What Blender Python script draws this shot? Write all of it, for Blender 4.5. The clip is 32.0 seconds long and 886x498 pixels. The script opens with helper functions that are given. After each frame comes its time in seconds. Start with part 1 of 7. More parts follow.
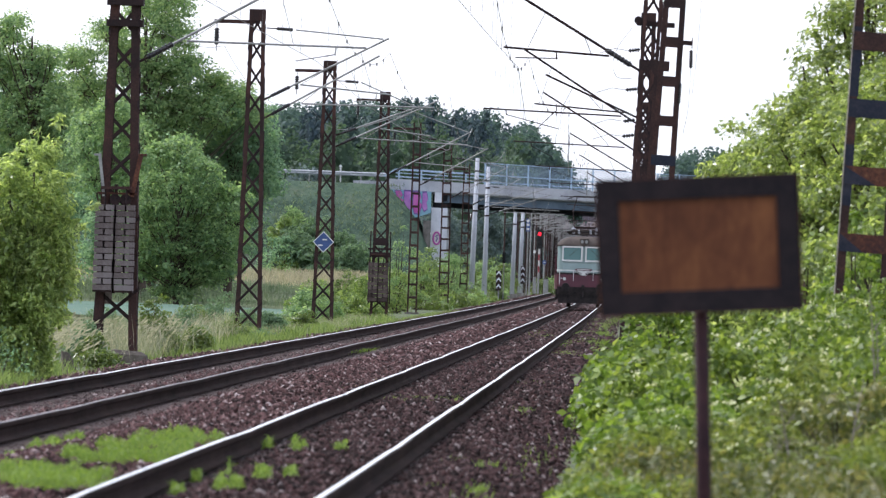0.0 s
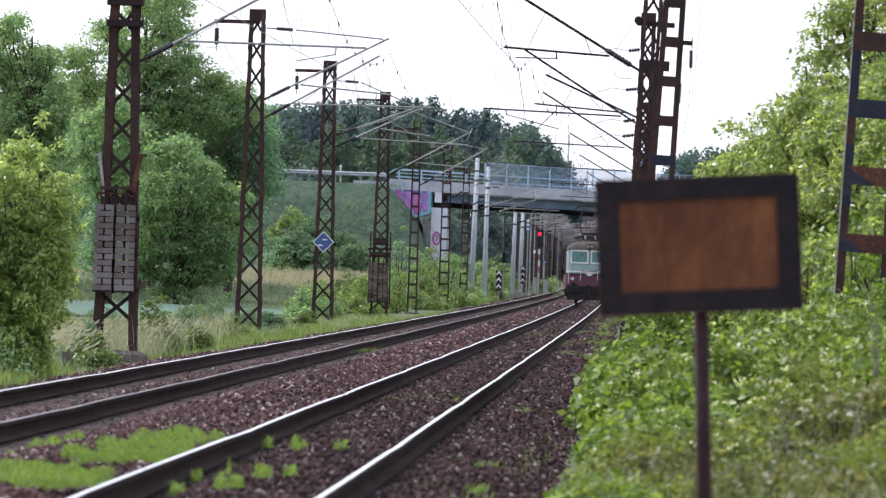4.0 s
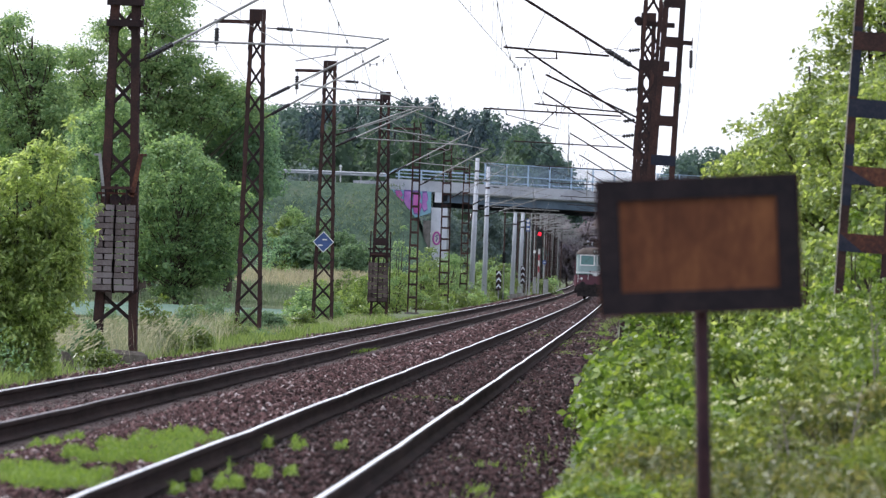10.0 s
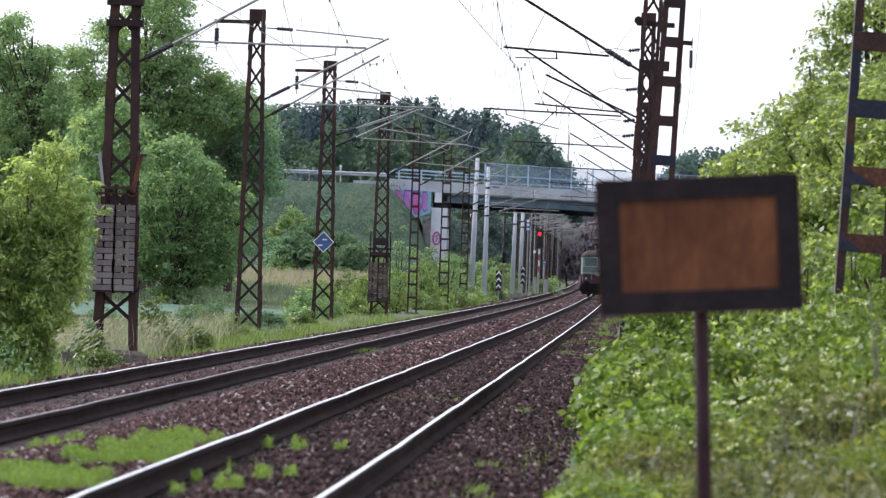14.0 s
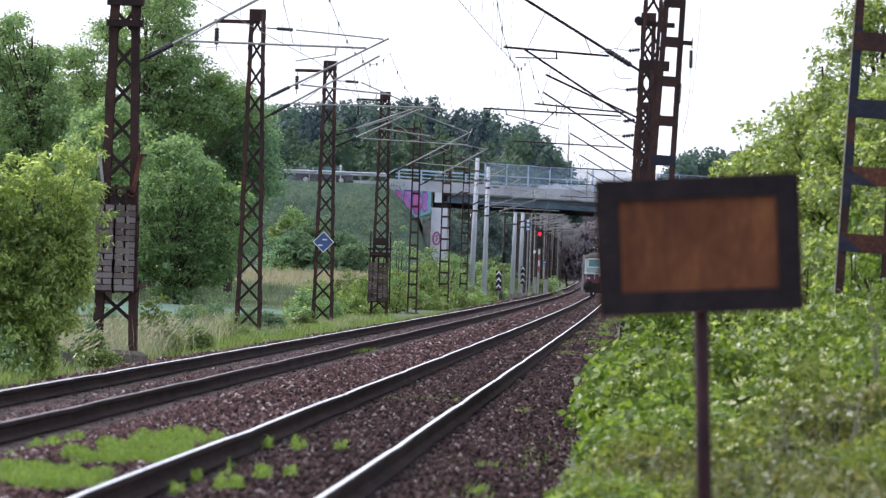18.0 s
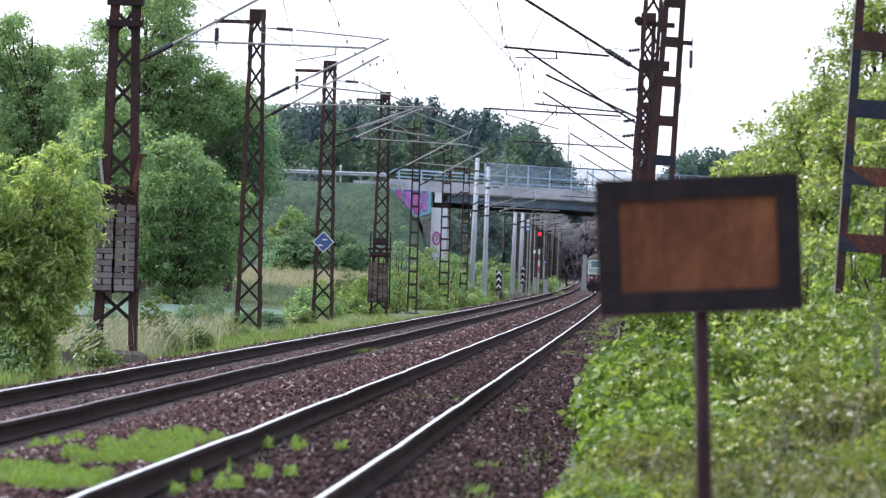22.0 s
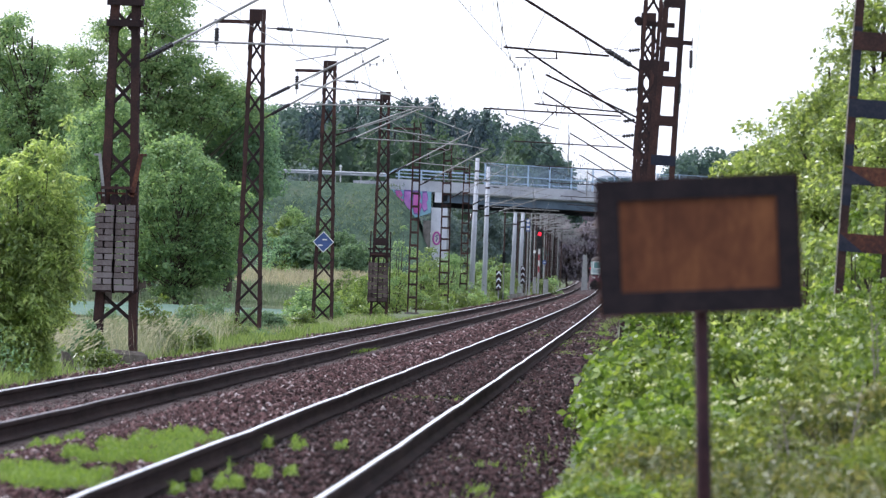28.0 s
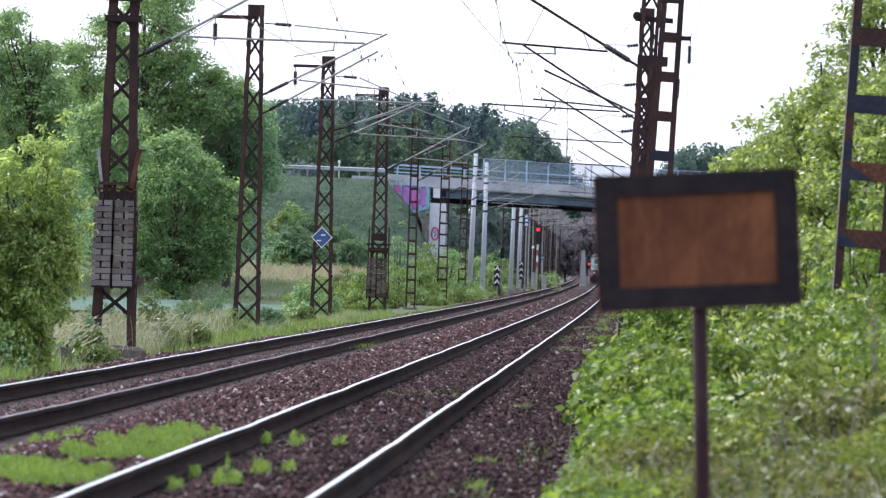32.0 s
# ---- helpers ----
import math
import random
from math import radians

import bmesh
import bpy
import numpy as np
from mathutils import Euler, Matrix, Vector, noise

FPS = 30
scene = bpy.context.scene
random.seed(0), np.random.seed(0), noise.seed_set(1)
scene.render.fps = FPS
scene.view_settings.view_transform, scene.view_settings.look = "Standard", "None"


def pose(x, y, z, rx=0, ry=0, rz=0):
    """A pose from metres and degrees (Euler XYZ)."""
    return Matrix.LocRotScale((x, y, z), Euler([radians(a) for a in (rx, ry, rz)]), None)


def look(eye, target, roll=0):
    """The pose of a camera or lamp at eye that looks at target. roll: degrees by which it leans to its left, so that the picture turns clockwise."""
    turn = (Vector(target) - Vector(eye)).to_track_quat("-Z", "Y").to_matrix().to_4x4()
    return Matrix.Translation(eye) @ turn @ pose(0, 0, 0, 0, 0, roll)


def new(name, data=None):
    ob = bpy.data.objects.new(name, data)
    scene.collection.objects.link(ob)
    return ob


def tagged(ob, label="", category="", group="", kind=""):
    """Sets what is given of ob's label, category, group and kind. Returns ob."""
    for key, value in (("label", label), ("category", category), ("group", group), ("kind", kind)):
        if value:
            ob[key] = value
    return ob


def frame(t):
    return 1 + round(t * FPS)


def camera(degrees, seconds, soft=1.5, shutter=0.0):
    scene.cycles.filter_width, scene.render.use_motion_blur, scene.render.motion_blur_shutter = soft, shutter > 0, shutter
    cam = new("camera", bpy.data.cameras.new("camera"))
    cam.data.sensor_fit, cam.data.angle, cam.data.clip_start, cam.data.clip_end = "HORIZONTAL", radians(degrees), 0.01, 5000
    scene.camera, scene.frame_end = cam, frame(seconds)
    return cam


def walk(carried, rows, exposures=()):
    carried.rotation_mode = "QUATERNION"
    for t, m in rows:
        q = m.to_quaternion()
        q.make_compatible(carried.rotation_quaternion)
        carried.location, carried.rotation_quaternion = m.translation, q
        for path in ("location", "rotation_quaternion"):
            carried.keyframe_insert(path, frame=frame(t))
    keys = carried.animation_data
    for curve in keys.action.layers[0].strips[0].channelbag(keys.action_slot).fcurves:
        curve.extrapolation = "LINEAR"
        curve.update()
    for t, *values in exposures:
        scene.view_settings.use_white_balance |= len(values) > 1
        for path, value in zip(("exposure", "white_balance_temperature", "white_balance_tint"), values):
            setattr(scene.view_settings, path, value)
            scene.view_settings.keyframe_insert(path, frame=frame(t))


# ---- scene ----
# one still camera on a tripod beside the track, long lens, knocked at the very end
cam = camera(5.984, 32.0, soft=1.25, shutter=0.2)
cam.data.dof.use_dof = True
cam.data.dof.focus_distance = 230.0
cam.data.dof.aperture_fstop = 9.5
EYE = Vector((0.0, 0.0, 1.477))
PX = math.radians(5.984) / 1568


def aim(right=0.0, down=0.0):
    yaw, pitch = math.radians(1.38305) - right * PX, math.radians(0.171956) - down * PX
    way = Vector((-math.sin(yaw) * math.cos(pitch), math.cos(yaw) * math.cos(pitch), math.sin(pitch)))
    return look(EYE, EYE + 100 * way, 1.7785)


walk(cam, [(0.0, aim()), (15.0, aim()), (30.2, aim()), (30.5, aim(0, 1.3)), (30.8, aim()), (31.2, aim(0.2, 0.2)),
           (31.5, aim(0, 1.8)), (31.75, aim(0.2, 1.6)), (31.9, aim(0.8, 3.0)), (32.0, aim(3.0, 8.0))],
     exposures=[(0.0, 0.40, 6000, 14.9), (9.0, 0.37, 6000, 14.9), (13.0, 0.34, 6000, 14.9), (18.2, 0.34, 5940, 15.7), (19.2, 0.50, 5840, 15.7), (20.0, 0.55, 5840, 15.7), (25.0, 0.53, 5840, 15.7), (32.0, 0.49, 5810, 15.7)])

# ---- light: a bright, thinly overcast sky with a soft high sun
world = bpy.data.worlds.new("world")
scene.world = world
world.use_nodes = True
wn, wl = world.node_tree.nodes, world.node_tree.links
wn.clear()
SUN_EL, SUN_AZ = math.radians(52), math.radians(-58)
sky = wn.new("ShaderNodeTexSky")
sky.sky_type = "NISHITA"
sky.sun_disc = False
sky.sun_elevation, sky.sun_rotation = SUN_EL, SUN_AZ
sky.dust_density = 4.0
bg_sky = wn.new("ShaderNodeBackground")
bg_sky.inputs["Strength"].default_value = 0.06
bg_cloud = wn.new("ShaderNodeBackground")
bg_cloud.inputs["Color"].default_value = (0.955, 0.975, 1.0, 1)
bg_cloud.inputs["Strength"].default_value = 0.92
wadd = wn.new("ShaderNodeAddShader")
wout = wn.new("ShaderNodeOutputWorld")
wl.new(sky.outputs["Color"], bg_sky.inputs["Color"])
wl.new(bg_sky.outputs[0], wadd.inputs[0])
wl.new(bg_cloud.outputs[0], wadd.inputs[1])
wl.new(wadd.outputs[0], wout.inputs["Surface"])
sun_data = bpy.data.lights.new("sun", "SUN")
sun_data.energy, sun_data.angle, sun_data.color = 3.2, math.radians(12), (1.0, 0.965, 0.90)
sun = new("sun", sun_data)
SUN_WAY = Vector((math.sin(SUN_AZ) * math.cos(SUN_EL), math.cos(SUN_AZ) * math.cos(SUN_EL), math.sin(SUN_EL)))
sun.matrix_world = look(SUN_WAY * 50, (0, 0, 0))


# ---- materials
def rgba(c):
    return (c[0], c[1], c[2], 1.0)


def mat_base(name):
    m = bpy.data.materials.new(name)
    m.use_nodes = True
    nt = m.node_tree
    return m, nt.nodes, nt.links, nt.nodes["Principled BSDF"]


def ramp_node(N, stops):
    r = N.new("ShaderNodeValToRGB")
    el = r.color_ramp.elements
    while len(el) < len(stops):
        el.new(0.5)
    for e, (p, c) in zip(el, stops):
        e.position, e.color = p, rgba(c)
    return r


def noise_mat(name, stops, scale=3.0, rough=0.8, metal=0.0, bump=0.3, fine=40.0, bump_dist=0.01, mix_fine=0.35, piece=0.0, stretch=None, spec=0.15):
    """Two scales of noise: large stains pick the colour from the stops, fine grain shifts it and gives relief."""
    m, N, L, b = mat_base(name)
    tc = N.new("ShaderNodeTexCoord")
    vec = tc.outputs["Object"]
    if stretch:
        mp = N.new("ShaderNodeMapping")
        mp.inputs["Scale"].default_value = stretch
        L.new(vec, mp.inputs["Vector"])
        vec = mp.outputs["Vector"]
    n1, n2 = N.new("ShaderNodeTexNoise"), N.new("ShaderNodeTexNoise")
    for n, s in ((n1, scale), (n2, fine)):
        n.inputs["Scale"].default_value, n.inputs["Detail"].default_value, n.inputs["Roughness"].default_value = s, 5.0, 0.62
        L.new(vec, n.inputs["Vector"])
    mix = N.new("ShaderNodeMath")
    mix.operation = "MULTIPLY_ADD"
    sub = N.new("ShaderNodeMath")
    sub.operation = "SUBTRACT"
    sub.inputs[1].default_value = 0.5
    L.new(n2.outputs["Fac"], sub.inputs[0])
    L.new(sub.outputs[0], mix.inputs[0])
    mix.inputs[1].default_value = mix_fine * 2
    L.new(n1.outputs["Fac"], mix.inputs[2])
    fac = mix.outputs[0]
    if piece:
        oi, sc, ad = N.new("ShaderNodeObjectInfo"), N.new("ShaderNodeMath"), N.new("ShaderNodeMath")
        sc.operation, sc.inputs[1].default_value = "MULTIPLY_ADD", piece
        sc.inputs[2].default_value = -piece / 2
        L.new(oi.outputs["Random"], sc.inputs[0])
        L.new(sc.outputs[0], ad.inputs[0])
        L.new(fac, ad.inputs[1])
        fac = ad.outputs[0]
    r = ramp_node(N, stops)
    L.new(fac, r.inputs["Fac"])
    L.new(r.outputs["Color"], b.inputs["Base Color"])
    b.inputs["Roughness"].default_value, b.inputs["Metallic"].default_value = rough, metal
    b.inputs["Specular IOR Level"].default_value = 0.5 if metal or rough < 0.6 else spec
    if bump:
        bp = N.new("ShaderNodeBump")
        bp.inputs["Strength"].default_value, bp.inputs["Distance"].default_value = bump, bump_dist
        L.new(n2.outputs["Fac"], bp.inputs["Height"])
        L.new(bp.outputs["Normal"], b.inputs["Normal"])
    return m


def leaf_mat(name, dark, mid, light, rough=0.42, through_part=0.35, glow=1.5, gloss=0.35):
    """Leaves: each one its own green, glossy outside, light shining through."""
    m, N, L, b = mat_base(name)
    geo = N.new("ShaderNodeNewGeometry")
    r = ramp_node(N, [(0.0, dark), (0.55, mid), (1.0, light)])
    tc, n = N.new("ShaderNodeTexCoord"), N.new("ShaderNodeTexNoise")
    n.inputs["Scale"].default_value = 0.6
    L.new(tc.outputs["Object"], n.inputs["Vector"])
    ma = N.new("ShaderNodeMath")
    ma.operation, ma.inputs[1].default_value = "MULTIPLY_ADD", 0.6
    L.new(geo.outputs["Random Per Island"], ma.inputs[0])
    sc = N.new("ShaderNodeMath")
    sc.operation, sc.inputs[1].default_value = "MULTIPLY", 0.42
    L.new(n.outputs["Fac"], sc.inputs[0])
    L.new(sc.outputs[0], ma.inputs[2])
    L.new(ma.outputs[0], r.inputs["Fac"])
    L.new(r.outputs["Color"], b.inputs["Base Color"])
    b.inputs["Roughness"].default_value = rough
    b.inputs["Specular IOR Level"].default_value = gloss
    tr, mx = N.new("ShaderNodeBsdfTranslucent"), N.new("ShaderNodeMixShader")
    gl = N.new("ShaderNodeMix")
    gl.data_type, gl.blend_type = "RGBA", "MULTIPLY"
    gl.inputs["Factor"].default_value = 1.0
    L.new(r.outputs["Color"], gl.inputs["A"])
    gl.inputs["B"].default_value = (1.15 * glow, 1.1 * glow, 0.72 * glow, 1)
    L.new(gl.outputs["Result"], tr.inputs["Color"])
    mx.inputs["Fac"].default_value = through_part
    L.new(b.outputs[0], mx.inputs[1])
    L.new(tr.outputs[0], mx.inputs[2])
    L.new(mx.outputs[0], N["Material Output"].inputs["Surface"])
    return m


def plain_mat(name, c, rough=0.5, metal=0.0, emit=0.0):
    m, N, L, b = mat_base(name)
    b.inputs["Base Color"].default_value = rgba(c)
    b.inputs["Roughness"].default_value, b.inputs["Metallic"].default_value = rough, metal
    if emit:
        b.inputs["Emission Color"].default_value = rgba(c)
        b.inputs["Emission Strength"].default_value = emit
    return m


def mesh_mat(name, c, clear):
    """Fine wire mesh that one sees through for the most part."""
    m, N, L, b = mat_base(name)
    b.inputs["Base Color"].default_value = rgba(c)
    b.inputs["Roughness"].default_value = 0.6
    t, mx = N.new("ShaderNodeBsdfTransparent"), N.new("ShaderNodeMixShader")
    mx.inputs["Fac"].default_value = clear
    L.new(b.outputs[0], mx.inputs[1])
    L.new(t.outputs[0], mx.inputs[2])
    L.new(mx.outputs[0], N["Material Output"].inputs["Surface"])
    return m


RUST = noise_mat("rust", [(0.25, (0.021, 0.015, 0.016)), (0.5, (0.043, 0.025, 0.023)), (0.75, (0.092, 0.042, 0.034))], 1.2, 0.85, 0.0, 0.4, 30)
RUST_DARK = noise_mat("rust_dark", [(0.3, (0.014, 0.011, 0.013)), (0.7, (0.042, 0.025, 0.023))], 1.5, 0.8, 0.0, 0.4, 30)
RUST_ORANGE = noise_mat("rust_orange", [(0.28, (0.022, 0.018, 0.026)), (0.46, (0.062, 0.027, 0.023)), (0.6, (0.11, 0.046, 0.029)), (0.78, (0.19, 0.093, 0.05))], 0.9, 0.8, 0.0, 0.3, 25)
STEEL_BLUE = noise_mat("dark_blue_paint", [(0.3, (0.012, 0.016, 0.03)), (0.7, (0.035, 0.035, 0.05))], 3, 0.6, 0.0, 0.2, 30)
SIGN_FACE = noise_mat("sign_face_rust", [(0.25, (0.056, 0.02, 0.013)), (0.5, (0.115, 0.043, 0.021)), (0.75, (0.19, 0.076, 0.032))], 3.6, 0.75, 0.0, 0.3, 22, 0.004, 0.2, stretch=(1.5, 1, 0.6))
SIGN_EDGE = noise_mat("sign_edge_black", [(0.3, (0.010, 0.008, 0.011)), (0.75, (0.028, 0.019, 0.021))], 6, 0.7, 0.0, 0.3, 40)
POST_RUST = noise_mat("post_rust", [(0.3, (0.018, 0.008, 0.011)), (0.75, (0.045, 0.019, 0.021))], 4, 0.75, 0.0, 0.3, 40)
GALV_LIGHT = noise_mat("galvanised_rail", [(0.3, (0.26, 0.28, 0.31)), (0.7, (0.40, 0.42, 0.45))], 2, 0.5, 0.2, 0.1, 40)
GALV = noise_mat("galvanised_tube", [(0.3, (0.17, 0.17, 0.17)), (0.7, (0.30, 0.30, 0.29))], 5, 0.55, 0.2, 0.1, 60)
WIRE = noise_mat("wire", [(0.3, (0.10, 0.10, 0.10)), (0.7, (0.2, 0.19, 0.18))], 3, 0.55, 0.3, 0.0, 50)
INSUL = noise_mat("insulator_glaze", [(0.3, (0.018, 0.018, 0.022)), (0.7, (0.045, 0.04, 0.04))], 8, 0.25, 0.0, 0.0, 50)
# bridge and pole concretes: some blue of distance haze is in these greys
CONCRETE = noise_mat("concrete", [(0.25, (0.22, 0.23, 0.26)), (0.5, (0.355, 0.365, 0.405)), (0.8, (0.47, 0.48, 0.52))], 0.7, 0.9, 0.0, 0.3, 18)
CONCRETE_LIGHT = noise_mat("white_concrete", [(0.25, (0.44, 0.46, 0.52)), (0.5, (0.58, 0.60, 0.66)), (0.8, (0.70, 0.71, 0.76))], 0.9, 0.9, 0.0, 0.3, 18)
CONCRETE_POLE = noise_mat("pole_concrete", [(0.25, (0.29, 0.305, 0.345)), (0.75, (0.49, 0.51, 0.56))], 0.8, 0.9, 0.0, 0.2, 18, stretch=(3, 3, 0.4))
CONCRETE_OLD = noise_mat("old_concrete", [(0.25, (0.08, 0.075, 0.07)), (0.5, (0.16, 0.15, 0.14)), (0.8, (0.27, 0.25, 0.23))], 2.2, 0.95, 0.0, 0.5, 30)
CONCRETE_DIRTY = noise_mat("dirty_concrete", [(0.25, (0.045, 0.038, 0.032)), (0.5, (0.10, 0.086, 0.075)), (0.8, (0.18, 0.16, 0.14))], 3.0, 0.95, 0.0, 0.6, 30)
WEIGHT = noise_mat("weight_block", [(0.2, (0.06, 0.046, 0.046)), (0.5, (0.125, 0.102, 0.1)), (0.8, (0.19, 0.166, 0.168))], 2.0, 0.95, 0.0, 0.4, 30, piece=0.5)
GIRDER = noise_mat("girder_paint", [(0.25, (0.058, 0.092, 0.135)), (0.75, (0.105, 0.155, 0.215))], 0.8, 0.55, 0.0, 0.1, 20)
RAILING = noise_mat("railing_paint", [(0.25, (0.22, 0.32, 0.46)), (0.75, (0.40, 0.50, 0.62))], 2.0, 0.5, 0.0, 0.1, 20)
FENCE_MESH = mesh_mat("fence_mesh", (0.25, 0.33, 0.42), 0.74)
# near-black that puts the shade under the deck into the colour
GIRDER_SHADE = noise_mat("girder_shade", [(0.25, (0.010, 0.011, 0.014)), (0.75, (0.03, 0.032, 0.04))], 0.8, 0.8, 0.0, 0.1, 20)
RAIL_SIDE = noise_mat("rail_side", [(0.3, (0.014, 0.010, 0.010)), (0.7, (0.038, 0.025, 0.022))], 2.5, 0.95, 0.0, 0.3, 25, stretch=(1, 0.2, 1), spec=0.03)
RAIL_TOP = noise_mat("rail_top", [(0.3, (0.62, 0.615, 0.61)), (0.7, (0.86, 0.855, 0.85))], 1.5, 0.4, 1.0, 0.05, 60, stretch=(6, 0.3, 1))
RAIL_DULL = noise_mat("rail_dull", [(0.3, (0.08, 0.075, 0.075)), (0.7, (0.19, 0.18, 0.18))], 1.5, 0.5, 0.5, 0.05, 60, stretch=(6, 0.3, 1))
SLEEPER = noise_mat("sleeper", [(0.3, (0.026, 0.021, 0.02)), (0.7, (0.065, 0.053, 0.05))], 3, 0.95, 0.0, 0.5, 30, piece=0.4)
SLEEPER_CONCRETE = noise_mat("concrete_sleeper", [(0.3, (0.052, 0.04, 0.038)), (0.7, (0.115, 0.09, 0.086))], 3, 0.95, 0.0, 0.5, 30, piece=0.4)
BALLAST = noise_mat("ballast", [(0.28, (0.010, 0.0065, 0.0065)), (0.5, (0.028, 0.0175, 0.0170)), (0.72, (0.060, 0.038, 0.037))], 1.1, 0.95, 0.0, 1.0, 14, 0.05, 0.6)


def stone_mat(name, k):
    m, N, L, b = mat_base(name)
    geo = N.new("ShaderNodeNewGeometry")
    r = ramp_node(N, [(p, tuple(k * v for v in c)) for p, c in ((0.0, (0.012, 0.0085, 0.008)), (0.45, (0.040, 0.0215, 0.0205)), (0.8, (0.084, 0.044, 0.043)), (0.95, (0.15, 0.1, 0.098)), (1.0, (0.36, 0.315, 0.31)))])
    L.new(geo.outputs["Random Per Island"], r.inputs["Fac"])
    L.new(r.outputs["Color"], b.inputs["Base Color"])
    b.inputs["Roughness"].default_value = 0.9
    b.inputs["Specular IOR Level"].default_value = 0.12
    return m


STONE = stone_mat("ballast_stone", 1.0)
# stones beside the rails: rail shade and oil both in the darker colour
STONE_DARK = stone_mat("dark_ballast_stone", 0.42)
STONE_OILY = stone_mat("oily_ballast_stone", 0.62)
GROUND = noise_mat("meadow", [(0.2, (0.03, 0.038, 0.02)), (0.42, (0.058, 0.078, 0.036)), (0.62, (0.095, 0.11, 0.058)), (0.85, (0.17, 0.15, 0.1))], 0.09, 0.95, 0.0, 0.6, 5, 0.1, 0.3)
BANK = noise_mat("bank_grass", [(0.25, (0.022, 0.038, 0.03)), (0.45, (0.038, 0.066, 0.045)), (0.62, (0.058, 0.088, 0.058)), (0.82, (0.095, 0.1, 0.078))], 0.35, 0.95, 0.0, 0.8, 3, 0.2, 0.4)
ASPHALT = noise_mat("asphalt", [(0.3, (0.045, 0.045, 0.048)), (0.7, (0.075, 0.075, 0.078))], 0.5, 0.9, 0.0, 0.3, 30)
FIELD = noise_mat("young_field", [(0.3, (0.062, 0.112, 0.082)), (0.7, (0.098, 0.15, 0.115))], 0.15, 0.95, 0.0, 0.5, 6, 0.1)
BARK = noise_mat("bark", [(0.3, (0.035, 0.028, 0.022)), (0.7, (0.09, 0.07, 0.055))], 3, 0.95, 0.0, 0.6, 25)
DRY_STALK = noise_mat("dry_stalk", [(0.3, (0.14, 0.12, 0.1)), (0.7, (0.26, 0.23, 0.2))], 6, 0.9, 0.0, 0.2, 40)
LEAF_OAK = leaf_mat("leaf_oak", (0.052, 0.098, 0.0506), (0.165, 0.262, 0.1207), (0.37, 0.455, 0.23), 0.5, 0.45, 1.6, 0.2)
LEAF_DARK = leaf_mat("leaf_dark", (0.062, 0.128, 0.09), (0.148, 0.255, 0.158), (0.275, 0.39, 0.23), 0.5, 0.42, 1.6, 0.2)
LEAF_YOUNG = leaf_mat("leaf_young", (0.044, 0.09, 0.046), (0.142, 0.232, 0.108), (0.32, 0.42, 0.2), 0.5, 0.45, 1.6, 0.2)
# pale colour for the sunlit edge of the near mast's leg
SUNLIT_EDGE = noise_mat("sunlit_edge", [(0.3, (0.13, 0.10, 0.08)), (0.5, (0.34, 0.30, 0.25)), (0.8, (0.5, 0.46, 0.38))], 1.6, 0.7)
# trees beyond the bridge: blue of distance haze mixed into the leaf colour
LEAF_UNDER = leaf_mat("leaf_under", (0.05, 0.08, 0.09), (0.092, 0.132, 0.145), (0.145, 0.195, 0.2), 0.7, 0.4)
GRASS_STRAW = leaf_mat("grass_straw", (0.15, 0.15, 0.105), (0.27, 0.25, 0.185), (0.41, 0.375, 0.295), 0.6, 0.4, 1.2)
LEAF_COVER = leaf_mat("leaf_cover", (0.042, 0.082, 0.05), (0.1, 0.17, 0.096), (0.18, 0.265, 0.14), 0.55, 0.4)
LEAF_ELDER = leaf_mat("leaf_elder", (0.02, 0.04, 0.007), (0.108, 0.165, 0.028), (0.31, 0.38, 0.08), 0.4, 0.38, 1.6, 0.22)
LEAF_LOW = leaf_mat("leaf_low", (0.034, 0.054, 0.011), (0.122, 0.165, 0.034), (0.285, 0.31, 0.085), 0.45, 0.36, 1.5, 0.15)
# mauve-brown of the haze down the line, used as a leaf colour
LEAF_HAZE = leaf_mat("leaf_haze", (0.12, 0.112, 0.142), (0.195, 0.172, 0.215), (0.265, 0.232, 0.275), 0.7, 0.4, 1.3)
GRASS_VERGE = leaf_mat("grass_verge", (0.055, 0.09, 0.024), (0.13, 0.19, 0.055), (0.24, 0.3, 0.105), 0.55, 0.4)
GRASS_SLOPE = leaf_mat("grass_slope", (0.066, 0.1, 0.066), (0.1, 0.142, 0.09), (0.142, 0.172, 0.118), 0.6, 0.45, 1.4)
LEAF_BUSH = leaf_mat("leaf_bush", (0.028, 0.052, 0.009), (0.078, 0.122, 0.022), (0.165, 0.215, 0.05), 0.32, 0.42, 1.5, 0.6)
LEAF_BRIGHT = leaf_mat("leaf_bright", (0.022, 0.044, 0.009), (0.1, 0.165, 0.024), (0.28, 0.36, 0.075), 0.38, 0.45, 1.6, 0.28)
LEAF_WILLOW = leaf_mat("leaf_willow", (0.046, 0.086, 0.024), (0.125, 0.19, 0.052), (0.27, 0.34, 0.11), 0.38, 0.48, 1.5, 0.5)
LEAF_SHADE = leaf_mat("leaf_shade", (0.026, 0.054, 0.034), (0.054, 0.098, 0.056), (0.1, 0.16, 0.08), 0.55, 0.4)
LEAF_TREE = leaf_mat("leaf_tree", (0.035, 0.06, 0.016), (0.16, 0.222, 0.058), (0.43, 0.49, 0.18), 0.33, 0.5, 1.6, 0.6)
LEAF_SALLOW = leaf_mat("leaf_sallow", (0.07, 0.115, 0.036), (0.24, 0.325, 0.105), (0.6, 0.68, 0.28), 0.36, 0.5, 1.6, 0.45)
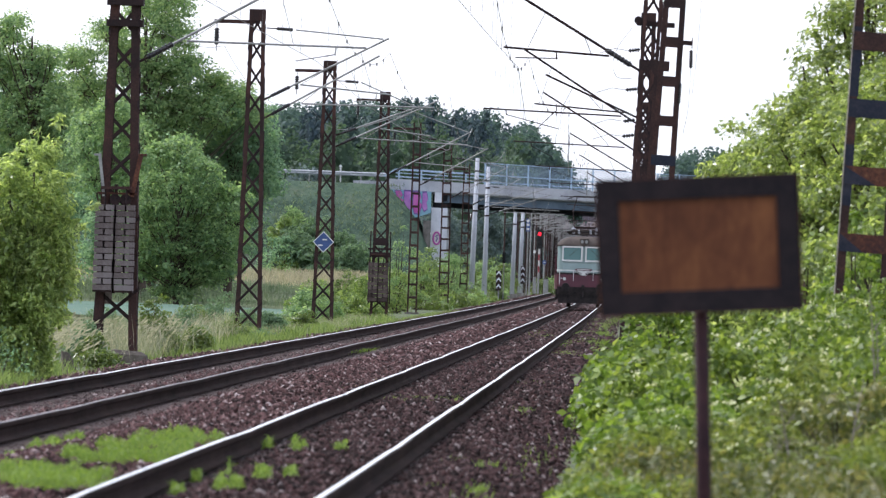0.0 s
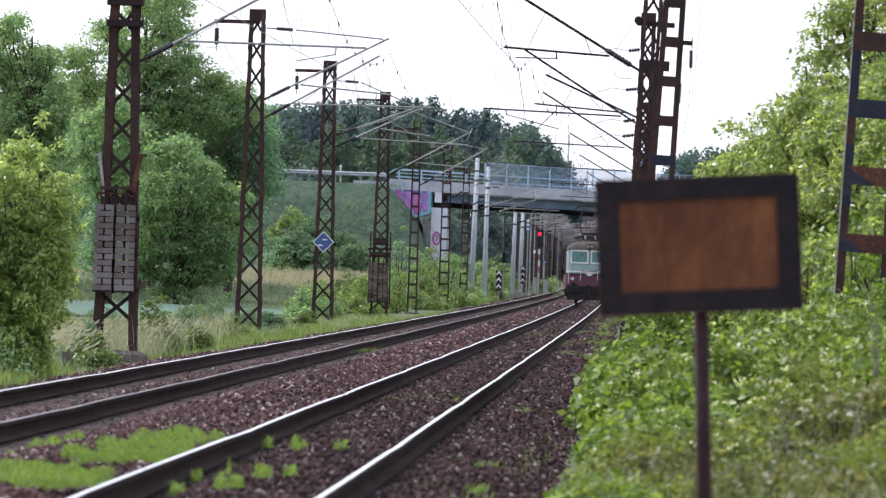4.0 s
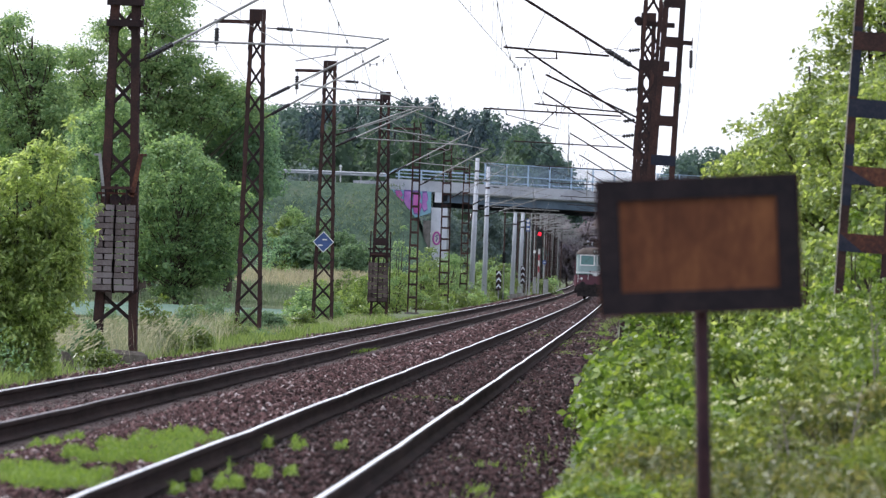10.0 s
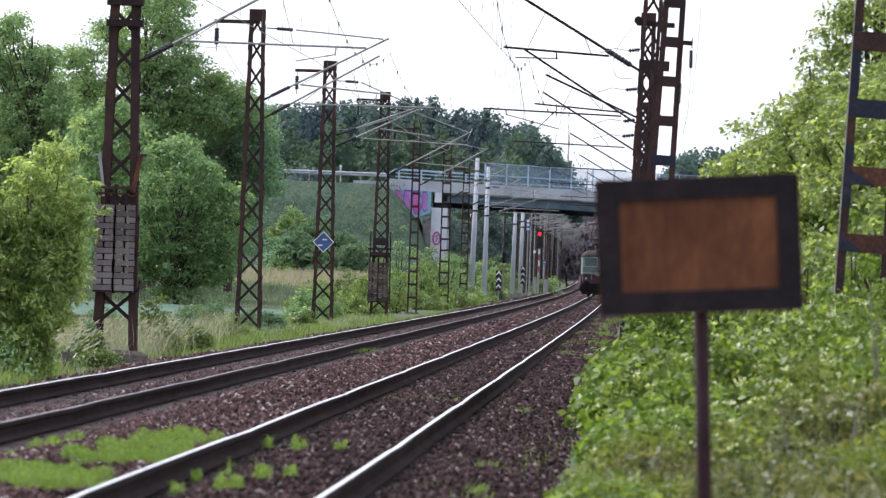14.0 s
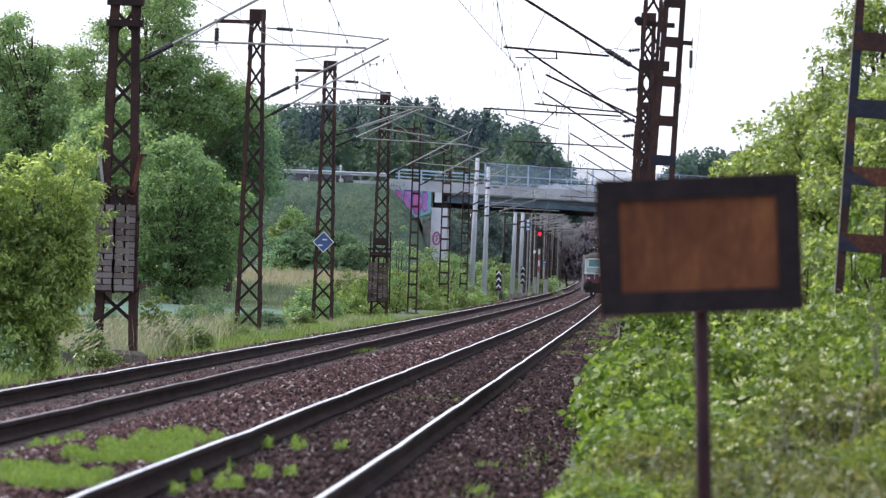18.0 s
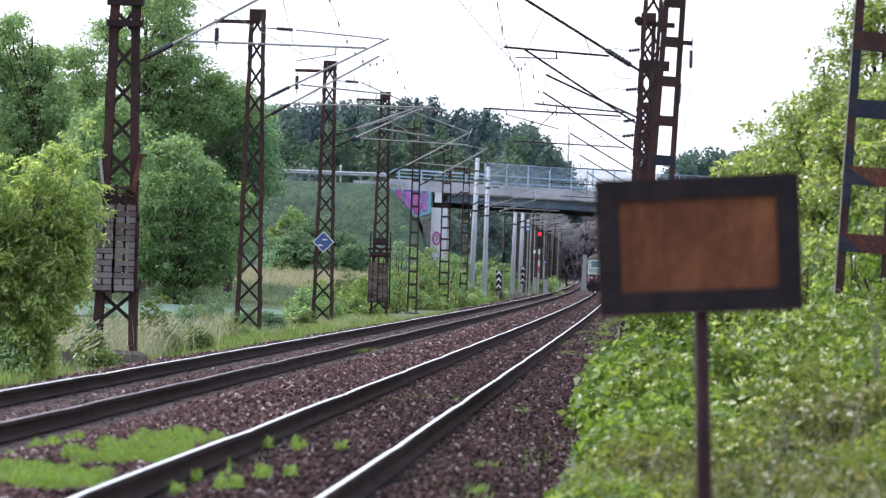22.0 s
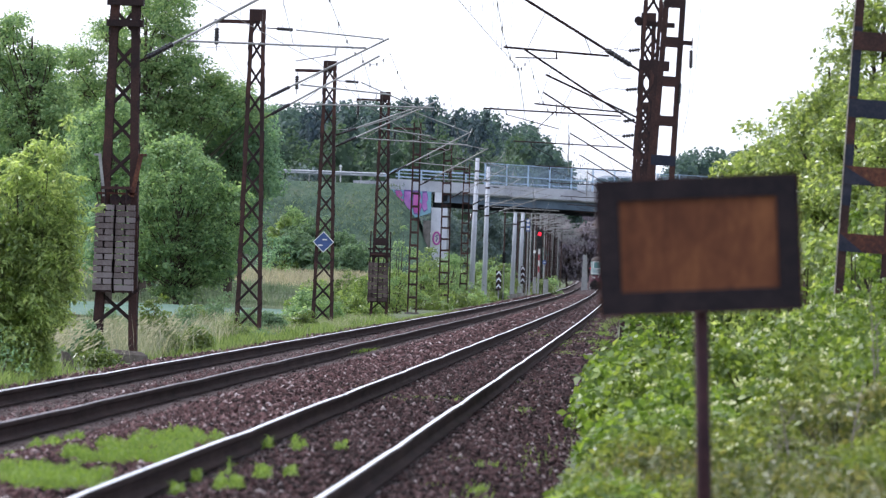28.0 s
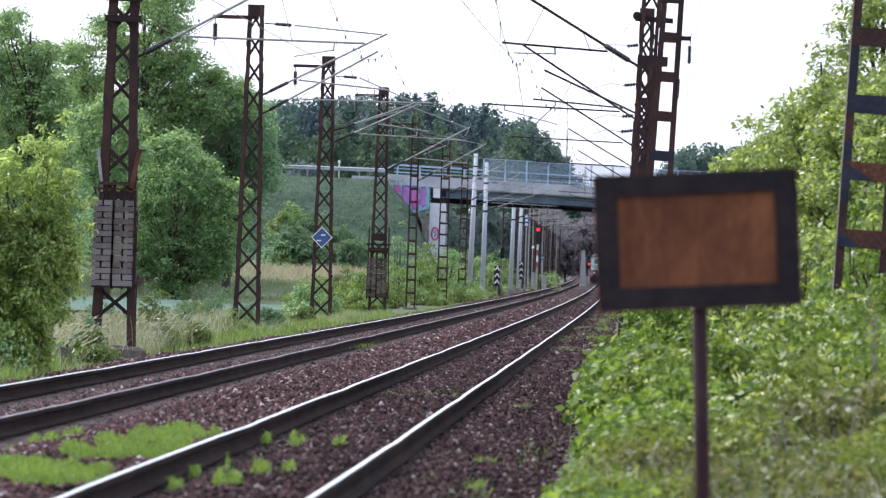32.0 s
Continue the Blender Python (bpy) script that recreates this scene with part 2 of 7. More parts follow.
# far woods: blue of distance haze mixed into these leaf colours
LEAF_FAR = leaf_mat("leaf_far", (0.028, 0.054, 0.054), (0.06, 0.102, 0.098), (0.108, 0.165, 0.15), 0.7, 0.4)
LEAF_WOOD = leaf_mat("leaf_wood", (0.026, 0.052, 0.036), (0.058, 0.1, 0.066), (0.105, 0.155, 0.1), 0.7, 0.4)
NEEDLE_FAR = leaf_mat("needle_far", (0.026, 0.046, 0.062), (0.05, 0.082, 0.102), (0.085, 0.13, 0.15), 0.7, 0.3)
GRASS_BLADE = leaf_mat("grass_blade", (0.058, 0.108, 0.016), (0.13, 0.21, 0.036), (0.225, 0.315, 0.068), 0.55, 0.4)
GRASS_PALE = leaf_mat("grass_pale", (0.1, 0.135, 0.075), (0.23, 0.245, 0.165), (0.52, 0.48, 0.38), 0.6, 0.35, 1.1)
SEED_HEAD = leaf_mat("seed_head", (0.2, 0.2, 0.15), (0.32, 0.31, 0.24), (0.46, 0.44, 0.36), 0.7, 0.4, 1.2)
LEAF_DRY = leaf_mat("leaf_dry", (0.035, 0.05, 0.014), (0.105, 0.125, 0.034), (0.29, 0.26, 0.1), 0.45, 0.42, 1.2)
WEIGHT_DARK = noise_mat("weight_block_dark", [(0.2, (0.03, 0.022, 0.02)), (0.5, (0.065, 0.048, 0.044)), (0.8, (0.11, 0.085, 0.08))], 2.0, 0.95, 0.0, 0.4, 30, piece=0.5)
FLOWER = leaf_mat("elder_flower", (0.5, 0.53, 0.26), (0.66, 0.67, 0.4), (0.78, 0.77, 0.56), 0.7, 0.2, 1.0)
LOCO_CREAM = noise_mat("loco_cream", [(0.25, (0.165, 0.235, 0.235)), (0.75, (0.25, 0.33, 0.33))], 1.0, 0.45, 0.0, 0.05, 20)
LOCO_RED = noise_mat("loco_red", [(0.25, (0.055, 0.012, 0.024)), (0.75, (0.105, 0.019, 0.036))], 1.0, 0.45, 0.0, 0.05, 20)
LOCO_ROOF = noise_mat("loco_roof", [(0.25, (0.030, 0.025, 0.023)), (0.75, (0.085, 0.068, 0.06))], 1.2, 0.8, 0.0, 0.2, 20)
LOCO_UNDER = noise_mat("loco_under", [(0.3, (0.012, 0.011, 0.012)), (0.7, (0.04, 0.033, 0.032))], 3, 0.8, 0.0, 0.3, 20)
WHITE_PAINT = noise_mat("white_paint", [(0.25, (0.48, 0.49, 0.49)), (0.75, (0.68, 0.68, 0.67))], 2, 0.5, 0.0, 0.05, 30)
RED_PAINT = noise_mat("red_paint", [(0.3, (0.16, 0.018, 0.03)), (0.7, (0.27, 0.035, 0.045))], 3, 0.55, 0.0, 0.1, 30)
BLACK_PAINT = noise_mat("black_paint", [(0.3, (0.012, 0.012, 0.014)), (0.7, (0.03, 0.03, 0.03))], 3, 0.6, 0.0, 0.1, 30)
SIGN_BLUE = noise_mat("sign_blue", [(0.3, (0.02, 0.05, 0.16)), (0.7, (0.035, 0.075, 0.22))], 3, 0.45, 0.0, 0.05, 30)
RED_LAMP = plain_mat("red_lamp", (0.9, 0.012, 0.03), 0.3, 0.0, 1.6)
WINDOW_GLASS = plain_mat("window_glass", (0.08, 0.18, 0.18), 0.06)
CAR_WHITE = plain_mat("car_white", (0.72, 0.73, 0.74), 0.25)
CAR_SILVER = plain_mat("car_silver", (0.42, 0.44, 0.46), 0.28, 0.4)
CAR_DARK = plain_mat("car_dark", (0.09, 0.085, 0.1), 0.18, 0.3)
TYRE = plain_mat("tyre", (0.02, 0.02, 0.02), 0.85)
SPRAY_PINK = noise_mat("spray_pink", [(0.3, (0.36, 0.06, 0.26)), (0.7, (0.5, 0.16, 0.42))], 1.2, 0.8, 0.0, 0.0, 20)
SPRAY_MAUVE = noise_mat("spray_mauve", [(0.3, (0.26, 0.10, 0.34)), (0.7, (0.44, 0.22, 0.5))], 1.6, 0.8, 0.0, 0.0, 20)
SPRAY_CYAN = noise_mat("spray_cyan", [(0.3, (0.12, 0.27, 0.36)), (0.7, (0.25, 0.42, 0.5))], 1.0, 0.8, 0.0, 0.0, 20)
SPRAY_VIOLET = noise_mat("spray_violet", [(0.3, (0.10, 0.07, 0.2)), (0.7, (0.2, 0.14, 0.32))], 1.0, 0.8, 0.0, 0.0, 20)


# ---- mesh building
class Build:
    """Gathers boxes, bars, tubes and sheets into one mesh."""

    def __init__(self):
        self.v, self.f, self.m = [], [], []

    def add(self, verts, faces, slot=0):
        n = len(self.v)
        self.v += [tuple(p) for p in verts]
        self.f += [tuple(i + n for i in q) for q in faces]
        self.m += [slot] * len(faces)
        return self

    def box(self, x0, x1, y0, y1, z0, z1, slot=0, bevel=0.0):
        if bevel:
            e = bevel
            ring = [(x0 + e, y0), (x1 - e, y0), (x1, y0 + e), (x1, y1 - e), (x1 - e, y1), (x0 + e, y1), (x0, y1 - e), (x0, y0 + e)]
            return self.prism(ring, z0, z1, slot)
        c = [(x, y, z) for x in (x0, x1) for y in (y0, y1) for z in (z0, z1)]
        return self.add(c, [(0, 1, 3, 2), (4, 6, 7, 5), (0, 4, 5, 1), (2, 3, 7, 6), (0, 2, 6, 4), (1, 5, 7, 3)], slot)

    def prism(self, ring, z0, z1, slot=0):
        n = len(ring)
        v = [(x, y, z0) for x, y in ring] + [(x, y, z1) for x, y in ring]
        f = [(i, (i + 1) % n, n + (i + 1) % n, n + i) for i in range(n)] + [tuple(range(n))[::-1], tuple(range(n, 2 * n))]
        return self.add(v, f, slot)

    def loft(self, rings, slot=0, caps=True):
        n = len(rings[0])
        v = [p for r in rings for p in r]
        f = [(k * n + i, k * n + (i + 1) % n, (k + 1) * n + (i + 1) % n, (k + 1) * n + i) for k in range(len(rings) - 1) for i in range(n)]
        if caps:
            f += [tuple(range(n))[::-1], tuple(range((len(rings) - 1) * n, len(rings) * n))]
        return self.add(v, f, slot)

    def tube(self, pts, r, sides=6, slot=0):
        pts = [Vector(p) for p in pts]
        rs = r if isinstance(r, (list, tuple)) else [r] * len(pts)
        rings = []
        for i, p in enumerate(pts):
            d = (pts[min(i + 1, len(pts) - 1)] - pts[max(i - 1, 0)]).normalized()
            a = d.orthogonal().normalized() if abs(d.z) > 0.9 else d.cross(Vector((0, 0, 1))).normalized()
            b = d.cross(a)
            rings.append([p + (a * math.cos(t) + b * math.sin(t)) * rs[i] for t in [2 * math.pi * k / sides for k in range(sides)]])
        return self.loft(rings, slot)

    def bar(self, p, q, w, h, slot=0, up=(0, 0, 1)):
        """A straight bar of rectangular section w by h."""
        p, q = Vector(p), Vector(q)
        d = (q - p).normalized()
        u = Vector(up)
        if abs(d.dot(u)) > 0.95:
            u = Vector((0, 1, 0))
        a = d.cross(u).normalized() * w / 2
        b = a.cross(d).normalized() * h / 2
        r = [[c + s * a + t * b for s, t in ((-1, -1), (1, -1), (1, 1), (-1, 1))] for c in (p, q)]
        return self.loft(r, slot)

    def angle(self, p, q, w, t, sx, sy, slot=0):
        """A rolled angle section: two flanges that meet at the line p to q."""
        p, q = Vector(p), Vector(q)
        ring = [(0, 0), (sx * w, 0), (sx * w, sy * t), (sx * t, sy * t), (sx * t, sy * w), (0, sy * w)]
        if sx * sy < 0:
            ring = ring[::-1]
        return self.loft([[c + Vector((x, y, 0)) for x, y in ring] for c in (p, q)], slot)

    def lathe(self, c, prof, sides=10, slot=0):
        c = Vector(c)
        return self.loft([[c + Vector((r * math.cos(2 * math.pi * k / sides), r * math.sin(2 * math.pi * k / sides), z)) for k in range(sides)] for z, r in prof], slot)

    def mesh(self, name, mats, smooth=False):
        me = bpy.data.meshes.new(name)
        me.from_pydata(self.v, [], self.f)
        for m in (mats if isinstance(mats, (list, tuple)) else [mats]):
            me.materials.append(m)
        if any(self.m):
            me.polygons.foreach_set("material_index", self.m)
        if smooth:
            me.polygons.foreach_set("use_smooth", [True] * len(self.f))
        me.update()
        return me


def part(name, b, mats, parent, label="", at=None, smooth=False):
    ob = new(name, b.mesh(name, mats, smooth) if isinstance(b, Build) else b)
    ob.parent = parent
    if at:
        ob.matrix_basis = at
    if label:
        ob["label"] = label
    return ob


def thing(name, label, category, group="", kind="", at=None):
    ob = tagged(new(name), label, category, group, kind)
    if at:
        ob.matrix_basis = at
    return ob


def quads_mesh(name, verts, mats, slots=None, tri=False):
    """A mesh of loose quads from an (n, 4, 3) array."""
    n, k = len(verts), verts.shape[1]
    me = bpy.data.meshes.new(name)
    me.vertices.add(n * k)
    me.vertices.foreach_set("co", verts.astype(np.float32).ravel())
    me.loops.add(n * k)
    me.loops.foreach_set("vertex_index", np.arange(n * k, dtype=np.int32))
    me.polygons.add(n)
    me.polygons.foreach_set("loop_start", np.arange(0, n * k, k, dtype=np.int32))
    for m in (mats if isinstance(mats, (list, tuple)) else [mats]):
        me.materials.append(m)
    if slots is not None:
        me.polygons.foreach_set("material_index", slots.astype(np.int32))
    me.update(calc_edges=True)
    return me


def leaf_quads(rng, pts, size, out=None, droop=0.3, slim=0.5):
    """One leaf at each point: a pointed quad, folded a little, turned at random with a bias outwards and up."""
    n = len(pts)
    nrm = rng.normal(size=(n, 3)) * 0.75
    nrm[:, 2] += 0.55
    if out is not None:
        nrm += out * 0.8
    nrm /= np.linalg.norm(nrm, axis=1)[:, None] + 1e-9
    d = rng.normal(size=(n, 3))
    d[:, 2] -= droop
    d -= (d * nrm).sum(1)[:, None] * nrm
    d /= np.linalg.norm(d, axis=1)[:, None] + 1e-9
    s = np.cross(nrm, d)
    L = (size * rng.uniform(0.6, 1.3, n))[:, None]
    w = L * slim * 0.5
    mid = pts + d * L * 0.45
    tip = pts + d * L - nrm * L * 0.12
    return np.stack([pts, mid + s * w + nrm * L * 0.06, tip, mid - s * w + nrm * L * 0.06], 1)


def shell_points(rng, clumps, per):
    """Points in the outer layers of many clumps, with the way outwards."""
    P, O = [], []
    for c, r in clumps:
        k = max(4, int(per * (r[0] * r[2])))
        d = rng.normal(size=(k, 3))
        d /= np.linalg.norm(d, axis=1)[:, None]
        d[:, 2] = np.where(d[:, 2] < -0.35, -d[:, 2], d[:, 2])
        P.append(np.array(c) + d * np.array(r) * (rng.uniform(0.25, 1.0, k) ** 0.5)[:, None] * rng.uniform(0.85, 1.12, (k, 1)))
        O.append(d)
    return np.concatenate(P), np.concatenate(O)


def crown_clumps(rng, centre, radius, count, size, flat=0.75, hollow=0.45):
    out = []
    for _ in range(count):
        d = rng.normal(size=3)
        d /= np.linalg.norm(d)
        k = rng.uniform(hollow, 1.0) ** 0.6
        p = np.array(centre) + d * np.array(radius) * k
        s = size * rng.uniform(0.55, 1.25)
        out.append((p, (s, s, s * flat)))
    return out


def leafy_tree(name, label, seed, height, trunk_h, radius, size, clumps, clump_size, per, mat, at, lobes=()):
    """A tree: tapered trunk, limbs to the clumps, and a crown of many leaf sprays with gaps between."""
    rng = np.random.default_rng(seed)
    root = thing(name, label, "tree", at=at)
    cz = (height + trunk_h) / 2
    cl = crown_clumps(rng, (0, 0, cz), (radius, radius, (height - trunk_h) / 2), clumps, clump_size)
    for (x, y, z, r, k) in lobes:
        cl += crown_clumps(rng, (x, y, z), (r, r, r * 0.8), k, clump_size)
    b = Build()
    b.tube([(0, 0, -0.3), (0.05, 0, trunk_h * 0.6), (-0.1, 0.1, trunk_h * 1.3), (0.1, 0, cz * 1.15), (0, 0, height * 0.9)],
           [height * 0.028, height * 0.021, height * 0.017, height * 0.010, height * 0.003], 8)
    part("trunk", b, BARK, root)
    b = Build()
    for i in range(0, len(cl), 5):
        c = Vector(cl[i][0])
        z0 = min(c.z * 0.7, height * 0.75) * rng.uniform(0.7, 1.0)
        s = Vector((0, 0, max(z0, trunk_h * 0.7)))
        mid = s.lerp(c, 0.55) + Vector((0, 0, 0.25))
        b.tube([s, mid, c], [height * 0.008, height * 0.005, 0.015], 5)
    part("branchwork", b, BARK, root)
    P, O = shell_points(rng, cl, per)
    part("crown", quads_mesh("crown", leaf_quads(rng, P, size, O), mat), None, root)
    return root


def lobed_tree(name, label, seed, lobes, leaf, mat, at, airy=1.0, fork=0.3, per=26):
    """A tree grown from its boughs: trunk, a limb to every lobe (x, z, radius), twigs, and flat sprays of small leaves
    round the outside of each lobe, so that dark hollows and chinks of sky stay between them."""
    rng = np.random.default_rng(seed)
    root = thing(name, label, "tree", at=at)
    top = max(z for x, z, r in lobes)
    b = Build()
    b.tube([(0, 0, -0.4), (0.08, 0, top * 0.2), (-0.1, 0.1, top * 0.45), (0.05, 0, top * 0.7), (0, 0, top * 0.95)],
           [top * 0.026, top * 0.02, top * 0.014, top * 0.008, top * 0.003], 8)
    part("trunk", b, BARK, root)
    limbs, pts, out = Build(), [], []
    for x, z, r in lobes:
        for y, k in ((rng.uniform(-1.4, 0.2), 1.0), (rng.uniform(0.8, 2.0), 1.0), (rng.uniform(2.4, 4.0), 0.95)):
            c, q = np.array((x, y * (0.5 + 0.5 * min(r, 1.2)), z)), r * k
            s0 = Vector((0, 0, max(z * fork, z - 1.2 * math.hypot(x, y) - 1.5)))
            mid = s0.lerp(Vector(c), rng.uniform(0.4, 0.65)) + Vector((rng.normal() * 0.25, rng.normal() * 0.2, rng.uniform(-0.1, 0.5)))
            limbs.tube([s0, mid, Vector(c)], [0.012 + 0.004 * top, 0.008 + 0.0022 * top, 0.012], 5)
            n = int(23 * q * q * airy) + 5
            d = rng.normal(size=(n, 3))
            d[:, 2] = np.where(d[:, 2] < -0.8, -d[:, 2], d[:, 2])
            d /= np.linalg.norm(d, axis=1)[:, None]
            p = c + d * q * rng.uniform(0.45, 1.2, (n, 1))
            for i in range(0, n, 2):
                limbs.tube([Vector(c), Vector(p[i])], [0.012, 0.004], 3)
            size = rng.uniform(0.5, 1.35, (n, 1, 1)) * 0.24
            pts.append((p[:, None, :] + rng.normal(size=(n, per, 3)) * size * np.array((1.0, 1.0, 0.5))).reshape(-1, 3))
            out.append(np.repeat(d * 1.3 + rng.normal(size=(n, 3)) * 0.35 + np.array((0, 0, 0.35)), per, 0))
    part("branchwork", limbs, BARK, root)
    part("crown", quads_mesh("crown", leaf_quads(rng, np.concatenate(pts), leaf, np.concatenate(out), 0.4, 0.62), mat), None, root)
    return root


# ---- the line: gentle alignment, both tracks
def rail_z(y):
    return 5.4e-7 * max(y - 250.0, 0.0) ** 2


def track_x(y, left=False):
    return -2.833 - 2.12e-6 * y * y - (3.996 if left else 0.0)


def ground_z(x, y):
    """Height of the soil: track bed, shallow ditch, meadow, a bank to the other side, hills far off."""
    c = x + 4.83 + 2.12e-6 * y * y
    if c < 0:
        d = -c - 4.3
        z = -0.34 - 0.16 * min(max(d / 1.2, 0), 1) + 0.12 * min(max((d - 4) / 10, 0), 1)
        up = min(max((y - 370) / 210, 0), 1)
        z += 1.25 * up * up * (3 - 2 * up) * min(max((d - 4.5) / 5, 0), 1)
    else:
        d = c - 4.2
        z = -0.34 + 0.55 * min(max(d / 3.5, 0), 1) + 0.5 * min(max((d - 3.5) / 12, 0), 1)
    z += 0.05 * noise.noise(Vector((x * 0.35, y * 0.12, 0))) * min(max((abs(c) - 4.2) / 1.5, 0), 1)
    far = min(max((y - 820) / 380, 0), 1) * min(max((abs(c) - 22) / 60, 0), 1)
    return z + rail_z(min(y, 1200)) + 7.0 * far * far


def build_ground():
    xs = [-3000, -1500, -700, -350, -180, -110, -75, -55, -42, -33, -27, -22, -18, -15, -13, -11.5, -10.5, -9.8, -9.1, -8.4, -5, -1.4, -0.6, 0.2, 1.0, 2.2, 3.6, 6, 9, 14, 22, 35, 55, 90, 150, 300, 700, 1500, 3000]
    ys = [-400, -150, -60, -20] + [4 * i for i in range(0, 80)] + [320 + 12 * i for i in range(0, 50)] + [940 + 40 * i for i in range(0, 16)] + [1700, 2000, 2500, 3200, 4000]
    v = [(x, y, ground_z(x, y)) for y in ys for x in xs]
    n = len(xs)
    f = [(j * n + i, j * n + i + 1, (j + 1) * n + i + 1, (j + 1) * n + i) for j in range(len(ys) - 1) for i in range(n - 1)]
    me = Build().add(v, f).mesh("ground", GROUND, True)
    tagged(new("ground", me), "uneven grassy ground with dry patches beside the railway", "ground", kind="structure")


def strip(name, label, category, mat, x_in, x_out, y0, y1, lift, step=6.0):
    """A patch of other growth that lies on the ground."""
    b, n = Build(), int((y1 - y0) / step)
    cols = 7
    v = []
    for j in range(n + 1):
        y = y0 + (y1 - y0) * j / n
        for i in range(cols):
            x = x_in(y) + (x_out(y) - x_in(y)) * i / (cols - 1)
            v.append((x, y, ground_z(x, y) + lift + 0.03 * noise.noise(Vector((x, y * 0.5, 3)))))
    f = [(j * cols + i, j * cols + i + 1, (j + 1) * cols + i + 1, (j + 1) * cols + i) for j in range(n) for i in range(cols - 1)]
    tagged(new(name, b.add(v, f).mesh(name, mat, True)), label, category, kind="structure")


def build_ballast():
    """Ballast bed: a raised bed for both tracks, humped between them, with sloping shoulders."""
    prof = [(-8.75, -0.50), (-8.45, -0.30), (-8.0, -0.23), (-7.72, -0.255), (-7.58, -0.30), (-7.3, -0.298), (-6.83, -0.272), (-6.45, -0.27), (-6.08, -0.30), (-5.92, -0.29), (-5.56, -0.27), (-5.4, -0.20), (-4.83, -0.14), (-4.1, -0.18), (-3.72, -0.215), (-3.58, -0.235), (-3.2, -0.2), (-2.83, -0.185), (-2.45, -0.2), (-2.08, -0.235), (-1.92, -0.21), (-1.55, -0.185), (-1.0, -0.27), (-0.55, -0.40)]
    ys = [-60 + 3 * i for i in range(0, 125)] + [320 + 15 * i for i in range(0, 105)]
    v = []
    for y in ys:
        o = track_x(y) + 2.833
        for x, z in prof:
            w = 0.02 * noise.noise(Vector((x * 2, y * 0.7, 1)))
            v.append((x + o + 2 * w, y, z + rail_z(y) + w))
    n = len(prof)
    f = [(j * n + i, j * n + i + 1, (j + 1) * n + i + 1, (j + 1) * n + i) for j in range(len(ys) - 1) for i in range(n - 1)]
    tagged(new("ballast_bed", Build().add(v, f).mesh("ballast_bed", BALLAST, True)), "reddish-brown crushed stone ballast bed under both tracks", "ballast", kind="structure")
    # loose stones, thick where the bed is near
    rng = np.random.default_rng(5)
    zones = [(-12, 55, 3000, 0.05), (55, 95, 66000, 0.029), (95, 150, 44000, 0.038), (150, 260, 26000, 0.055), (260, 480, 18000, 0.06), (480, 800, 8000, 0.08)]
    base = np.array([(1, 0, 0), (-1, 0, 0), (0, 1, 0), (0, -1, 0), (0, 0, 1), (0, 0, -1)], float)
    tris = np.array([(0, 2, 4), (2, 1, 4), (1, 3, 4), (3, 0, 4), (2, 0, 5), (1, 2, 5), (3, 1, 5), (0, 3, 5)])
    px, pz = np.array([p[0] for p in prof]), np.array([p[1] for p in prof])
    V, F, M, n0 = [], [], [], 0
    for y0, y1, n, s in zones:
        y = rng.uniform(y0, y1, n)
        x = rng.uniform(-9.55, -0.6, n)
        gap = np.minimum.reduce([np.abs(x - r) for r in (-2.833 - 0.75, -2.833 + 0.75, -6.829 - 0.75, -6.829 + 0.75)])
        keep = (gap > 0.085) & ~((x > -6.02) & (x < -5.62) & (rng.uniform(size=n) < 0.8))
        x, y = x[keep], y[keep]
        k = len(x)
        z = np.interp(x, px, pz) + rng.uniform(-0.012, 0.022, k) - max(0.0, s - 0.04) * 0.8
        z = np.where(x < -8.6, np.maximum(z, -0.34 - 0.16 * np.clip((-x - 9.13) / 1.2, 0, 1) + rng.uniform(-0.03, 0.02, k)), z) + np.array([rail_z(v) for v in y])
        size = s * rng.uniform(0.55, 1.35, k)
        w = base[None] * (size[:, None] * rng.uniform(0.65, 1.2, (k, 3)))[:, None, :]
        w += rng.normal(size=(k, 6, 3)) * size[:, None, None] * 0.22
        a = rng.uniform(0, 6.283, k)
        c, t = np.cos(a)[:, None], np.sin(a)[:, None]
        w = np.stack([w[..., 0] * c - w[..., 1] * t, w[..., 0] * t + w[..., 1] * c, w[..., 2] * 0.8], -1)
        o = -2.12e-6 * y * y
        w += np.stack([x + o, y, z], -1)[:, None, :]
        V.append(w.reshape(-1, 3))
        F.append((tris[None] + (np.arange(k) * 6)[:, None, None] + n0).reshape(-1, 3))
        kind = (x + rng.normal(size=k) * 0.12 > -3.62).astype(np.int32)
        # strip right of each rail darkened for the rail's shade and oil
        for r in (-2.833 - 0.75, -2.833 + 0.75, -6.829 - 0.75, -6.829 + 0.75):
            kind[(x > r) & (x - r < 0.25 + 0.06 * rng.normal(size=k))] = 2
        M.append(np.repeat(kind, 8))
        n0 += k * 6
    V, F = np.concatenate(V), np.concatenate(F)
    me = bpy.data.meshes.new("ballast_stones")
    me.vertices.add(len(V))
    me.vertices.foreach_set("co", V.astype(np.float32).ravel())
    me.loops.add(F.size)
    me.loops.foreach_set("vertex_index", F.astype(np.int32).ravel())
    me.polygons.add(len(F))
    me.polygons.foreach_set("loop_start", np.arange(0, F.size, 3, dtype=np.int32))
    me.materials.append(STONE)
    me.materials.append(STONE_OILY)
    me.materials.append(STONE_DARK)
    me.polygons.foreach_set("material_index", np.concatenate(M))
    me.update(calc_edges=True)
    tagged(new("ballast_stones", me), "loose angular reddish and grey ballast stones", "stones", kind="stuff")


